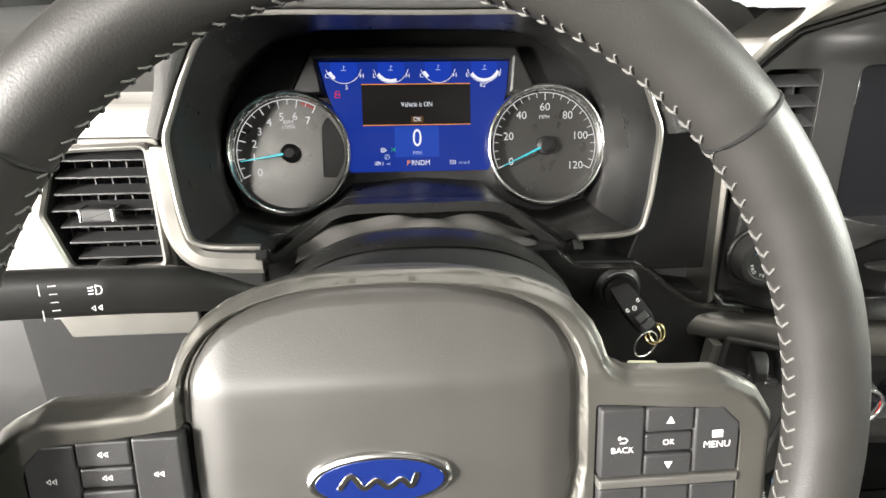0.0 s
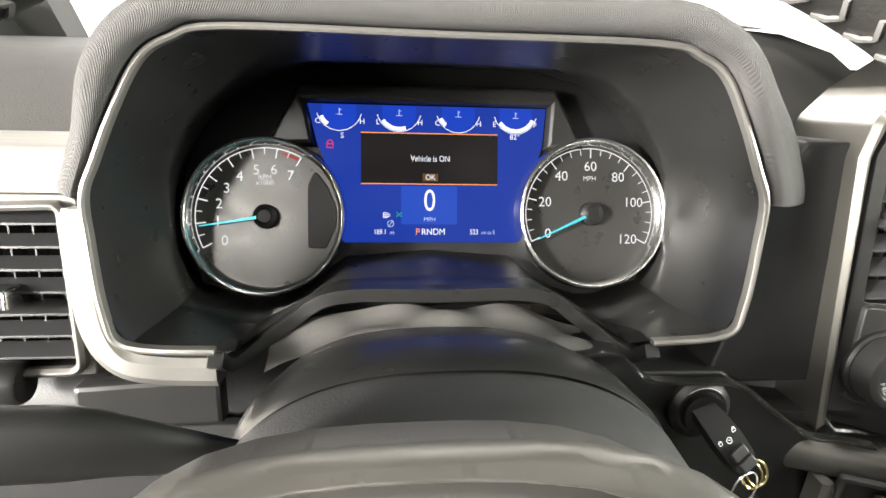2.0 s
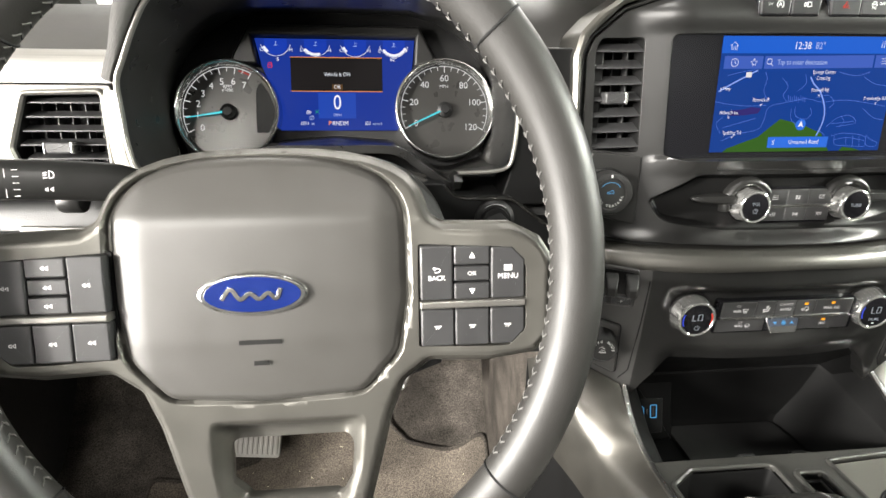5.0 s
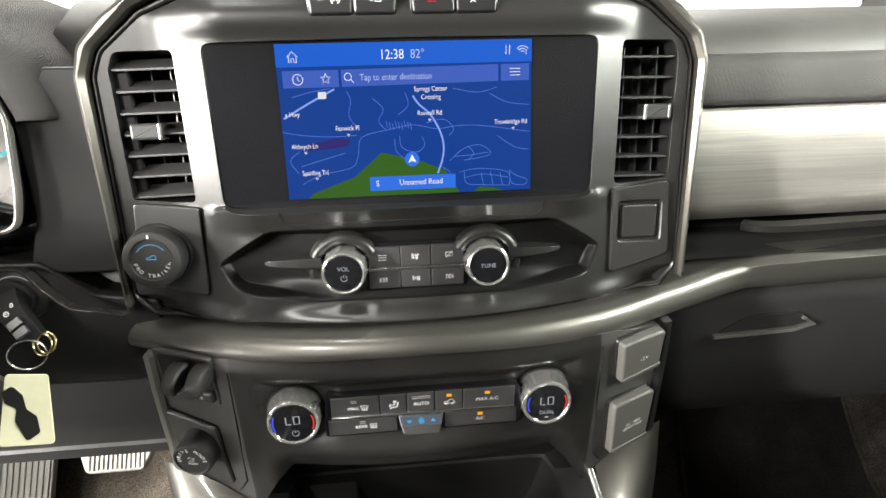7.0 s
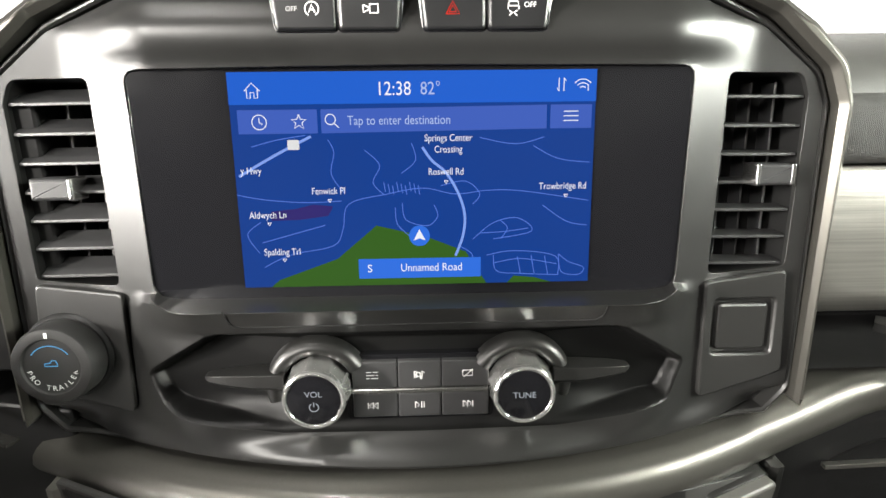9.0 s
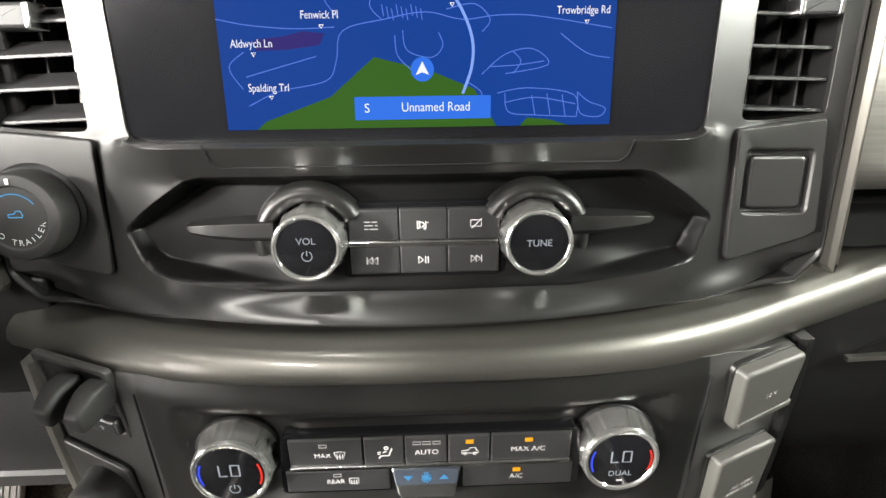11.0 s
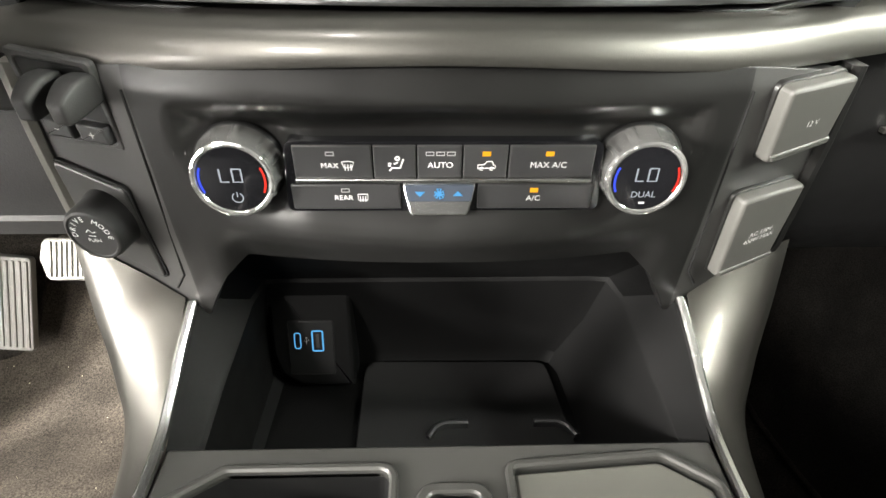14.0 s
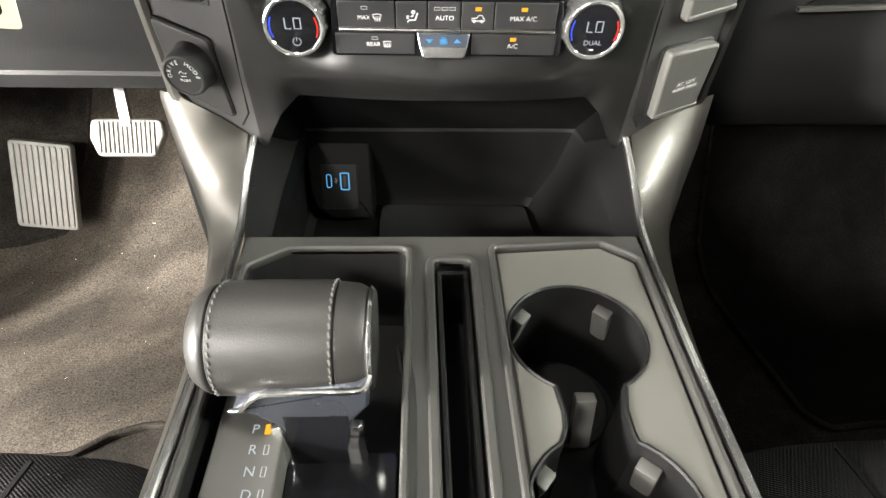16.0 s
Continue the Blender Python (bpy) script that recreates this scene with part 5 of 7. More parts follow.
for nm_, o_, wd in (("small_socket", rect(-0.1010, -0.0045, -0.0968, 0.0075, 0.0020, 4), 0.0008), ("large_socket", rect(-0.0885, -0.0065, -0.0812, 0.0090, 0.0012, 3), 0.0011)):
    part(nm_, lines_mesh([o_ + [o_[0]]], wd, 0.0011), ICEBLUE, usb, "blue lit outline", m=US)
part("socket_tongue", slab(rect(-0.0860, -0.0040, -0.0838, 0.0065), 0.0, 0.0011), BUTTON, usb, m=US)
part("symbol", lines_mesh(at(-0.0927, 0.0015, 0.0022, [[(0, -1.2), (0, 1.2)], [(0, -0.4), (0.6, 0.2), (0.6, 0.5)], [(0, -0.7), (-0.6, -0.1), (-0.6, 0.2)], [(-0.3, 0.8), (0, 1.3), (0.3, 0.8)]]), 0.0004, 0.0011), GREYPRINT, usb, m=US)

# ---------------------------------------------------------------- console
CT = Matrix.Translation((0, 0, 0.458))
console = thing("centre_console", "satin charcoal floor console between the front seats", "console", kind="structure")
c_out = rounded([(-0.1425, -0.083), (0.1425, -0.083), (0.1365, -0.28), (0.130, -0.80), (-0.130, -0.80), (-0.1365, -0.28)], 0.002, 2)
bin_o = rounded([(-0.1325, -0.116), (-0.108, -0.0985), (-0.0265, -0.0985), (-0.0265, -0.42), (-0.126, -0.42)], [0.006, 0.006, 0.006, 0.01, 0.01], 4)
slot_o = rounded([(-0.0075, -0.1120), (0.0175, -0.1120), (0.0150, -0.42), (-0.0050, -0.42)], [0.005, 0.005, 0.004, 0.004], 4)
cup_o = rounded([(0.0355, -0.0985), (0.112, -0.0930), (0.1345, -0.110), (0.130, -0.28), (0.126, -0.42), (0.0345, -0.42)], [0.003, 0.006, 0.006, 0.004, 0.01, 0.01], 4)
part("top", plate(c_out, [bin_o, slot_o, cup_o], -0.03, 0.0, 0.0015), CONSOLE, console, m=CT)
for o, nm in ((bin_o, "bin_edge"), (slot_o, "slot_edge"), (cup_o, "cup_edge")):
    part(nm, plate(grown(o, 0.0045 if nm != "slot_edge" else 0.006), [grown(o, 0.0)], -0.004, 0.0022, 0.0012), CONSOLE, console, m=CT)
well = bmesh.new()
a, b, c = ring(well, ccw(bin_o), -0.004), ring(well, ccw(grown(bin_o, -0.004)), -0.075), None
bridge(well, b, a)
well.faces.new(b)
part("bin_well", well, PANEL_DARK, console, m=CT)
well = bmesh.new()
a, b = ring(well, ccw(slot_o), -0.004), ring(well, ccw(grown(slot_o, -0.002)), -0.06)
bridge(well, b, a)
well.faces.new(b)
part("slot_well", well, PANEL_DARK, console, m=CT)
part("slot_rib", plate(grown(slot_o, -0.001), [grown(slot_o, -0.005)], -0.03, -0.006, 0.001), PANEL, console, m=CT)
# cup holder
c1, c2, rr = (0.0780, -0.1760), (0.0745, -0.2850), 0.0420
fig8 = circle(*c1, rr, 36, -62, 242) + [(0.0600, -0.2300), (0.0585, -0.2400)] + circle(*c2, rr, 36, 118, 422) + [(0.0935, -0.2420), (0.0935, -0.2290)]
cups = thing("cup_holder", "pale satin grey double cup holder with black wells", "cup holder")
part("trim_plate", plate(grown(cup_o, -0.0006), [fig8], -0.010, -0.0025, 0.0015), CUPTRIM, cups, "pale satin grey trim plate", m=CT)
part("rim", plate(grown(fig8, 0.0012), [grown(fig8, -0.0012)], -0.01, -0.0012, 0.0010), PANEL_DARK, cups, m=CT)
well = bmesh.new()
a, b = ring(well, ccw(fig8), -0.004), ring(well, ccw(grown(fig8, -0.003)), -0.078)
bridge(well, b, a)
well.faces.new(b)
part("well", well, PANEL_DARK, cups, m=CT)
for cx, cy in (c1, c2):
    part("floor_ring", lathe([(0.034, -0.0775), (0.034, -0.073), (0.0315, -0.072), (0.030, -0.0735), (0.0285, -0.0735), (0.0, -0.0735)], 40, centre=(cx, cy)), RUBBER, cups, m=CT)
    for ang in (48, 140, 268):
        d = V((math.cos(radians(ang)), math.sin(radians(ang)), 0))
        bm = box(-0.006, -0.004, -0.036, 0.006, 0.004, 0.0, 0.0012)
        part("grip_tab", bm, COVER, cups, "grey rubber grip tab", m=CT @ Matrix.Translation(V((cx, cy, -0.012)) + d * 0.0375) @ Matrix.Rotation(radians(ang - 90), 4, "Z") @ Matrix.Rotation(radians(14), 4, "X"))

for s in (-1, 1):
    strip = smooth_path([(s * 0.1445, -0.012, 0.499), (s * 0.1465, -0.035, 0.484), (s * 0.1465, -0.060, 0.4705), (s * 0.1450, -0.088, 0.4625), (s * 0.1425, -0.15, 0.4605), (s * 0.1390, -0.28, 0.4605), (s * 0.133, -0.79, 0.4605)], 6)
    part("chrome_strip", sweep(strip, [(-0.0026, -0.003), (0.0026, -0.003), (0.0026, 0.0005), (0.0012, 0.0018), (-0.0012, 0.0018), (-0.0026, 0.0005)]), CHROME, console, "bright chrome edge strip")
    inn = smooth_path([(s * 0.149, -0.010, 0.500), (s * 0.1492, -0.035, 0.482), (s * 0.1488, -0.060, 0.4695), (s * 0.1475, -0.088, 0.4600), (s * 0.145, -0.15, 0.458), (s * 0.1415, -0.28, 0.458), (s * 0.1355, -0.79, 0.458)], 6)
    out = smooth_path([(s * 0.216, 0.012, 0.525), (s * 0.209, -0.004, 0.488), (s * 0.194, -0.030, 0.455), (s * 0.179, -0.065, 0.436), (s * 0.166, -0.15, 0.430), (s * 0.158, -0.28, 0.430), (s * 0.152, -0.79, 0.430)], 6)
    lowr = smooth_path([(s * 0.236, 0.050, 0.500), (s * 0.230, 0.040, 0.450), (s * 0.216, 0.020, 0.400), (s * 0.192, -0.030, 0.380), (s * 0.172, -0.15, 0.380), (s * 0.163, -0.28, 0.380), (s * 0.157, -0.79, 0.380)], 6)
    part("side_trim", loft([inn, [(a * 0.7 + b * 0.3) + V((0, 0, 0.003)) for a, b in zip(inn, out)], [(a * 0.25 + b * 0.75) + V((0, 0, 0.003)) for a, b in zip(inn, out)], out, lowr] if s > 0 else list(reversed([inn, [(a * 0.7 + b * 0.3) + V((0, 0, 0.003)) for a, b in zip(inn, out)], [(a * 0.25 + b * 0.75) + V((0, 0, 0.003)) for a, b in zip(inn, out)], out, lowr])), closed=False), SIDETRIM, console, "warm grey metallic side trim", angle=70)
    base = [V((p.x, p.y, 0.02)) for p in lowr]
    part("side_panel", loft([lowr, base] if s > 0 else [base, lowr], closed=False), SHADE_BLACK, console, "dark side panel", angle=60)

# gear selector
sel = thing("gear_selector", "leather-wrapped horizontal gear selector with chrome ends and white stitching", "gear lever")
prof = [(-0.1215, 0.004), (-0.1210, 0.014), (-0.1195, 0.022), (-0.1165, 0.029), (-0.112, 0.0332), (-0.1095, 0.0345), (-0.1075, 0.0345), (-0.1065, 0.0335), (-0.1055, 0.0355), (-0.085, 0.0365), (-0.055, 0.0365), (-0.0475, 0.0358), (-0.0465, 0.0338), (-0.0455, 0.0352), (-0.036, 0.034), (-0.0315, 0.031)]
G0 = V((0, -0.2050, 0.4880))
rings = []
for x, r in prof:
    row = []
    for i in range(40):
        a = 2 * math.pi * i / 40
        yy, zz = math.cos(a), math.sin(a)
        k = 1.0 - 0.10 * max(0, -zz)
        row.append((x, G0.y + r * 0.82 * yy * k, G0.z + r * zz * 0.86))
    rings.append(row)
bm = loft(rings, cap0=True, cap1=True)
bmesh.ops.recalc_face_normals(bm, faces=bm.faces)
part("grip", bm, LEATHER, sel, "black leather grip", angle=40)
for x, r in ((-0.1045, 0.0357), (-0.0483, 0.0361)):
    for i in range(26):
        a = radians(-12 + 205 * i / 25)
        a2 = a + radians(5.0)
        p0 = V((x, G0.y + r * 0.82 * math.cos(a), G0.z + r * 0.86 * math.sin(a)))
        p1 = V((x + 0.0008, G0.y + r * 0.82 * math.cos(a2), G0.z + r * 0.86 * math.sin(a2)))
        part("stitch", sweep([p0, (p0 + p1) / 2 + V((0, 0, 0.0004)), p1], [(-0.0004, -0.0004), (0.0004, -0.0004), (0.0004, 0.0005), (-0.0004, 0.0005)], up=(1, 0, 0)), THREAD, sel)
for x0, x1 in ((-0.0325, -0.0280),):
    ringp = [(0.018, x0), (0.0255, x0 + 0.0006), (0.0275, (x0 + x1) / 2), (0.0255, x1 - 0.0006), (0.018, x1)]
    bm = lathe([(r, w) for r, w in ringp], 40)
    part("end_ring", bm, CHROME, sel, "chrome end ring", m=Matrix.Translation((0, G0.y, G0.z)) @ Matrix.Rotation(radians(90), 4, "Y"))
GS = frame_at(0, -0.2365, 0, 6)
shield = rounded([(-0.0985, 0.4705), (-0.0880, 0.4655), (-0.0770, 0.4560), (-0.0745, 0.4480), (-0.0730, 0.400), (-0.0445, 0.400), (-0.0415, 0.4480), (-0.0395, 0.4600), (-0.0305, 0.4730), (-0.0300, 0.4885), (-0.0780, 0.4855), (-0.0870, 0.4810)], [0.001, 0.004, 0.004, 0.004, 0.002, 0.002, 0.004, 0.004, 0.002, 0.001, 0.003, 0.003], 3)
# Blue-grey here is a reflection on black plastic, put into the base colour.
part("shield", slab([(x, z - 0.0) for x, z in shield], -0.016, 0.0, 0.0015), mat("reflection_toned_plastic", (0.030, 0.033, 0.040), rough=0.28, metal=0.3, grain=0.03, grain_size=3000, vary=0.05), sel, "satin stem shield, its blue-grey reflection put into the colour", m=Matrix.Translation((0, -0.2365 - 0.0, 0)) @ Matrix.Rotation(radians(90), 4, "X"))
st = [V((-0.0580, -0.226, 0.470)), V((-0.0580, -0.228, 0.450)), V((-0.0590, -0.232, 0.425)), V((-0.0595, -0.236, 0.385))]
part("stem", sweep(st, [(-0.0165, -0.008), (0.0165, -0.008), (0.018, 0.0), (0.0165, 0.010), (-0.0165, 0.010), (-0.018, 0.0)], up=(0, -1, 0), scale=[1.0, 0.98, 0.96, 0.95]), GLOSS, sel, "gloss black stem")
for q, dx in ((-1, -0.0775), (1, -0.0405)):
    part("chrome_side", sweep(smooth_path([(dx + q * 0.002, -0.2345, 0.4545), (dx, -0.236, 0.440), (dx + 0.001, -0.239, 0.424), (dx - q * 0.004 + 0.001, -0.243, 0.400), (dx - q * 0.005, -0.244, 0.386)], 4), [(-0.0055, -0.006), (0.0055, -0.006), (0.006, 0.0), (0.003, 0.004), (-0.003, 0.004), (-0.006, 0.0)], up=(0, -1, 0), scale=[0.5] + [0.75] * 3 + [1.0] * 13), CHROME, sel, "chrome side rib")
part("stem_edge", sweep(smooth_path([(-0.0995, -0.2365, 0.4702), (-0.0935, -0.2380, 0.4728), (-0.0870, -0.2385, 0.4812), (-0.0790, -0.2385, 0.4862), (-0.055, -0.2385, 0.4875), (-0.0335, -0.2385, 0.4885), (-0.0285, -0.2330, 0.4930)], 5), [(-0.0009, -0.0010), (0.0009, -0.0010), (0.0009, 0.0010), (-0.0009, 0.0010)]), CHROME, sel, "chrome edge")
move(sel, Matrix.Translation((-0.0115, 0, 0)))
gate = thing("selector_gate", "dark panel beside the gear selector with lit letters", "gear indicator")
part("gate_plate", slab(rounded([(-0.1240, -0.205), (-0.0890, -0.205), (-0.0845, -0.40), (-0.1200, -0.40)], 0.004), -0.03, -0.010, 0.001), COVER, gate, m=CT)
part("gate_inner", slab(rounded([(-0.0885, -0.235), (-0.0290, -0.235), (-0.0290, -0.40), (-0.0840, -0.40)], 0.004), -0.04, -0.030, 0.001), GLOSS, gate, m=CT)
part("gate_ridge", sweep(smooth_path([(-0.0285, -0.165, 0.432), (-0.0245, -0.185, 0.446), (-0.0225, -0.21, 0.4555), (-0.0225, -0.40, 0.4565)], 5), [(-0.004, -0.02), (0.004, -0.02), (0.004, 0.002), (0.0, 0.004), (-0.004, 0.002)]), PANEL, gate)
for k, ch in enumerate("PRND"):
    y = -0.2330 - 0.0118 * k
    part("letter", words(ch, 0.0052, -0.1030 + 0.0010 * k, y, -0.0096), SOFTWHITE, gate, m=CT)
    if k == 0:
        part("lamp", slab(rect(-0.0980, y - 0.0028, -0.0950, y + 0.0028), -0.0105, -0.0094), AMBER, gate, "amber lit lamp", m=CT)
    else:
        o = rect(-0.0972 + 0.001 * k, y - 0.0026, -0.0950 + 0.001 * k, y + 0.0026)
        part("lamp", lines_mesh([o + [o[0]]], 0.0005, -0.0096), GREYPRINT, gate, m=CT)

# ---------------------------------------------------------------- dashboard, passenger side
def along_x(profile, x0, x1, n=2):
    """A (y, z) profile carried straight across the cabin."""
    bm = bmesh.new()
    rows = [[bm.verts.new((x0 + (x1 - x0) * i / n, y, z)) for y, z in profile] for i in range(n + 1)]
    for a, b in zip(rows, rows[1:]):
        bridge(bm, b, a, closed=False)
    for f in bm.faces:
        f.normal_flip()
    bmesh.ops.recalc_face_normals(bm, faces=bm.faces)
    return bm


dash_r = thing("dashboard_passenger_side", "passenger dashboard with soft upper pad, woven band and brushed trim", "dashboard", kind="structure")
top_prof = [(0.70, 0.90), (0.45, 0.893), (0.26, 0.885), (0.16, 0.878), (0.105, 0.868), (0.080, 0.857), (0.069, 0.845), (0.066, 0.838)]
part("upper_pad", along_x(top_prof, 0.16, 0.98), SOFT, dash_r, "grey grained soft pad", angle=60)
part("woven_band", along_x([(0.072, 0.8385), (0.060, 0.837), (0.056, 0.831), (0.056, 0.803), (0.060, 0.797), (0.075, 0.795)], 0.19, 0.98), FABRIC, dash_r, "dark woven cloth band", angle=60)
part("brushed_panel", along_x([(0.075, 0.796), (0.062, 0.7945), (0.060, 0.790), (0.060, 0.745), (0.066, 0.712), (0.078, 0.693), (0.10, 0.690)], 0.18, 0.98), BRUSHED, dash_r, "brushed metal trim panel", angle=60)
part("slot", along_x([(0.115, 0.700), (0.118, 0.690), (0.118, 0.672), (0.05, 0.665)], 0.18, 0.98), RUBBER, dash_r, angle=60)
lip = smooth_path([(0.300, 0.062, 0.692), (0.322, 0.050, 0.6925), (0.40, 0.049, 0.694), (0.60, 0.055, 0.694), (0.97, 0.075, 0.694)], 5)
part("shelf_lip", sweep(lip, [(-0.004, -0.0045), (0.012, -0.003), (0.012, 0.003), (-0.004, 0.003)]), PANEL, dash_r, "dark shelf lip")
glove = thing("glove_box", "dark grained closed glove box door below the dash band", "glove box")
part("door", along_x([(0.075, 0.632), (0.066, 0.620), (0.068, 0.606), (0.076, 0.570), (0.088, 0.53), (0.11, 0.48), (0.15, 0.43), (0.20, 0.40), (0.40, 0.38)], 0.205, 0.98, 3), SOFT_DARK, glove, angle=60)
gh = part("handle", slab(rounded([(0.296, -0.011), (0.372, -0.008), (0.398, 0.002), (0.380, 0.012), (0.330, 0.0125), (0.318, 0.005)], 0.004), -0.003, 0.0006, 0.0003), RUBBER, glove, "dark handle recess", m=frame_at(0, 0.0715, 0.583, -12))
part("handle_lip", sweep([(0.294, 0.0712, 0.5735), (0.345, 0.0698, 0.5760), (0.376, 0.0695, 0.5775), (0.396, 0.0690, 0.583), (0.384, 0.0685, 0.590)], [(-0.002, -0.0025), (0.003, -0.0025), (0.003, 0.001), (-0.002, 0.001)]), SILVER, gh, "pale grey pull lip")
part("stack_side", loft([[(0.205, 0.010, 0.630), (0.206, 0.02, 0.60), (0.206, 0.03, 0.54), (0.216, 0.03, 0.50)], [(0.235, 0.12, 0.630), (0.235, 0.12, 0.60), (0.235, 0.12, 0.54), (0.235, 0.12, 0.40)]], closed=False), SOFT_DARK, dash_r, angle=70)

# ---------------------------------------------------------------- dashboard, driver side
dash_l = thing("dashboard_driver_side", "driver dashboard with soft upper pad and dark knee panel", "dashboard", kind="structure")
for x0, x1, prof_ in ((-0.98, -0.635, [(0.70, 0.90), (0.45, 0.893), (0.30, 0.887), (0.22, 0.883), (0.18, 0.880), (0.13, 0.868), (0.095, 0.845), (0.075, 0.83)]),
                      (-0.645, -0.255, [(0.70, 0.90), (0.45, 0.893), (0.30, 0.887), (0.22, 0.883), (0.20, 0.880)]),
                      (-0.270, -0.15, [(0.70, 0.930), (0.45, 0.924), (0.30, 0.916), (0.20, 0.905), (0.14, 0.890), (0.10, 0.868), (0.080, 0.845), (0.075, 0.83)])):
    part("upper_pad", along_x(prof_, x0, x1), SOFT, dash_l, "grey grained soft pad", angle=60)
part("upper_pad_middle", along_x([(0.70, 0.942), (0.45, 0.934), (0.30, 0.924), (0.18, 0.910), (0.10, 0.899), (0.03, 0.890)], -0.205, 0.20), SOFT, dash_l, "grey grained soft pad", angle=60)
part("knee_panel", along_x([(0.10, 0.705), (0.055, 0.702), (0.043, 0.690), (0.040, 0.66), (0.040, 0.60), (0.036, 0.532), (0.038, 0.529), (0.036, 0.526), (0.042, 0.513), (0.060, 0.509), (0.30, 0.50)], -0.98, -0.205, 3), SOFT_DARK, dash_l, "dark grained knee panel", angle=50)
part("stack_side", loft([[(-0.207, 0.030, 0.70), (-0.2055, 0.012, 0.630), (-0.206, 0.02, 0.60), (-0.206, 0.03, 0.54), (-0.216, 0.03, 0.50)], [(-0.212, 0.06, 0.70), (-0.212, 0.06, 0.655), (-0.212, 0.06, 0.60), (-0.215, 0.06, 0.54), (-0.225, 0.06, 0.45)]], closed=False), PANEL_DARK, dash_l, angle=70)
# gloss panel between cluster and stack, and ignition panel
part("gloss_fill", slab(rounded([(-0.300, 0.690), (-0.205, 0.690), (-0.205, 0.838), (-0.262, 0.838), (-0.288, 0.80), (-0.287, 0.735)], 0.004), -0.05, 0.0, 0.002), PANEL_DARK, dash_l, "black filler panel", m=frame_at(0, 0.036, 0, 0))
part("ignition_panel", slab(rounded([(-0.356, 0.714), (-0.343, 0.702), (-0.291, 0.701), (-0.254, 0.674), (-0.21, 0.668), (-0.21, 0.60), (-0.40, 0.60), (-0.40, 0.714)], 0.003), -0.05, 0.0, 0.002), PANEL_DARK, dash_l, "black ignition panel", m=frame_at(0, 0.032, 0, 0))
part("ignition_ledge", sweep(smooth_path([(-0.356, 0.026, 0.7135), (-0.343, 0.026, 0.7025), (-0.318, 0.022, 0.7015), (-0.291, 0.018, 0.7010), (-0.272, 0.010, 0.688), (-0.254, 0.004, 0.676), (-0.236, 0.003, 0.673), (-0.216, -0.002, 0.671)], 4), [(-0.001, -0.0012), (0.006, -0.0012), (0.006, 0.0006), (-0.001, 0.0006)]), FILLER, dash_l, "thin metallic trim edge")
# silver surround of the left vent
VL = frame_at(-0.697, 0.048, 0.750, 3)
vhole = rounded([(-0.030, 0.042), (0.033, 0.044), (0.034, -0.044), (-0.034, -0.045), (-0.047, -0.004)], [0.003, 0.003, 0.004, 0.006, 0.006], 3)
part("vent_surround", plate(rounded([(-0.29, 0.052), (0.040, 0.052), (0.0425, 0.049), (0.0425, -0.050), (-0.040, -0.052), (-0.29, -0.052)], 0.003), [grown(vhole, 0.004)], -0.02, -0.003, 0.001), SILVER, dash_l, "satin silver trim plate", m=VL)
part("vent_ring", plate(grown(vhole, 0.005), [vhole], -0.01, 0.003, 0.002), SILVER, dash_l, "satin silver vent ring", m=VL)
part("trim_wrap", along_x([(0.075, 0.832), (0.060, 0.829), (0.052, 0.823), (0.048, 0.812), (0.050, 0.803)], -0.98, -0.645), BRUSHED, dash_l, "brushed metal trim", angle=60)
part("silver_side", sweep(smooth_path([(-0.646, 0.040, 0.797), (-0.646, 0.036, 0.760), (-0.643, 0.034, 0.732), (-0.632, 0.032, 0.716), (-0.612, 0.031, 0.7115), (-0.583, 0.030, 0.7105)], 6), [(-0.008, -0.012), (0.0085, -0.012), (0.0085, 0.002), (0.004, 0.005), (-0.004, 0.005), (-0.008, 0.002)], up=(0, -1, 0)), SILVER, dash_l, "satin silver cluster side trim")
part("low_trim", slab(rounded([(-0.740, 0.648), (-0.640, 0.648), (-0.640, 0.672), (-0.75, 0.676)], 0.004), 0, 0.004, 0.0015), SILVER, dash_l, "silver lower trim", m=frame_at(0, 0.040, 0, 0))
# Flat black slab added to darken the knee panel left of the column.
part("dark_niche", slab(rounded([(-0.78, 0.545), (-0.575, 0.545), (-0.575, 0.668), (-0.78, 0.668)], 0.006), -0.004, 0.0035, 0.001), RUBBER, dash_l, "flat black slab added over the dark area below the stalk", m=frame_at(0, 0.047, 0, 0))
part("low_shelf", slab(rounded([(-0.66, 0.676), (-0.583, 0.676), (-0.583, 0.706), (-0.66, 0.702)], 0.004), 0, 0.010, 0.003), PANEL, dash_l, m=frame_at(0, 0.040, 0, 0))
slats = [(0.036 - 0.0125 * k, -0.030 - 0.012 * (1 - abs(k - 3) / 3.0) * (1 if k else 0.3), 0.033) for k in range(7)]
vent_d = air_vent("air_vent", vhole, VL, slats, -0.006, -0.0035, 0.0125, 0, 6, 0.0045, "open louvred air vent with a chrome-ended tab in a silver frame")
part("thumb_wheel", lathe([(0.011, -0.010), (0.012, -0.008), (0.012, 0.008), (0.011, 0.010)], 24), PANEL, dash_l, m=Matrix.Translation((-0.700, 0.044, 0.6985)) @ Matrix.Rotation(radians(90), 4, "Y"))

HL = frame_at(-0.6693, 0.070, 0.6333, 6, -6)
lamp_switch = thing("headlight_switch", "round grey-capped headlight switch in a grey bezel below the stalk", "control knob")
part("bezel", lathe([(0.032, 0.004), (0.032, 0.0135), (0.028, 0.015), (0.022, 0.014), (0.0175, 0.008)], 40, close_top=False), BUTTON, lamp_switch, "satin grey bezel", m=HL)
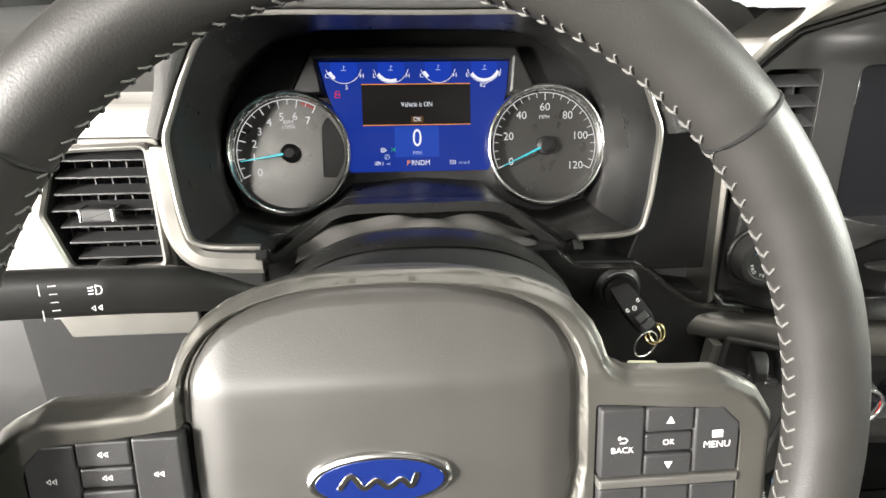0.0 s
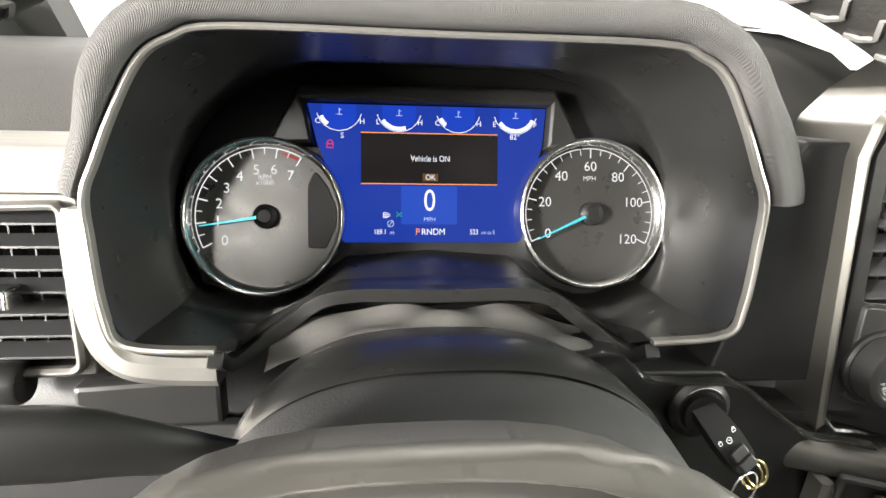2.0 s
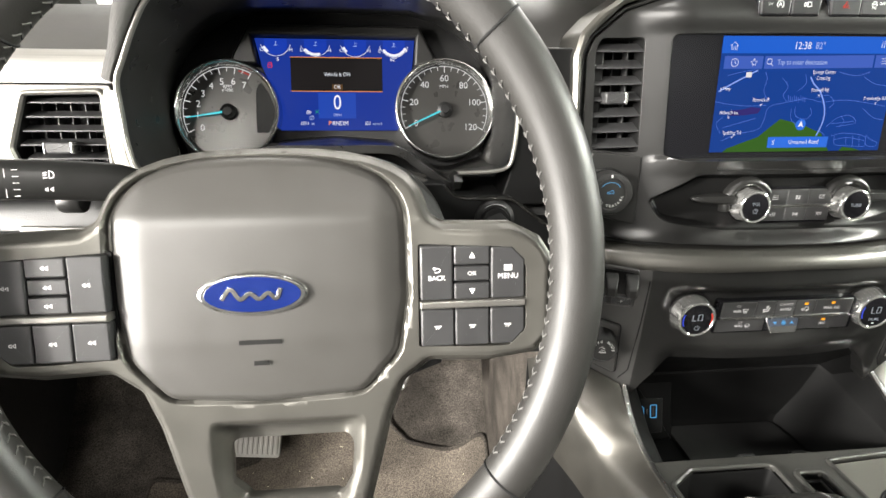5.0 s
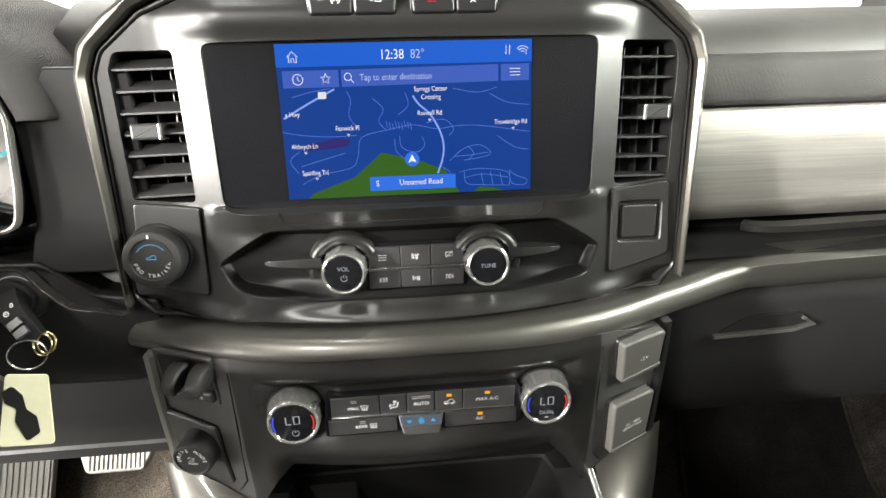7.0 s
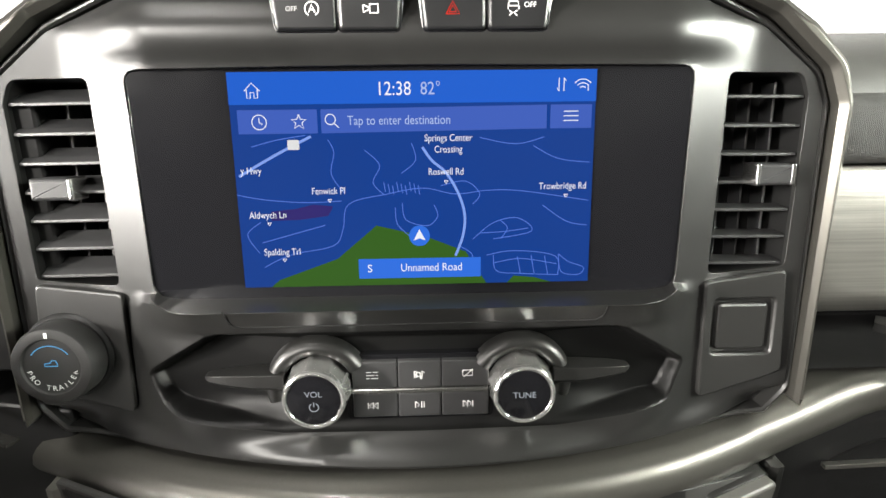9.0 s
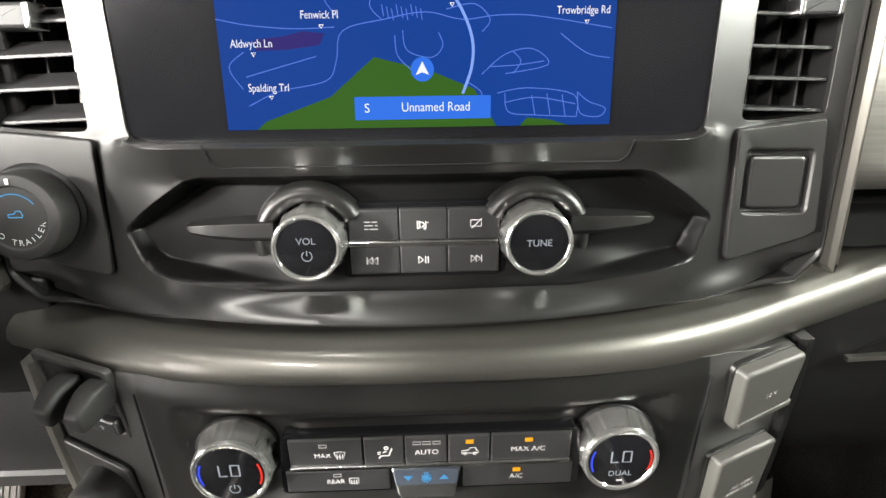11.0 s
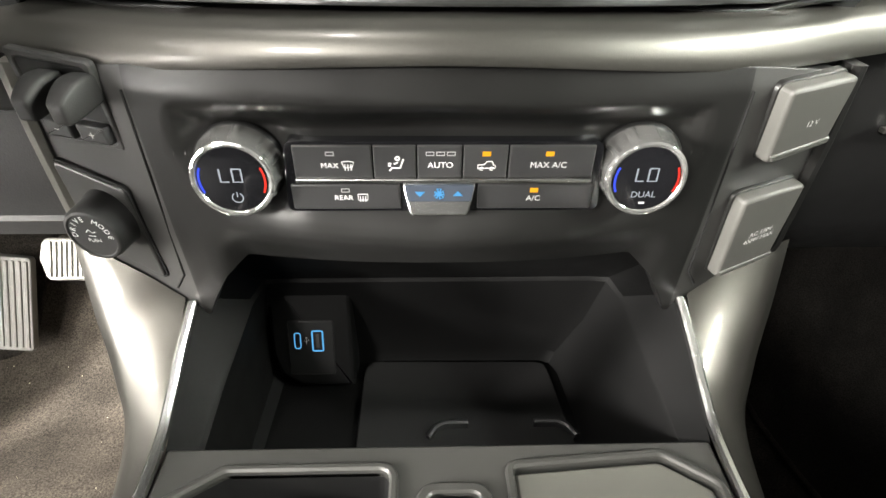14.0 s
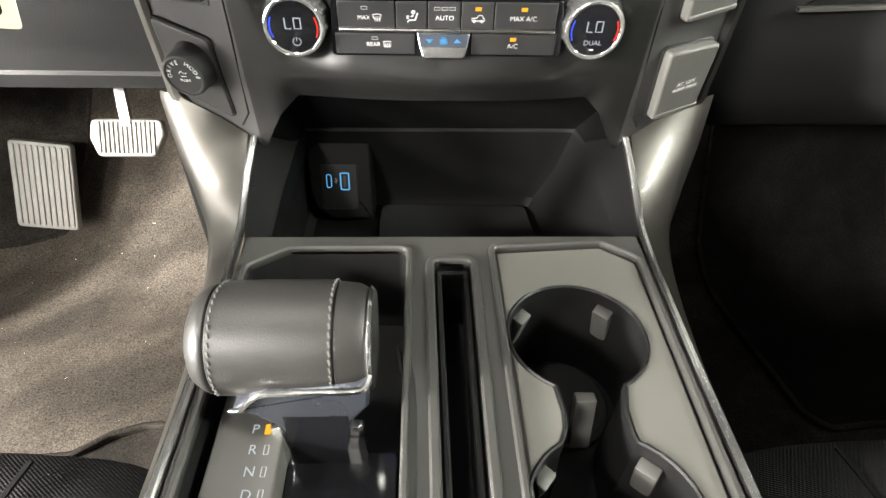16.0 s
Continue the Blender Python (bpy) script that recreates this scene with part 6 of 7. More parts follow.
part("knob", lathe([(0.0165, -0.002), (0.0160, 0.014), (0.0148, 0.0165), (0.0135, 0.0165)], 36), PANEL_DARK, lamp_switch, m=HL)
part("cap", lathe([(0.0140, 0.012), (0.0140, 0.0172), (0.0125, 0.0182), (0, 0.0185)], 36), COVER, lamp_switch, "satin grey cap", m=HL)
part("symbol", lines_mesh([circle(0, 0.0, 0.0035, 14) + [(0.0035, 0.0)], [(-0.006, 0.0), (-0.0045, 0.0)], [(0.0045, 0.0), (0.006, 0.0)]], 0.0006, 0.0188), WHITE, lamp_switch, m=HL)

# ---------------------------------------------------------------- instrument cluster
CX = -0.4625
ring_a = [(0, 0.885, 0.035), (0.105, 0.885, 0.035), (0.130, 0.879, 0.034), (0.1445, 0.869, 0.033), (0.158, 0.846, 0.032), (0.169, 0.822, 0.031), (0.1755, 0.806, 0.030), (0.1755, 0.785, 0.029), (0.1725, 0.745, 0.027), (0.163, 0.728, 0.026), (0.120, 0.7245, 0.026), (0.116, 0.714, 0.045), (0.088, 0.731, 0.060), (0.060, 0.7465, 0.060), (0, 0.747, 0.060)]
ring_b = [(0, 0.877, 0.105), (0.080, 0.876, 0.105), (0.112, 0.868, 0.105), (0.136, 0.853, 0.104), (0.152, 0.838, 0.103), (0.163, 0.822, 0.102), (0.170, 0.806, 0.100), (0.172, 0.785, 0.100), (0.170, 0.750, 0.096), (0.160, 0.724, 0.090), (0.125, 0.714, 0.085), (0.112, 0.714, 0.083), (0.088, 0.721, 0.080), (0.060, 0.742, 0.080), (0, 0.7465, 0.080)]


def both(half):
    return [(CX + u, y, z) for u, z, y in half] + [(CX - u, y, z) for u, z, y in reversed(half) if u > 1e-6]


cluster = thing("instrument_cluster", "black instrument cluster with two round dials and a lit blue display", "instrument cluster")
ring_a2 = [(u * 0.985, 0.80 + (z - 0.80) * 0.985, y + 0.012) for u, z, y in ring_a]
ring_b2 = [(u * 0.990, 0.80 + (z - 0.80) * 0.98, y + 0.004) for u, z, y in ring_b]
ring_c = [(u * 0.985, 0.80 + (z - 0.80) * 0.985, 0.152 + (z - 0.80) * 0.25) for u, z, y in ring_b]
part("bowl", loft([both(ring_a), both(ring_a2), both(ring_b), both(ring_b2), both(ring_c)]), BOWL, cluster, "satin black bowl", angle=38)
part("back_plate", slab(rect(-0.18, -0.095, 0.18, 0.085), -0.01, 0.0), PANEL_DARK, cluster, m=frame_at(CX, 0.1505, 0.80, 14))
lipl = smooth_path(both([(0.120, 0.7215, 0.024), (0.116, 0.711, 0.043), (0.088, 0.728, 0.058), (0.060, 0.744, 0.058), (0, 0.7445, 0.058)])[:5] + both([(0.120, 0.7215, 0.024), (0.116, 0.711, 0.043), (0.088, 0.728, 0.058), (0.060, 0.744, 0.058), (0, 0.7445, 0.058)])[5:], 4)
part("lower_lip", sweep(lipl, [(-0.004, -0.006), (0.004, -0.006), (0.004, 0.002), (-0.004, 0.002)]), BOWL, cluster)
half_r = [(CX + u, y - 0.003, z) for u, z, y in ring_a[:11]]
half_l = [(2 * CX - x, y, z) for x, y, z in half_r]
part("chrome_line", sweep(smooth_path(list(reversed(half_l)) + half_r[1:], 5), [(-0.0016, -0.004), (0.0016, -0.004), (0.0016, 0.0010), (0.0, 0.0018), (-0.0016, 0.0010)], up=(0, -1, 0)), SILVER, cluster, "satin chrome outline")

hood = thing("cluster_hood", "grey woven cloth hood over the instrument cluster", "dashboard hood", kind="structure")
hood_line = smooth_path([(-u, z, 0) for u, z, y in reversed(ring_a[1:7])] + [(u, z, 0) for u, z, y in ring_a[:7]] + [(0.1760, 0.8035, 0)], 5)
hood_line = [V((-0.1760, 0.8035, 0))] + hood_line


def hood_ring(d, y, lift=0.0):
    """The opening's outline grown by d, more so at the two shoulders."""
    row = []
    for i, p in enumerate(hood_line):
        a, b = hood_line[max(i - 2, 0)], hood_line[min(i + 2, len(hood_line) - 1)]
        t = (b - a).normalized()
        n = V((-t.y, t.x, 0))
        low = smoothstep(0.862, 0.822, p.y)
        g = 1 + low * (0.55 if p.x > 0 else -0.15)
        q = p + n * d * g
        row.append((CX + q.x, y + 0.010 * low * smoothstep(0.0, 0.02, d), max(q.y, 0.8030) + lift * (1 - low)))
    return row


cloth = loft([hood_ring(d, y, up_) for d, y, up_ in ((0.0022, 0.040, 0), (0.0032, 0.028, 0), (0.0055, 0.0240, 0), (0.009, 0.0220, 0), (0.013, 0.0218, 0), (0.0165, 0.0232, 0), (0.0195, 0.0270, 0), (0.0215, 0.0335, 0), (0.0228, 0.043, 0), (0.0235, 0.07, 0), (0.0225, 0.11, 0.001), (0.020, 0.17, 0.002), (0.012, 0.34, 0.0))], closed=False)
cloth.verts.ensure_lookup_table()
n_ = len(hood_line)
for col in (0, n_ - 1):
    cloth.faces.new([cloth.verts[r * n_ + col] for r in range(13)])
bmesh.ops.recalc_face_normals(cloth, faces=cloth.faces)
part("cloth", cloth, FABRIC, hood, angle=60)


DIALFACE = mat("satin_graphite_dial", (0.048, 0.047, 0.0445), rough=0.30, metal=0.65, grain=0.02, grain_size=3000, vary=0.05)


def gauge(name, label, c, r, sweep_a, marks, minor, numbers, num_r, needle_a, text):
    G = frame_at(*c, 15)
    g = thing(name, label, "dial gauge", "dials of the instrument cluster")
    part("bezel", lathe([(r * 1.0, -0.022), (r * 1.005, 0.000), (r * 0.985, 0.0045), (r * 0.955, 0.0050), (r * 0.925, 0.0030), (r * 0.905, -0.003), (r * 0.90, -0.006)], 72, close_top=False), CHROME, g, "chrome bezel ring", m=G)
    part("face", lathe([(r * 0.905, -0.007), (r * 0.905, -0.0058), (0, -0.0056)], 64), DIALFACE, g, "satin graphite dial face", m=G)
    paths, thin = [], []
    for k in range(marks + 1):
        a = radians(sweep_a[0] + (sweep_a[1] - sweep_a[0]) * k / marks)
        l = 0.745 if k % minor == 0 else 0.79
        (paths if k % minor == 0 else thin).append([(r * l * math.cos(a), r * l * math.sin(a)), (r * 0.87 * math.cos(a), r * 0.87 * math.sin(a))])
    for pth in paths:
        part("tick", lines_mesh([pth], 0.0009), DIALWHITE, g, m=G @ Matrix.Translation((0, 0, -0.0052)))
    for pth in thin:
        part("tick", lines_mesh([pth], 0.0006), DIALWHITE, g, m=G @ Matrix.Translation((0, 0, -0.0052)))
    part("scale_line", lines_mesh([circle(0, 0, r * 0.872, 48, *sweep_a)], 0.0007), DIALWHITE, g, m=G @ Matrix.Translation((0, 0, -0.0052)))
    for lab, a in numbers:
        part("number", words(lab, r * 0.125, num_r * r * math.cos(radians(a)), num_r * r * math.sin(radians(a))), DIALWHITE, g, m=G @ Matrix.Translation((0, 0, -0.0052)))
    bm = None
    for k, (t, v) in enumerate(text):
        bm = words(t, r * 0.062, -0.02 * r if len(text) > 1 else 0, v * r, bm=bm)
    part("unit", bm, DIALWHITE, g, m=G @ Matrix.Translation((0, 0, -0.0052)))
    a = radians(needle_a)
    d, q = V((math.cos(a), math.sin(a))), V((-math.sin(a), math.cos(a)))
    nb = bmesh.new()
    pts = [d * r * 0.80 + q * 0.0003, d * r * 0.80 - q * 0.0003, d * r * 0.05 - q * 0.0011, d * r * 0.05 + q * 0.0011]
    top = [nb.verts.new((p.x, p.y, 0.0012)) for p in pts]
    low = [nb.verts.new((p.x, p.y, -0.0004)) for p in pts]
    nb.faces.new(top)
    bridge(nb, low, top)
    bmesh.ops.recalc_face_normals(nb, faces=nb.faces)
    part("needle", nb, NEEDLE, g, "cyan lit needle", m=G)
    part("needle_cap", lathe([(r * 0.155, -0.005), (r * 0.150, 0.0), (r * 0.09, 0.0016), (r * 0.085, 0.0030), (0, 0.0032)], 32), PANEL_DARK, g, m=G)
    return g, G


tach, TG = gauge("tachometer", "round chrome-rimmed tachometer dial with a cyan needle", (-0.5745, 0.127, 0.774), 0.0540, (207, 60), 14, 2, [(str(k), 207 - 21 * k + (4 if k == 0 else 0)) for k in range(8)], 0.60, 189, (("RPM", 0.50), ("x1000", 0.43)))
part("red_zone", lines_mesh([circle(0, 0, 0.0540 * 0.83, 10, 60, 76)], 0.0016), glow("dim_red_zone", (0.42, 0.03, 0.02), 0.7), tach, "red zone", m=TG @ Matrix.Translation((0, 0, -0.0053)))
part("lens_shade", slab(rounded([(0.028, -0.022), (0.0405, -0.022), (0.0475, -0.006), (0.0475, 0.006), (0.042, 0.020), (0.033, 0.033), (0.028, 0.022)], 0.003), -0.006, -0.0046, 0.0006), PANEL_DARK, tach, m=TG)
speedo, _ = gauge("speedometer", "round chrome-rimmed speedometer dial with a cyan needle at zero", (-0.345, 0.1275, 0.777), 0.0545, (205, -27), 24, 4, [("0", 205), ("20", 166), ("40", 128), ("60", 89), ("80", 51), ("100", 14), ("120", -33)], 0.63, 205, (("MPH", 0.47),))

# cluster display
DS = frame_at(-0.4620, 0.1465, 0.80, 13)
CBLUE = glow("cluster_blue", (0.010, 0.035, 0.29), 1.0)
CMID = glow("cluster_middle_blue", (0.016, 0.062, 0.42), 1.0)
CBLUE2 = glow("cluster_bright_blue", (0.010, 0.045, 0.42), 1.0)
CBOX = glow("cluster_dark_box", (0.012, 0.010, 0.010), 1.0)
ORANGE = glow("cluster_orange", (0.95, 0.33, 0.06), 1.0)
cd = thing("cluster_display", "lit blue driver display reading Vehicle is ON", "display screen")


def cdp(name, bm, material, layer, label=""):
    return part(name, bm, material, cd, label, m=DS @ Matrix.Translation((0, 0, 0.00015 * layer)))


cdp("picture", flat([[(-0.0855, 0.0495), (-0.079, 0.022), (-0.0705, 0.0), (-0.064, -0.022), (-0.0605, -0.048), (0.0655, -0.048), (0.070, -0.022), (0.0765, 0.0), (0.083, 0.022), (0.0855, 0.0495)]]), CBLUE, 1, "deep blue picture")
for u in (-0.0635, -0.0215, 0.0210, 0.0630):
    cdp("mini_gauge", flat([[(u + 0.0125 * math.cos(radians(a)), 0.0440 + 0.0125 * math.sin(radians(a))) for a in range(200, 345, 12)] + [(u + 0.012, 0.0492), (u - 0.012, 0.0492)]]), CBLUE2, 2)
    cdp("mini_scale", lines_mesh([circle(u, 0.0470, 0.0160, 14, 195, 345)], 0.0005), LCDWHITE, 3)
    cdp("mini_level", lines_mesh([circle(u, 0.0470, 0.0140, 10, *((205, 235), (215, 290), (205, 230), (215, 335))[round((u + 0.0635) / 0.042)])], 0.0028), LCDWHITE, 3)
    cdp("mini_symbol", lines_mesh(at(u, 0.0445, 0.0022, [[(0, -1), (0, 1)], [(-1, -1), (1, -1)], [(0, 0.5), (0.7, 0.5)]]), 0.0005), DIMWHITE, 3)
for t, u, v in (("C", -0.0785, 0.0375), ("H", -0.0475, 0.0375), ("L", -0.0365, 0.0375), ("H", -0.0065, 0.0375), ("C", 0.0060, 0.0375), ("H", 0.0360, 0.0375), ("E", 0.0475, 0.0375), ("F", 0.0775, 0.0375), ("S", -0.0615, 0.0275), ("82°", 0.0625, 0.0285)):
    cdp("letter", words(t, 0.0037, u, v), LCDWHITE, 4)
cdp("speed_field", flat([rect(-0.0200, -0.0350, 0.0205, -0.0075)]), CMID, 2)
cdp("message_box", flat([rect(-0.0485, -0.0060, 0.0500, 0.0300)]), CBOX, 3, "dark message box")
cdp("message_line", lines_mesh([[(-0.0485, 0.0300), (0.0500, 0.0300)]], 0.0007), ORANGE, 4)
cdp("message_line", lines_mesh([[(-0.0485, -0.0060), (0.0500, -0.0060)]], 0.0007), ORANGE, 4)
cdp("message", words("Vehicle is ON", 0.0042, 0.0010, 0.0120, squeeze=0.82), LCDWHITE, 4)
cdp("ok_box", flat([rect(-0.0045, -0.0040, 0.0065, 0.0015)]), glow("ok_brown", (0.12, 0.06, 0.02), 1.0), 4)
cdp("ok_text", words("OK", 0.0038, 0.0010, -0.0013, squeeze=0.9), LCDWHITE, 5)
cdp("speed", words("0", 0.0155, 0.0005, -0.0185, squeeze=0.82), LCDWHITE, 4, "large white zero")
cdp("speed_unit", words("MPH", 0.0030, 0.0005, -0.0315), DIMWHITE, 4)
cdp("gear_p", words("P", 0.0046, -0.0080, -0.0405), ORANGE, 4)
cdp("gear_letters", words("RNDM", 0.0046, 0.0032, -0.0405, squeeze=0.9), LCDWHITE, 4)
cdp("odometer", words("189.1", 0.0036, -0.0350, -0.0405, squeeze=0.8), LCDWHITE, 4)
cdp("odometer_unit", words("mi", 0.0030, -0.0265, -0.0408, squeeze=0.8), DIMWHITE, 4)
cdp("range", words("523", 0.0036, 0.0330, -0.0405, squeeze=0.8), LCDWHITE, 4)
cdp("range_unit", words("mi to E", 0.0030, 0.0435, -0.0408, squeeze=0.8), DIMWHITE, 4)
cdp("door_lamp", lines_mesh(at(-0.0700, 0.0215, 0.0026, [[(-0.8, -1), (0.8, -1), (0.8, 0.2), (0.4, 1), (-0.4, 1), (-0.8, 0.2), (-0.8, -1)], [(-0.8, 0), (0.8, 0)]]), 0.0006), REDLIT, 4, "red door lamp")
cdp("beam_lamp", lines_mesh(at(-0.0300, -0.0285, 0.0022, [[(-1.2, 0.8), (0, 0.8), (1, 0), (0, -0.8), (-1.2, -0.8), (-1.2, 0.8)], [(-1.2, 0.2), (0.4, 0.2)], [(-1.2, -0.3), (0.4, -0.3)]]), 0.0005), LCDWHITE, 4)
cdp("side_lamp", lines_mesh(at(-0.0215, -0.0280, 0.0020, [[(-1, 0.8), (0, 0), (-1, -0.8)], [(1, 0.8), (0, 0), (1, -0.8)]]), 0.0006), GREENLIT, 4, "green side lamp")
cdp("stop_start_lamp", lines_mesh(at(-0.0275, -0.0345, 0.0022, [circle(0, 0, 1, 12) + [(1, 0)], [(-0.8, -1), (0.8, 1)]]), 0.0005), DIMWHITE, 4)
mask = [(-0.0905, 0.0620), (-0.1120, 0.0200), (-0.0800, 0.0200), (-0.0864, 0.0502), (0.0864, 0.0502), (0.0840, 0.0200), (0.1120, 0.0200), (0.0905, 0.0620)]
part("mask", slab(mask, -0.004, 0.0095, 0.0030), PANEL, cluster, "satin black display surround", m=DS)

# ---------------------------------------------------------------- steering column
shroud = thing("column_shroud", "dark grey plastic steering column shroud", "column shroud")


def arch(y, hw, ztop, drop, p=2.6):
    return [(-0.4650 + hw * math.copysign(abs(math.cos(a)) ** (2 / p), math.cos(a)), y, ztop - drop + drop * abs(math.sin(a)) ** (2 / p)) for a in [math.pi * k / 100 for k in range(101)]]


part("upper_cover", loft([arch(0.045, 0.088, 0.716, 0.06), arch(0.02, 0.098, 0.738, 0.075), arch(-0.02, 0.104, 0.750, 0.085), arch(-0.045, 0.106, 0.7525, 0.090), arch(-0.052, 0.104, 0.7505, 0.09)], closed=False), BOWL, shroud, angle=60)
part("front_cover", loft([arch(-0.046, 0.1055, 0.7480, 0.09), arch(-0.056, 0.1075, 0.7490, 0.09), arch(-0.085, 0.109, 0.7455, 0.095), arch(-0.105, 0.108, 0.742, 0.095), arch(-0.112, 0.100, 0.735, 0.09)], closed=False), SOFT_DARK, shroud, angle=60)
part("lower_cover", loft([[(-0.565, yy, 0.665), (-0.560, yy, 0.60), (-0.50, yy, 0.575), (-0.43, yy, 0.575), (-0.37, yy, 0.60), (-0.365, yy, 0.665)] for yy in (0.03, -0.11)], closed=False), SOFT_DARK, shroud, angle=50)
gaiter = bmesh.new()
rows = []
for j in range(9):
    row = []
    for i in range(41):
        q, y = i / 40, 0.030 + 0.035 * j / 8
        x = -0.560 + 0.19 * q
        z = 0.708 + 0.016 * math.sin(math.pi * q) + 0.0018 * math.sin(q * 19 + j * 0.8) + 0.0025 * math.sin(q * 11 - j * 0.9) + 0.0012 * j
        row.append(gaiter.verts.new((x, y, z)))
    rows.append(row)
for a, b in zip(rows, rows[1:]):
    bridge(gaiter, a, b, closed=False)
part("gaiter", gaiter, mat("pale_grey_leather_cloth", (0.055, 0.053, 0.050), rough=0.38, grain=0.15, grain_size=800), shroud, "creased pale grey gaiter", angle=80)

stalk = thing("indicator_stalk", "dark grey turn signal stalk with white light symbols", "control stalk")
sp_ = smooth_path([(-0.555, -0.055, 0.716), (-0.590, -0.066, 0.731), (-0.620, -0.072, 0.737), (-0.690, -0.082, 0.741), (-0.735, -0.086, 0.741)], 5)
part("arm", sweep(sp_, [(0.009 * math.cos(2 * math.pi * k / 16), 0.0145 * math.sin(2 * math.pi * k / 16)) for k in range(16)], scale=[0.55 + 0.45 * smoothstep(0, 9, i) for i in range(len(sp_))]), PANEL, stalk, angle=50)
SKF = frame_at(-0.640, -0.0885, 0.7400, 8, 7)
part("symbol", lines_mesh(at(-0.002, 0.005, 0.0030, [[(0.2, 0.9), (0.2, -0.9), (1.0, -0.6), (1.2, 0.0), (1.0, 0.6), (0.2, 0.9)], [(-0.2, 0.6), (-1.1, 0.4)], [(-0.2, 0.0), (-1.1, -0.1)], [(-0.2, -0.6), (-1.1, -0.7)]]) + at(-0.002, -0.005, 0.0024, [[(-1.2, 0), (-0.5, 0.6), (-0.5, -0.6), (-1.2, 0)], [(0.2, 0), (0.9, 0.6), (0.9, -0.6), (0.2, 0)]]), 0.0006), WHITE, stalk, m=SKF)
part("collar_marks", lines_mesh([[(-0.024, 0.009 - 0.0045 * k), (-0.020, 0.009 - 0.0045 * k)] for k in range(5)] + [[(-0.0285, 0.010), (-0.0285, 0.004)], [(-0.0285, -0.004), (-0.0285, -0.010)]], 0.0006), GREYPRINT, stalk, m=SKF)

# ---------------------------------------------------------------- steering wheel
WH = frame_at(-0.4651, -0.1835, 0.7142, 12.5) @ Matrix.Translation((0, 0.009, 0)) @ Matrix.Scale(0.905, 4)
wheel = thing("steering_wheel", "dark grey leather steering wheel with pale stitching and satin spokes", "steering wheel")
RT = 0.0178
RX, RY = 0.1839 + RT, 0.2070 + RT


def rim_pt(a, b, k=1.0):
    """A place on the rim: a round the wheel, b round the tube, both in radians."""
    q = RT * k * math.cos(b)
    return V((0.0038 + (RX + q) * math.cos(a), -0.0100 + (RY + q) * math.sin(a), 0.0197 + RT * 0.95 * k * math.sin(b)))


bm = bmesh.new()
na, nb = 144, 28
g = [[bm.verts.new(rim_pt(2 * math.pi * i / na, 2 * math.pi * j / nb)) for j in range(nb)] for i in range(na)]
for i in range(na):
    bridge(bm, g[i], g[(i + 1) % na])
bmesh.ops.recalc_face_normals(bm, faces=bm.faces)
part("rim", bm, LEATHER, wheel, "grained grey leather rim", m=WH, angle=80)
for deg in (43, 137, -41, 221):
    sg = [rim_pt(radians(deg), 2 * math.pi * j / 32, 1.008) for j in range(32)]
    part("rim_seam", sweep(sg, [(-0.0008, -0.0006), (0.0008, -0.0006), (0.0008, 0.0006), (-0.0008, 0.0006)], up=(0.3, 0.2, 0.9), closed=True), RUBBER, wheel, m=WH)
for k in range(103):
    d = -38 + 2.5 * k
    for sgn in (1, -1):
        p0 = rim_pt(radians(d), radians(180), 1.01)
        p1 = rim_pt(radians(d + 1.05), radians(180 + sgn * -15), 1.015)
        mid = rim_pt(radians(d + 0.5), radians(180 + sgn * -7), 1.035)
        b2 = sweep([p0, mid, p1], [(-0.0004, -0.0005), (0.0004, -0.0005), (0.0004, 0.0005), (-0.0004, 0.0005)])
        part("stitch", b2, THREAD, wheel, m=WH)


def dome(half, top, foot):
    """Half of a blunt arch, from its crown to its foot."""
    return [(half * math.sin(radians(a)) ** 0.74, foot + (top - foot) * math.cos(radians(a)) ** 0.74) for a in (0, 4, 12, 22, 34, 46, 58, 70, 80, 90)]


pad_o = [(u - 0.004, v) for u, v in rounded(mirror(dome(0.1015, 0.0708, 0.014) + [(0.1020, -0.030), (0.094, -0.071), (0.067, -0.100), (0, -0.1035)]), 0.02, 5)]


def pad_shape(u, v):
    d = sdf(u, v, pad_o)
    q = v - 0.0265
    w = 0.0055 - 0.26 * (q + math.sqrt(q * q + 0.003 ** 2)) + 0.06 * min(0.0, v + 0.055)
    w -= 0.5 * (u + 0.004) ** 2 + 0.40 * max(0.0, abs(u + 0.004) - 0.076) ** 1.3 * 2.0
    w -= 0.009 * (1 - smoothstep(0.0, 0.011, -d)) ** 2
    return w


part("airbag_pad", cutgrid(pad_o, [], 48, 56, pad_shape, 0.03, lines=[grown(pad_o, -0.0025), grown(pad_o, -0.0055), grown(pad_o, -0.010)]), PADMAT, wheel, "grey grained airbag pad", m=WH, angle=55)
spoke_o = rounded(mirror(dome(0.1080, 0.0732, 0.022)[:-1] + [(0.1095, 0.0265), (0.118, 0.0215), (0.165, 0.0205), (0.186, 0.010), (0.196, -0.006), (0.196, -0.058), (0.184, -0.074), (0.150, -0.0785), (0.108, -0.078), (0.090, -0.092), (0.080, -0.118), (0.062, -0.190), (0, -0.203)]), 0.008, 4)
pod_r = rounded([(0.1005, 0.0065), (0.158, 0.004), (0.1745, -0.009), (0.1745, -0.054), (0.163, -0.066), (0.100, -0.0655)], [0.002, 0.006, 0.006, 0.006, 0.006, 0.002], 3)
pod_l = [(-u, v) for u, v in pod_r]
dish_o = rounded([(-0.046, -0.112), (0.062, -0.112), (0.059, -0.150), (0.047, -0.190), (-0.038, -0.190), (-0.046, -0.150)], 0.007, 4)
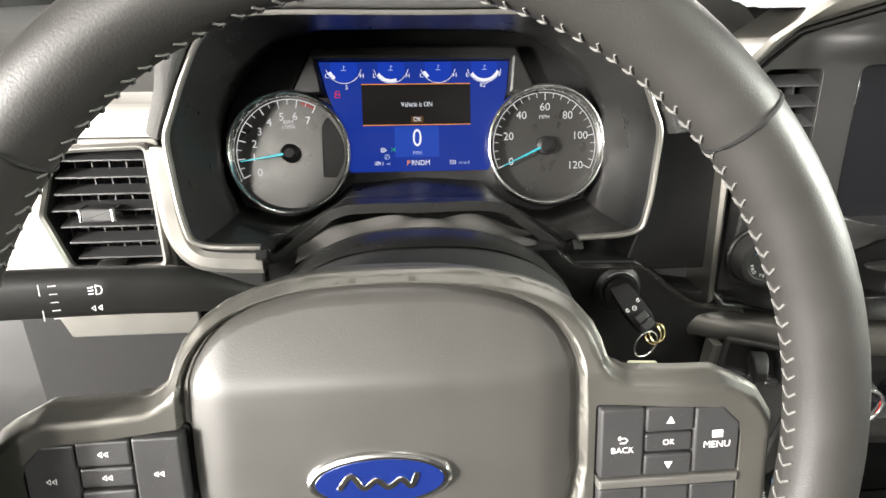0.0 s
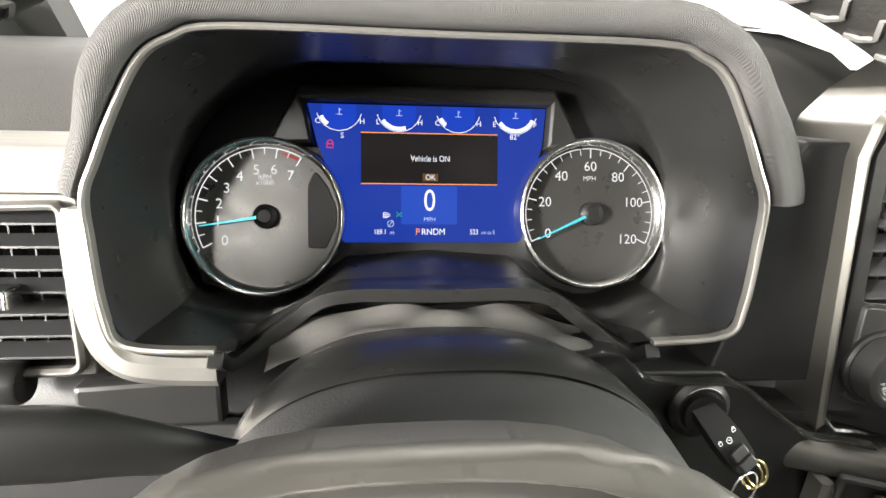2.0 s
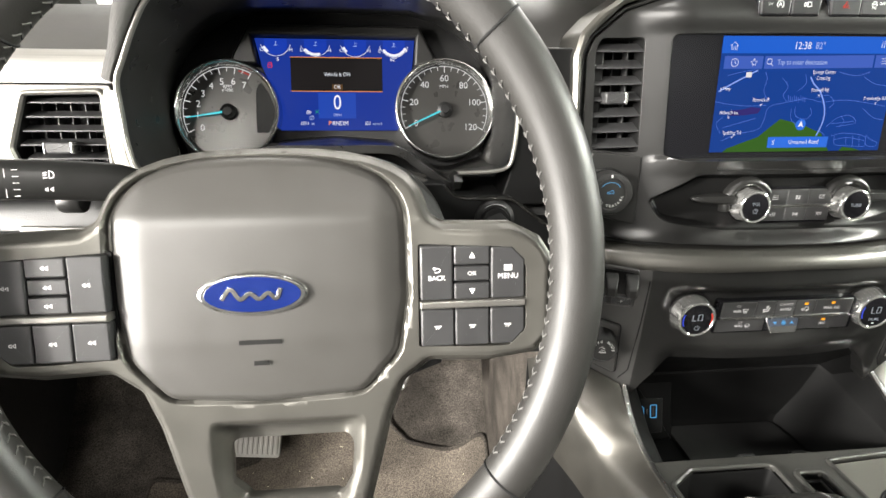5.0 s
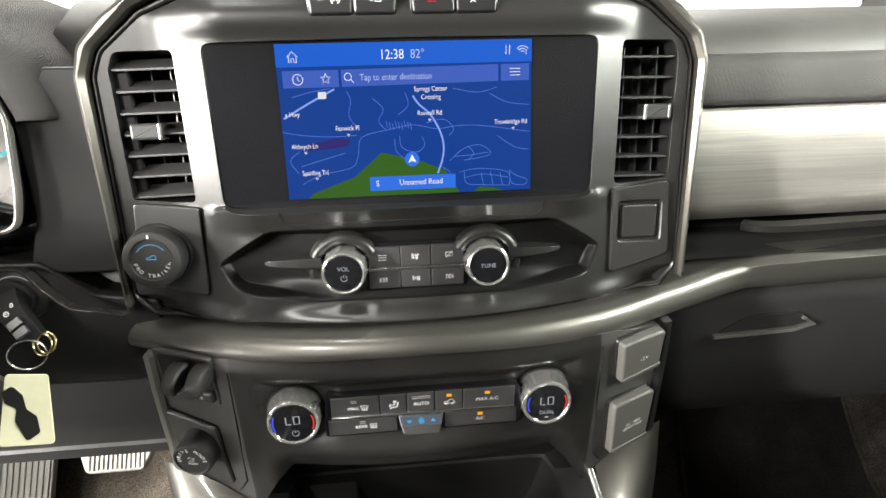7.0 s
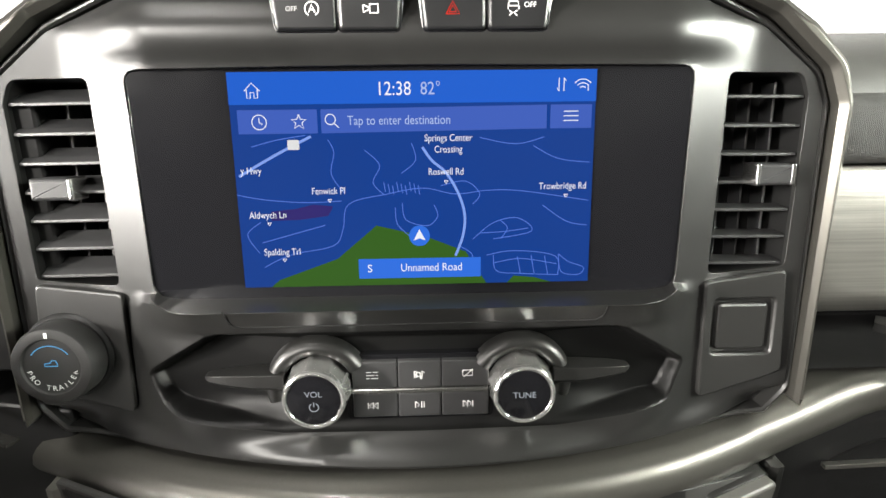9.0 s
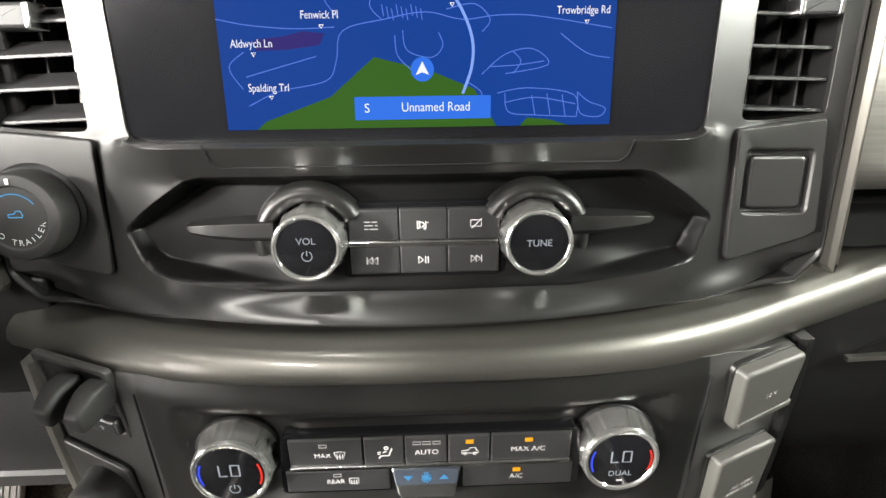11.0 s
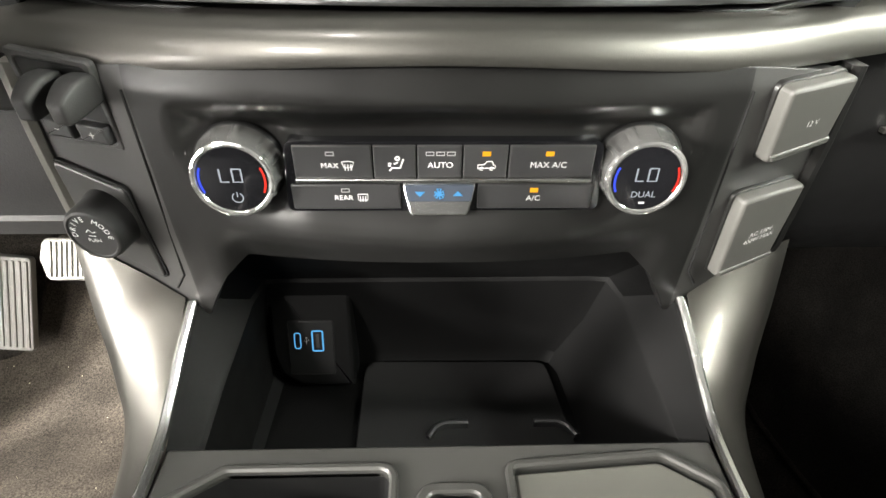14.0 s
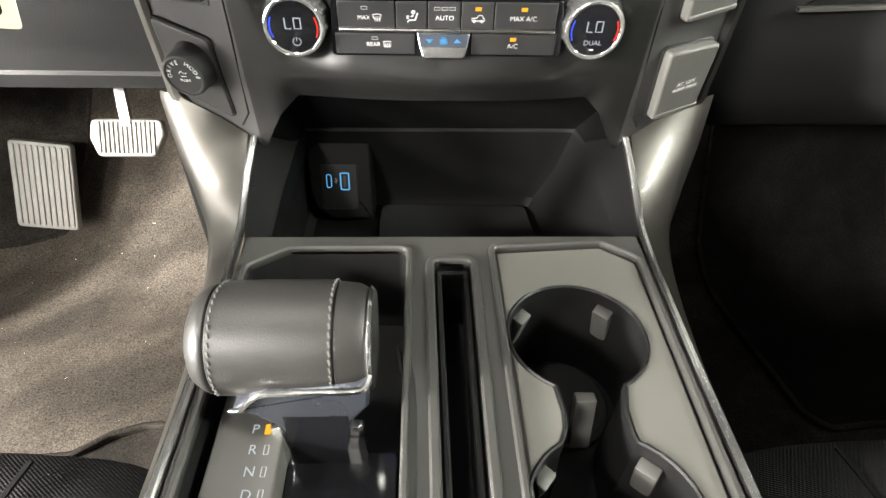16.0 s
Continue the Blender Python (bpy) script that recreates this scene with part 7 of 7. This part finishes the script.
win_o = rounded([(-0.036, -0.134), (0.052, -0.134), (0.050, -0.163), (0.042, -0.1785), (-0.026, -0.1785), (-0.035, -0.163)], 0.006, 4)


def spoke_shape(u, v):
    d = max(0.0, -sdf(u, v, spoke_o))
    w = 0.0 - 0.009 * (1 - smoothstep(0.0, 0.009, d)) ** 2 + 0.004 * smoothstep(0.1, 0.15, abs(u))
    dw = sdf(u, v, dish_o)
    if dw < 0.0:
        w -= 0.019 * smoothstep(0.0, -0.016, dw)
    w -= 0.40 * max(0.0, v - 0.024) * (1 - smoothstep(0.100, 0.122, abs(u)))
    return w - 0.006 * smoothstep(-0.0015, -0.004, sdf(u, v, pad_o))


part("spoke_frame", cutgrid(spoke_o, [pod_r, pod_l, win_o], 90, 70, spoke_shape, 0.008, lines=[dish_o, grown(pad_o, -0.0015), grown(pad_o, -0.004), grown(spoke_o, -0.002), grown(spoke_o, -0.005), grown(spoke_o, -0.009)]), SPOKE, wheel, "satin grey metallic spoke frame", m=WH, angle=75)
EB = WH @ Matrix.Translation((-0.0085, -0.0225, 0.0053))
emblem = part("emblem", slab([(0.0358 * math.cos(2 * math.pi * k / 48), 0.0150 * math.sin(2 * math.pi * k / 48)) for k in range(48)], -0.006, 0.0030, 0.0022), CHROME, wheel, "chrome-rimmed blue oval", m=EB)
part("emblem_field", slab([(0.0312 * math.cos(2 * math.pi * k / 48), 0.0118 * math.sin(2 * math.pi * k / 48)) for k in range(48)], 0.0, 0.0033, 0.0004), mat("deep_blue_enamel", (0.005, 0.012, 0.075), rough=0.2, coat=0.5, edge=0), emblem, "deep blue enamel", m=EB)
wave = smooth_path([(-0.020, -0.003, 0.0035), (-0.014, 0.004, 0.0035), (-0.008, -0.003, 0.0035), (-0.002, 0.001, 0.0035), (0.004, -0.003, 0.0035), (0.010, 0.001, 0.0035), (0.015, -0.003, 0.0035), (0.018, 0.004, 0.0035)], 5)
part("emblem_wave", sweep(wave, [(-0.0014, -0.0003), (0.0014, -0.0003), (0.0014, 0.0003), (-0.0014, 0.0003)]), CHROME, emblem, "plain silver wave", m=EB)
part("pad_print", lines_mesh([[(-0.014, -0.0555), (0.014, -0.0555)], [(-0.005, -0.070), (0.005, -0.070)]], 0.0032, 0.0057), PANEL, wheel, "faint embossed bars", m=WH @ Matrix.Translation((-0.006, 0, 0.0002)))
for s, pod in ((1, pod_r), (-1, pod_l)):
    part("pod_bed", slab(grown(pod, 0.001), -0.012, -0.004), PANEL_DARK, wheel, m=WH)
    X = lambda a, b: (min(s * a, s * b), max(s * a, s * b))
    spec = [(0.1015, 0.1240, -0.0320, 0.0055, 0), (0.1245, 0.1495, -0.0080, 0.0050, 0), (0.1245, 0.1495, -0.0195, -0.0090, 0), (0.1245, 0.1495, -0.0320, -0.0205, 0), (0.1500, 0.1738, -0.0320, 0.0040, 1), (0.1015, 0.1245, -0.0645, -0.0385, 0), (0.1250, 0.1490, -0.0645, -0.0385, 0), (0.1495, 0.1738, -0.0645, -0.0385, 2)]
    for k, (u0, u1, v0, v1, ch) in enumerate(spec):
        c = 0.009
        pts = [(u0, v0), (u1 - (c if ch == 2 else 0), v0)] + ([(u1, v0 + c)] if ch == 2 else []) + ([(u1, v1 - c), (u1 - c, v1)] if ch == 1 else [(u1, v1)]) + [(u0, v1)]
        pts = [(s * a, b) for a, b in pts]
        b = part("wheel_button", slab(rounded(ccw(pts), 0.0015, 3), -0.006, 0.0045 if k not in (2,) else 0.0036, 0.0012), BUTTON, wheel, "dark grey wheel button" if k == 0 else "", m=WH)
        cu, cv = s * (u0 + u1) / 2, (v0 + v1) / 2
        TT = WH @ Matrix.Translation((0, 0, 0.0047 if k != 2 else 0.0038))
        if s > 0:
            if k == 0:
                part("print", words("BACK", 0.0032, cu, cv - 0.0035), WHITE, b, m=TT)
                part("symbol", lines_mesh(at(cu, cv + 0.002, 0.0024, [[(-1, 0.5), (0.6, 0.5), (1, 0), (0.6, -0.6), (-0.6, -0.6)], [(-0.5, 1.0), (-1.0, 0.5), (-0.5, 0.0)]]), 0.0006), WHITE, b, m=TT)
            elif k == 2:
                part("print", words("OK", 0.0030, cu, cv), WHITE, b, m=TT)
            elif k in (1, 3):
                q = 1 if k == 1 else -1
                part("symbol", flat([[(cu - 0.0022, cv - q * 0.0018), (cu + 0.0022, cv - q * 0.0018), (cu, cv + q * 0.0022)]]), WHITE, b, m=TT)
            elif k == 4:
                part("print", words("MENU", 0.0036, cu, cv - 0.0025), WHITE, b, m=TT)
                part("symbol", flat([rect(cu - 0.0028, cv + 0.0015, cu + 0.0028, cv + 0.0055)]), WHITE, b, m=TT)
            else:
                part("symbol", lines_mesh(at(cu, cv, 0.0024, [[(-1, 0.5), (1, 0.5)], [(-0.6, -0.4), (-0.2, 0.4), (0.2, -0.4), (0.6, 0.4)]]), 0.0006), WHITE, b, m=TT)
        else:
            part("symbol", lines_mesh(at(cu, cv, 0.0022, [[(-1, 0), (-0.2, 0.6), (-0.2, -0.6), (-1, 0)], [(0.2, 0), (1.0, 0.6), (1.0, -0.6), (0.2, 0)]]), 0.0006), WHITE, b, m=TT)
    o = [(s * a, b) for a, b in ((0.1010, -0.0378), (0.1742, -0.0378), (0.1742, -0.0328), (0.1010, -0.0328))]
    part("pod_bar", slab(ccw(o), -0.006, 0.0058, 0.0012), SILVER, wheel, "bright silver bar", m=WH)
hubm = lathe([(0.050, -0.075), (0.052, -0.05), (0.056, -0.034), (0.058, -0.020)], 32)
part("hub", hubm, SOFT_DARK, wheel, m=WH)

# ---------------------------------------------------------------- ignition and keys
IG = frame_at(-0.305, 0.030, 0.678, 0)
ign = thing("ignition_lock", "black round ignition lock in the dash panel", "ignition lock")
part("barrel", lathe([(0.0200, 0.0), (0.0195, 0.003), (0.0155, 0.006), (0.0135, 0.006), (0.0130, 0.010), (0.0, 0.0105)], 36), PANEL_DARK, ign, m=IG)
part("mark_arc", lines_mesh([circle(0, 0, 0.0160, 10, 50, 130)], 0.0006, 0.0062), GREYPRINT, ign, m=IG)
key = thing("key_fob", "black key fob in the ignition with white lock symbols", "car key")
kp = [V((-0.3065, 0.026, 0.6775)), V((-0.3010, 0.014, 0.6700)), V((-0.2945, 0.006, 0.6610)), V((-0.2860, 0.002, 0.6500)), V((-0.2790, 0.001, 0.6410))]
part("body", sweep(kp, [(-0.010, -0.005), (0.010, -0.005), (0.012, 0.0), (0.010, 0.006), (-0.010, 0.006), (-0.012, 0.0)], up=(0, -1, 0.3), scale=[0.75, 0.95, 1.02, 0.95, 0.75]), RUBBER, key, "black rubber body", angle=45)
KF = Matrix.Translation((-0.2935, -0.0035, 0.6610)) @ frame_at(0, 0, 0, 24, 0) @ Matrix.Rotation(radians(38), 4, "Z") @ Matrix.Scale(0.9, 4)
part("symbol", lines_mesh(at(0, 0.006, 0.0022, [circle(0, 0, 1, 12) + [(1, 0)], [(-0.4, 0.4), (0.4, -0.2)]]) + at(-0.007, 0.009, 0.0020, [[(-0.7, -0.8), (0.7, -0.8), (0.7, 0.2), (-0.7, 0.2), (-0.7, -0.8)], circle(0, 0.2, 0.55, 6, 0, 180)]) + at(0.008, 0.010, 0.0020, [[(-0.7, -0.8), (0.7, -0.8), (0.7, 0.2), (-0.7, 0.2), (-0.7, -0.8)], circle(0.3, 0.2, 0.55, 6, 0, 180)]), 0.0006), WHITE, key, m=KF)
part("button", slab(rect(-0.0065, -0.010, 0.0065, -0.002, 0.001), -0.002, 0.0012, 0.0005), BUTTON, key, m=KF)
part("button", slab(rect(-0.0065, -0.020, 0.0065, -0.012, 0.001), -0.002, 0.0012, 0.0005), BUTTON, key, m=KF)
for q in (0.0, 0.0035):
    part("brass_loop", sweep([(-0.2745 + q + 0.0075 * math.cos(2 * math.pi * k / 20), -0.001 + 0.003 * math.sin(2 * math.pi * k / 20), 0.6355 + q * 0.5 + 0.0085 * math.sin(2 * math.pi * k / 20)) for k in range(20)], [(0.0010 * math.cos(k * 1.047), 0.0010 * math.sin(k * 1.047)) for k in range(6)], up=(0.2, 1, 0.1), closed=True), BRASS, key, "worn brass loop")
part("key_ring", sweep([(-0.284 + 0.013 * math.cos(2 * math.pi * k / 24), -0.008 + 0.005 * math.cos(2 * math.pi * k / 24), 0.630 + 0.013 * math.sin(2 * math.pi * k / 24)) for k in range(24)], [(0.0009 * math.cos(k * 1.047), 0.0009 * math.sin(k * 1.047)) for k in range(6)], up=(0.2, 1, 0.1), closed=True), CHROME, key, "steel split ring")
move(key, Matrix.Translation((-0.3055, 0.026, 0.678)) @ Matrix.Translation((-0.002, 0.0, 0.006)) @ Matrix.Scale(0.84, 4) @ Matrix.Translation((0.3055, -0.026, -0.678)))
tag = thing("key_tag", "cream card key tag with a dark smudge hanging below the ignition", "key tag")
part("card", slab(rounded([(-0.0175, -0.0255), (0.0175, -0.0285), (0.0185, 0.0225), (-0.008, 0.0260)], 0.003), 0, 0.0012, 0.0003, back=True), TAG, tag, m=frame_at(-0.296, -0.010, 0.606, 12, 8))
part("smudge", flat([rounded([(0.001, -0.024), (0.010, -0.018), (0.009, -0.006), (0.003, 0.000), (0.002, 0.010), (-0.004, 0.018), (-0.011, 0.014), (-0.010, 0.006), (-0.003, 0.001), (-0.005, -0.008)], 0.003)]), RUBBER, tag, "dark smudge", m=frame_at(-0.296, -0.0118, 0.606, 12, 8))
fobp = thing("key_tag", "pale grey plastic second tag on the key ring", "key tag")
part("card", slab(rounded([(-0.012, -0.018), (0.010, -0.020), (0.012, 0.018), (-0.006, 0.020)], 0.006), 0, 0.003, 0.001, back=True), COVER, fobp, m=frame_at(-0.319, -0.004, 0.613, 8, -12) @ Matrix.Rotation(radians(-22), 4, "Z"))

# the driver side is set in the cabin as one block
DRIVER_SIDE = Matrix(((0.99090, -0.00201, 0.00994, 0.00611), (0.00151, 0.98972, 0.04935, -0.05173), (-0.01003, -0.04934, 0.98967, 0.01080), (0.00000, 0.00000, 0.00000, 1.00000)))
for ob in [cluster, cd, tach, speedo, hood, shroud, stalk, ign, key, tag, fobp, vent_d, lamp_switch]:
    move(ob, DRIVER_SIDE)
for ob in dash_l.children:
    if ob.name.split(".")[0] not in ("knee_panel", "stack_side", "upper_pad", "upper_pad_middle"):
        move(ob, DRIVER_SIDE)


# ---------------------------------------------------------------- footwell
def pedal_pad(w, h):
    return slab(rect(-w / 2, -h / 2, w / 2, h / 2, 0.008, 4), -0.012, 0.0, 0.002, back=True)


tall = thing("brake_pedal", "tall grey ribbed foot pedal on the carpet", "pedal")
TP = frame_at(-0.655, 0.409, 0.171, 20, 4) @ Matrix.Rotation(radians(-8), 4, "Z")
part("pad", pedal_pad(0.098, 0.150), PEDAL, tall, m=TP)
for k in range(10):
    u = -0.0415 + 0.083 * k / 9
    part("rib", slab(rect(u - 0.0028, -0.069, u + 0.0028, 0.069, 0.002, 2), -0.001, 0.0018, 0.0010), PEDAL, tall, m=TP)
small = thing("foot_pedal", "wide grey ribbed pedal on a steel arm", "pedal")
SP = frame_at(-0.412, 0.283, 0.335, 32, 0)
po = rounded([(-0.040, -0.026), (0.036, -0.026), (0.050, 0.004), (0.047, 0.024), (-0.047, 0.024), (-0.050, 0.0)], 0.010, 4)
part("pad", slab(po, -0.012, 0.0, 0.003, back=True), PEDAL, small, m=SP)
for k in range(13):
    u = -0.036 + 0.072 * k / 12
    part("rib", slab(rect(u - 0.0016, -0.022, u + 0.0016, 0.020, 0.001, 2), -0.001, 0.0018, 0.0009), PEDAL, small, m=SP)
part("arm", sweep([(-0.412, 0.295, 0.345), (-0.418, 0.33, 0.42), (-0.423, 0.38, 0.56)], [(-0.006, -0.006), (0.006, -0.006), (0.006, 0.006), (-0.006, 0.006)]), CHROME, small, "bare steel arm")


def floor_mat(pts, label):
    """A carpet mat that follows the floor, with a bound edge."""
    m_ = thing("floor_mat", label, "floor mat", "front floor mats")
    o = rounded(pts, 0.025, 4)
    # The passenger mat takes the copy darkened for the shade of its footwell.
    part("carpet", cutgrid(o, [], 60, 60, lambda u, v: floor_z(u, v) + 0.010, 0.008), SHADED_MAT if pts[0][0] > 0 else MATCLOTH, m_, angle=70)
    path_ = []
    for a, b in zip(o, o[1:] + o[:1]):
        n_ = max(1, int((V(b) - V(a)).length / 0.02))
        path_ += [V(a) + (V(b) - V(a)) * k / n_ for k in range(n_)]
    part("edging", sweep([(p.x, p.y, floor_z(p.x, p.y) + 0.009) for p in path_], [(-0.004, -0.006), (0.004, -0.006), (0.004, 0.001), (0.0015, 0.0028), (-0.0015, 0.0028), (-0.004, 0.001)], closed=True), CARPET, m_, "dark bound edging")
    return m_


floor_mat([(-0.86, 0.02), (-0.52, 0.0), (-0.48, 0.004), (-0.444, 0.034), (-0.404, 0.051), (-0.225, 0.065), (-0.215, 0.40), (-0.335, 0.414), (-0.369, 0.420), (-0.403, 0.442), (-0.414, 0.476), (-0.42, 0.56), (-0.60, 0.57), (-0.613, 0.511), (-0.632, 0.470), (-0.64, 0.435), (-0.664, 0.416), (-0.737, 0.404), (-0.86, 0.39)], "dusty grey-brown carpet mat with bound edge in the driver footwell")
floor_mat([(0.86, 0.05), (0.63, 0.035), (0.565, 0.025), (0.537, 0.052), (0.52, 0.22), (0.503, 0.40), (0.53, 0.56), (0.86, 0.56)], "carpet mat with bound edge, passenger footwell shade put into its colour")
rng = random.Random(4)
lint = bmesh.new()
for k in range(42):
    x, y = rng.uniform(-0.84, -0.24), rng.uniform(0.03, 0.42)
    z, s_, a = floor_z(x, y) + 0.0125, rng.choice((0.0003, 0.0004, 0.0005, 0.0008)), rng.uniform(0, 6.28)
    ln = s_ * rng.choice((1, 1.5, 4))
    c_, n_ = V((math.cos(a), math.sin(a), 0)) * ln, V((-math.sin(a), math.cos(a), 0)) * s_ * 0.8
    vs = [lint.verts.new(V((x, y, z)) + q) for q in (c_ + n_, n_ - c_, -c_ - n_, c_ - n_)] + [lint.verts.new((x, y, z + s_))]
    lint.faces.new(vs[3::-1])
    for i in range(4):
        lint.faces.new((vs[i], vs[(i + 1) % 4], vs[4]))
tagged(part("lint", lint, TAG), "pale lint and crumbs scattered on the driver mat", "lint", kind="stuff")


def seat(name, x, label):
    s_ = thing(name, label, "car seat", "front seats")
    rings = []
    for y, hw, zt, zb in ((-0.165, 0.21, 0.30, 0.22), (-0.178, 0.238, 0.335, 0.20), (-0.225, 0.252, 0.352, 0.18), (-0.45, 0.262, 0.375, 0.17), (-0.85, 0.265, 0.36, 0.17)):
        row = []
        for k in range(32):
            a = 2 * math.pi * k / 32
            c, sn = math.cos(a), math.sin(a)
            row.append((x + hw * math.copysign(abs(c) ** 0.45, c), y, (zt + zb) / 2 + (zt - zb) / 2 * math.copysign(abs(sn) ** 0.5, sn)))
        rings.append(row)
    bm = loft(rings, cap0=True, cap1=True)
    bmesh.ops.recalc_face_normals(bm, faces=bm.faces)
    part("cushion", bm, SEATCLOTH, s_, angle=70)
    for q in (-1, 1):
        seam_ = [(x + q * 0.165, y, z + 0.001) for y, z in ((-0.19, 0.343), (-0.225, 0.3505), (-0.30, 0.361), (-0.45, 0.374), (-0.80, 0.363))]
        part("seam", sweep(smooth_path(seam_, 4), [(-0.002, -0.001), (0.002, -0.001), (0.002, 0.001), (-0.002, 0.001)]), RUBBER, s_)
    part("base", box(x - 0.2, -0.85, 0.01, x + 0.2, -0.42, 0.2, 0.01), PANEL_DARK, s_)
    return s_


seat("seat", -0.452, "black woven cloth driver seat beside the console")
seat("seat", 0.452, "black woven cloth passenger seat beside the console")
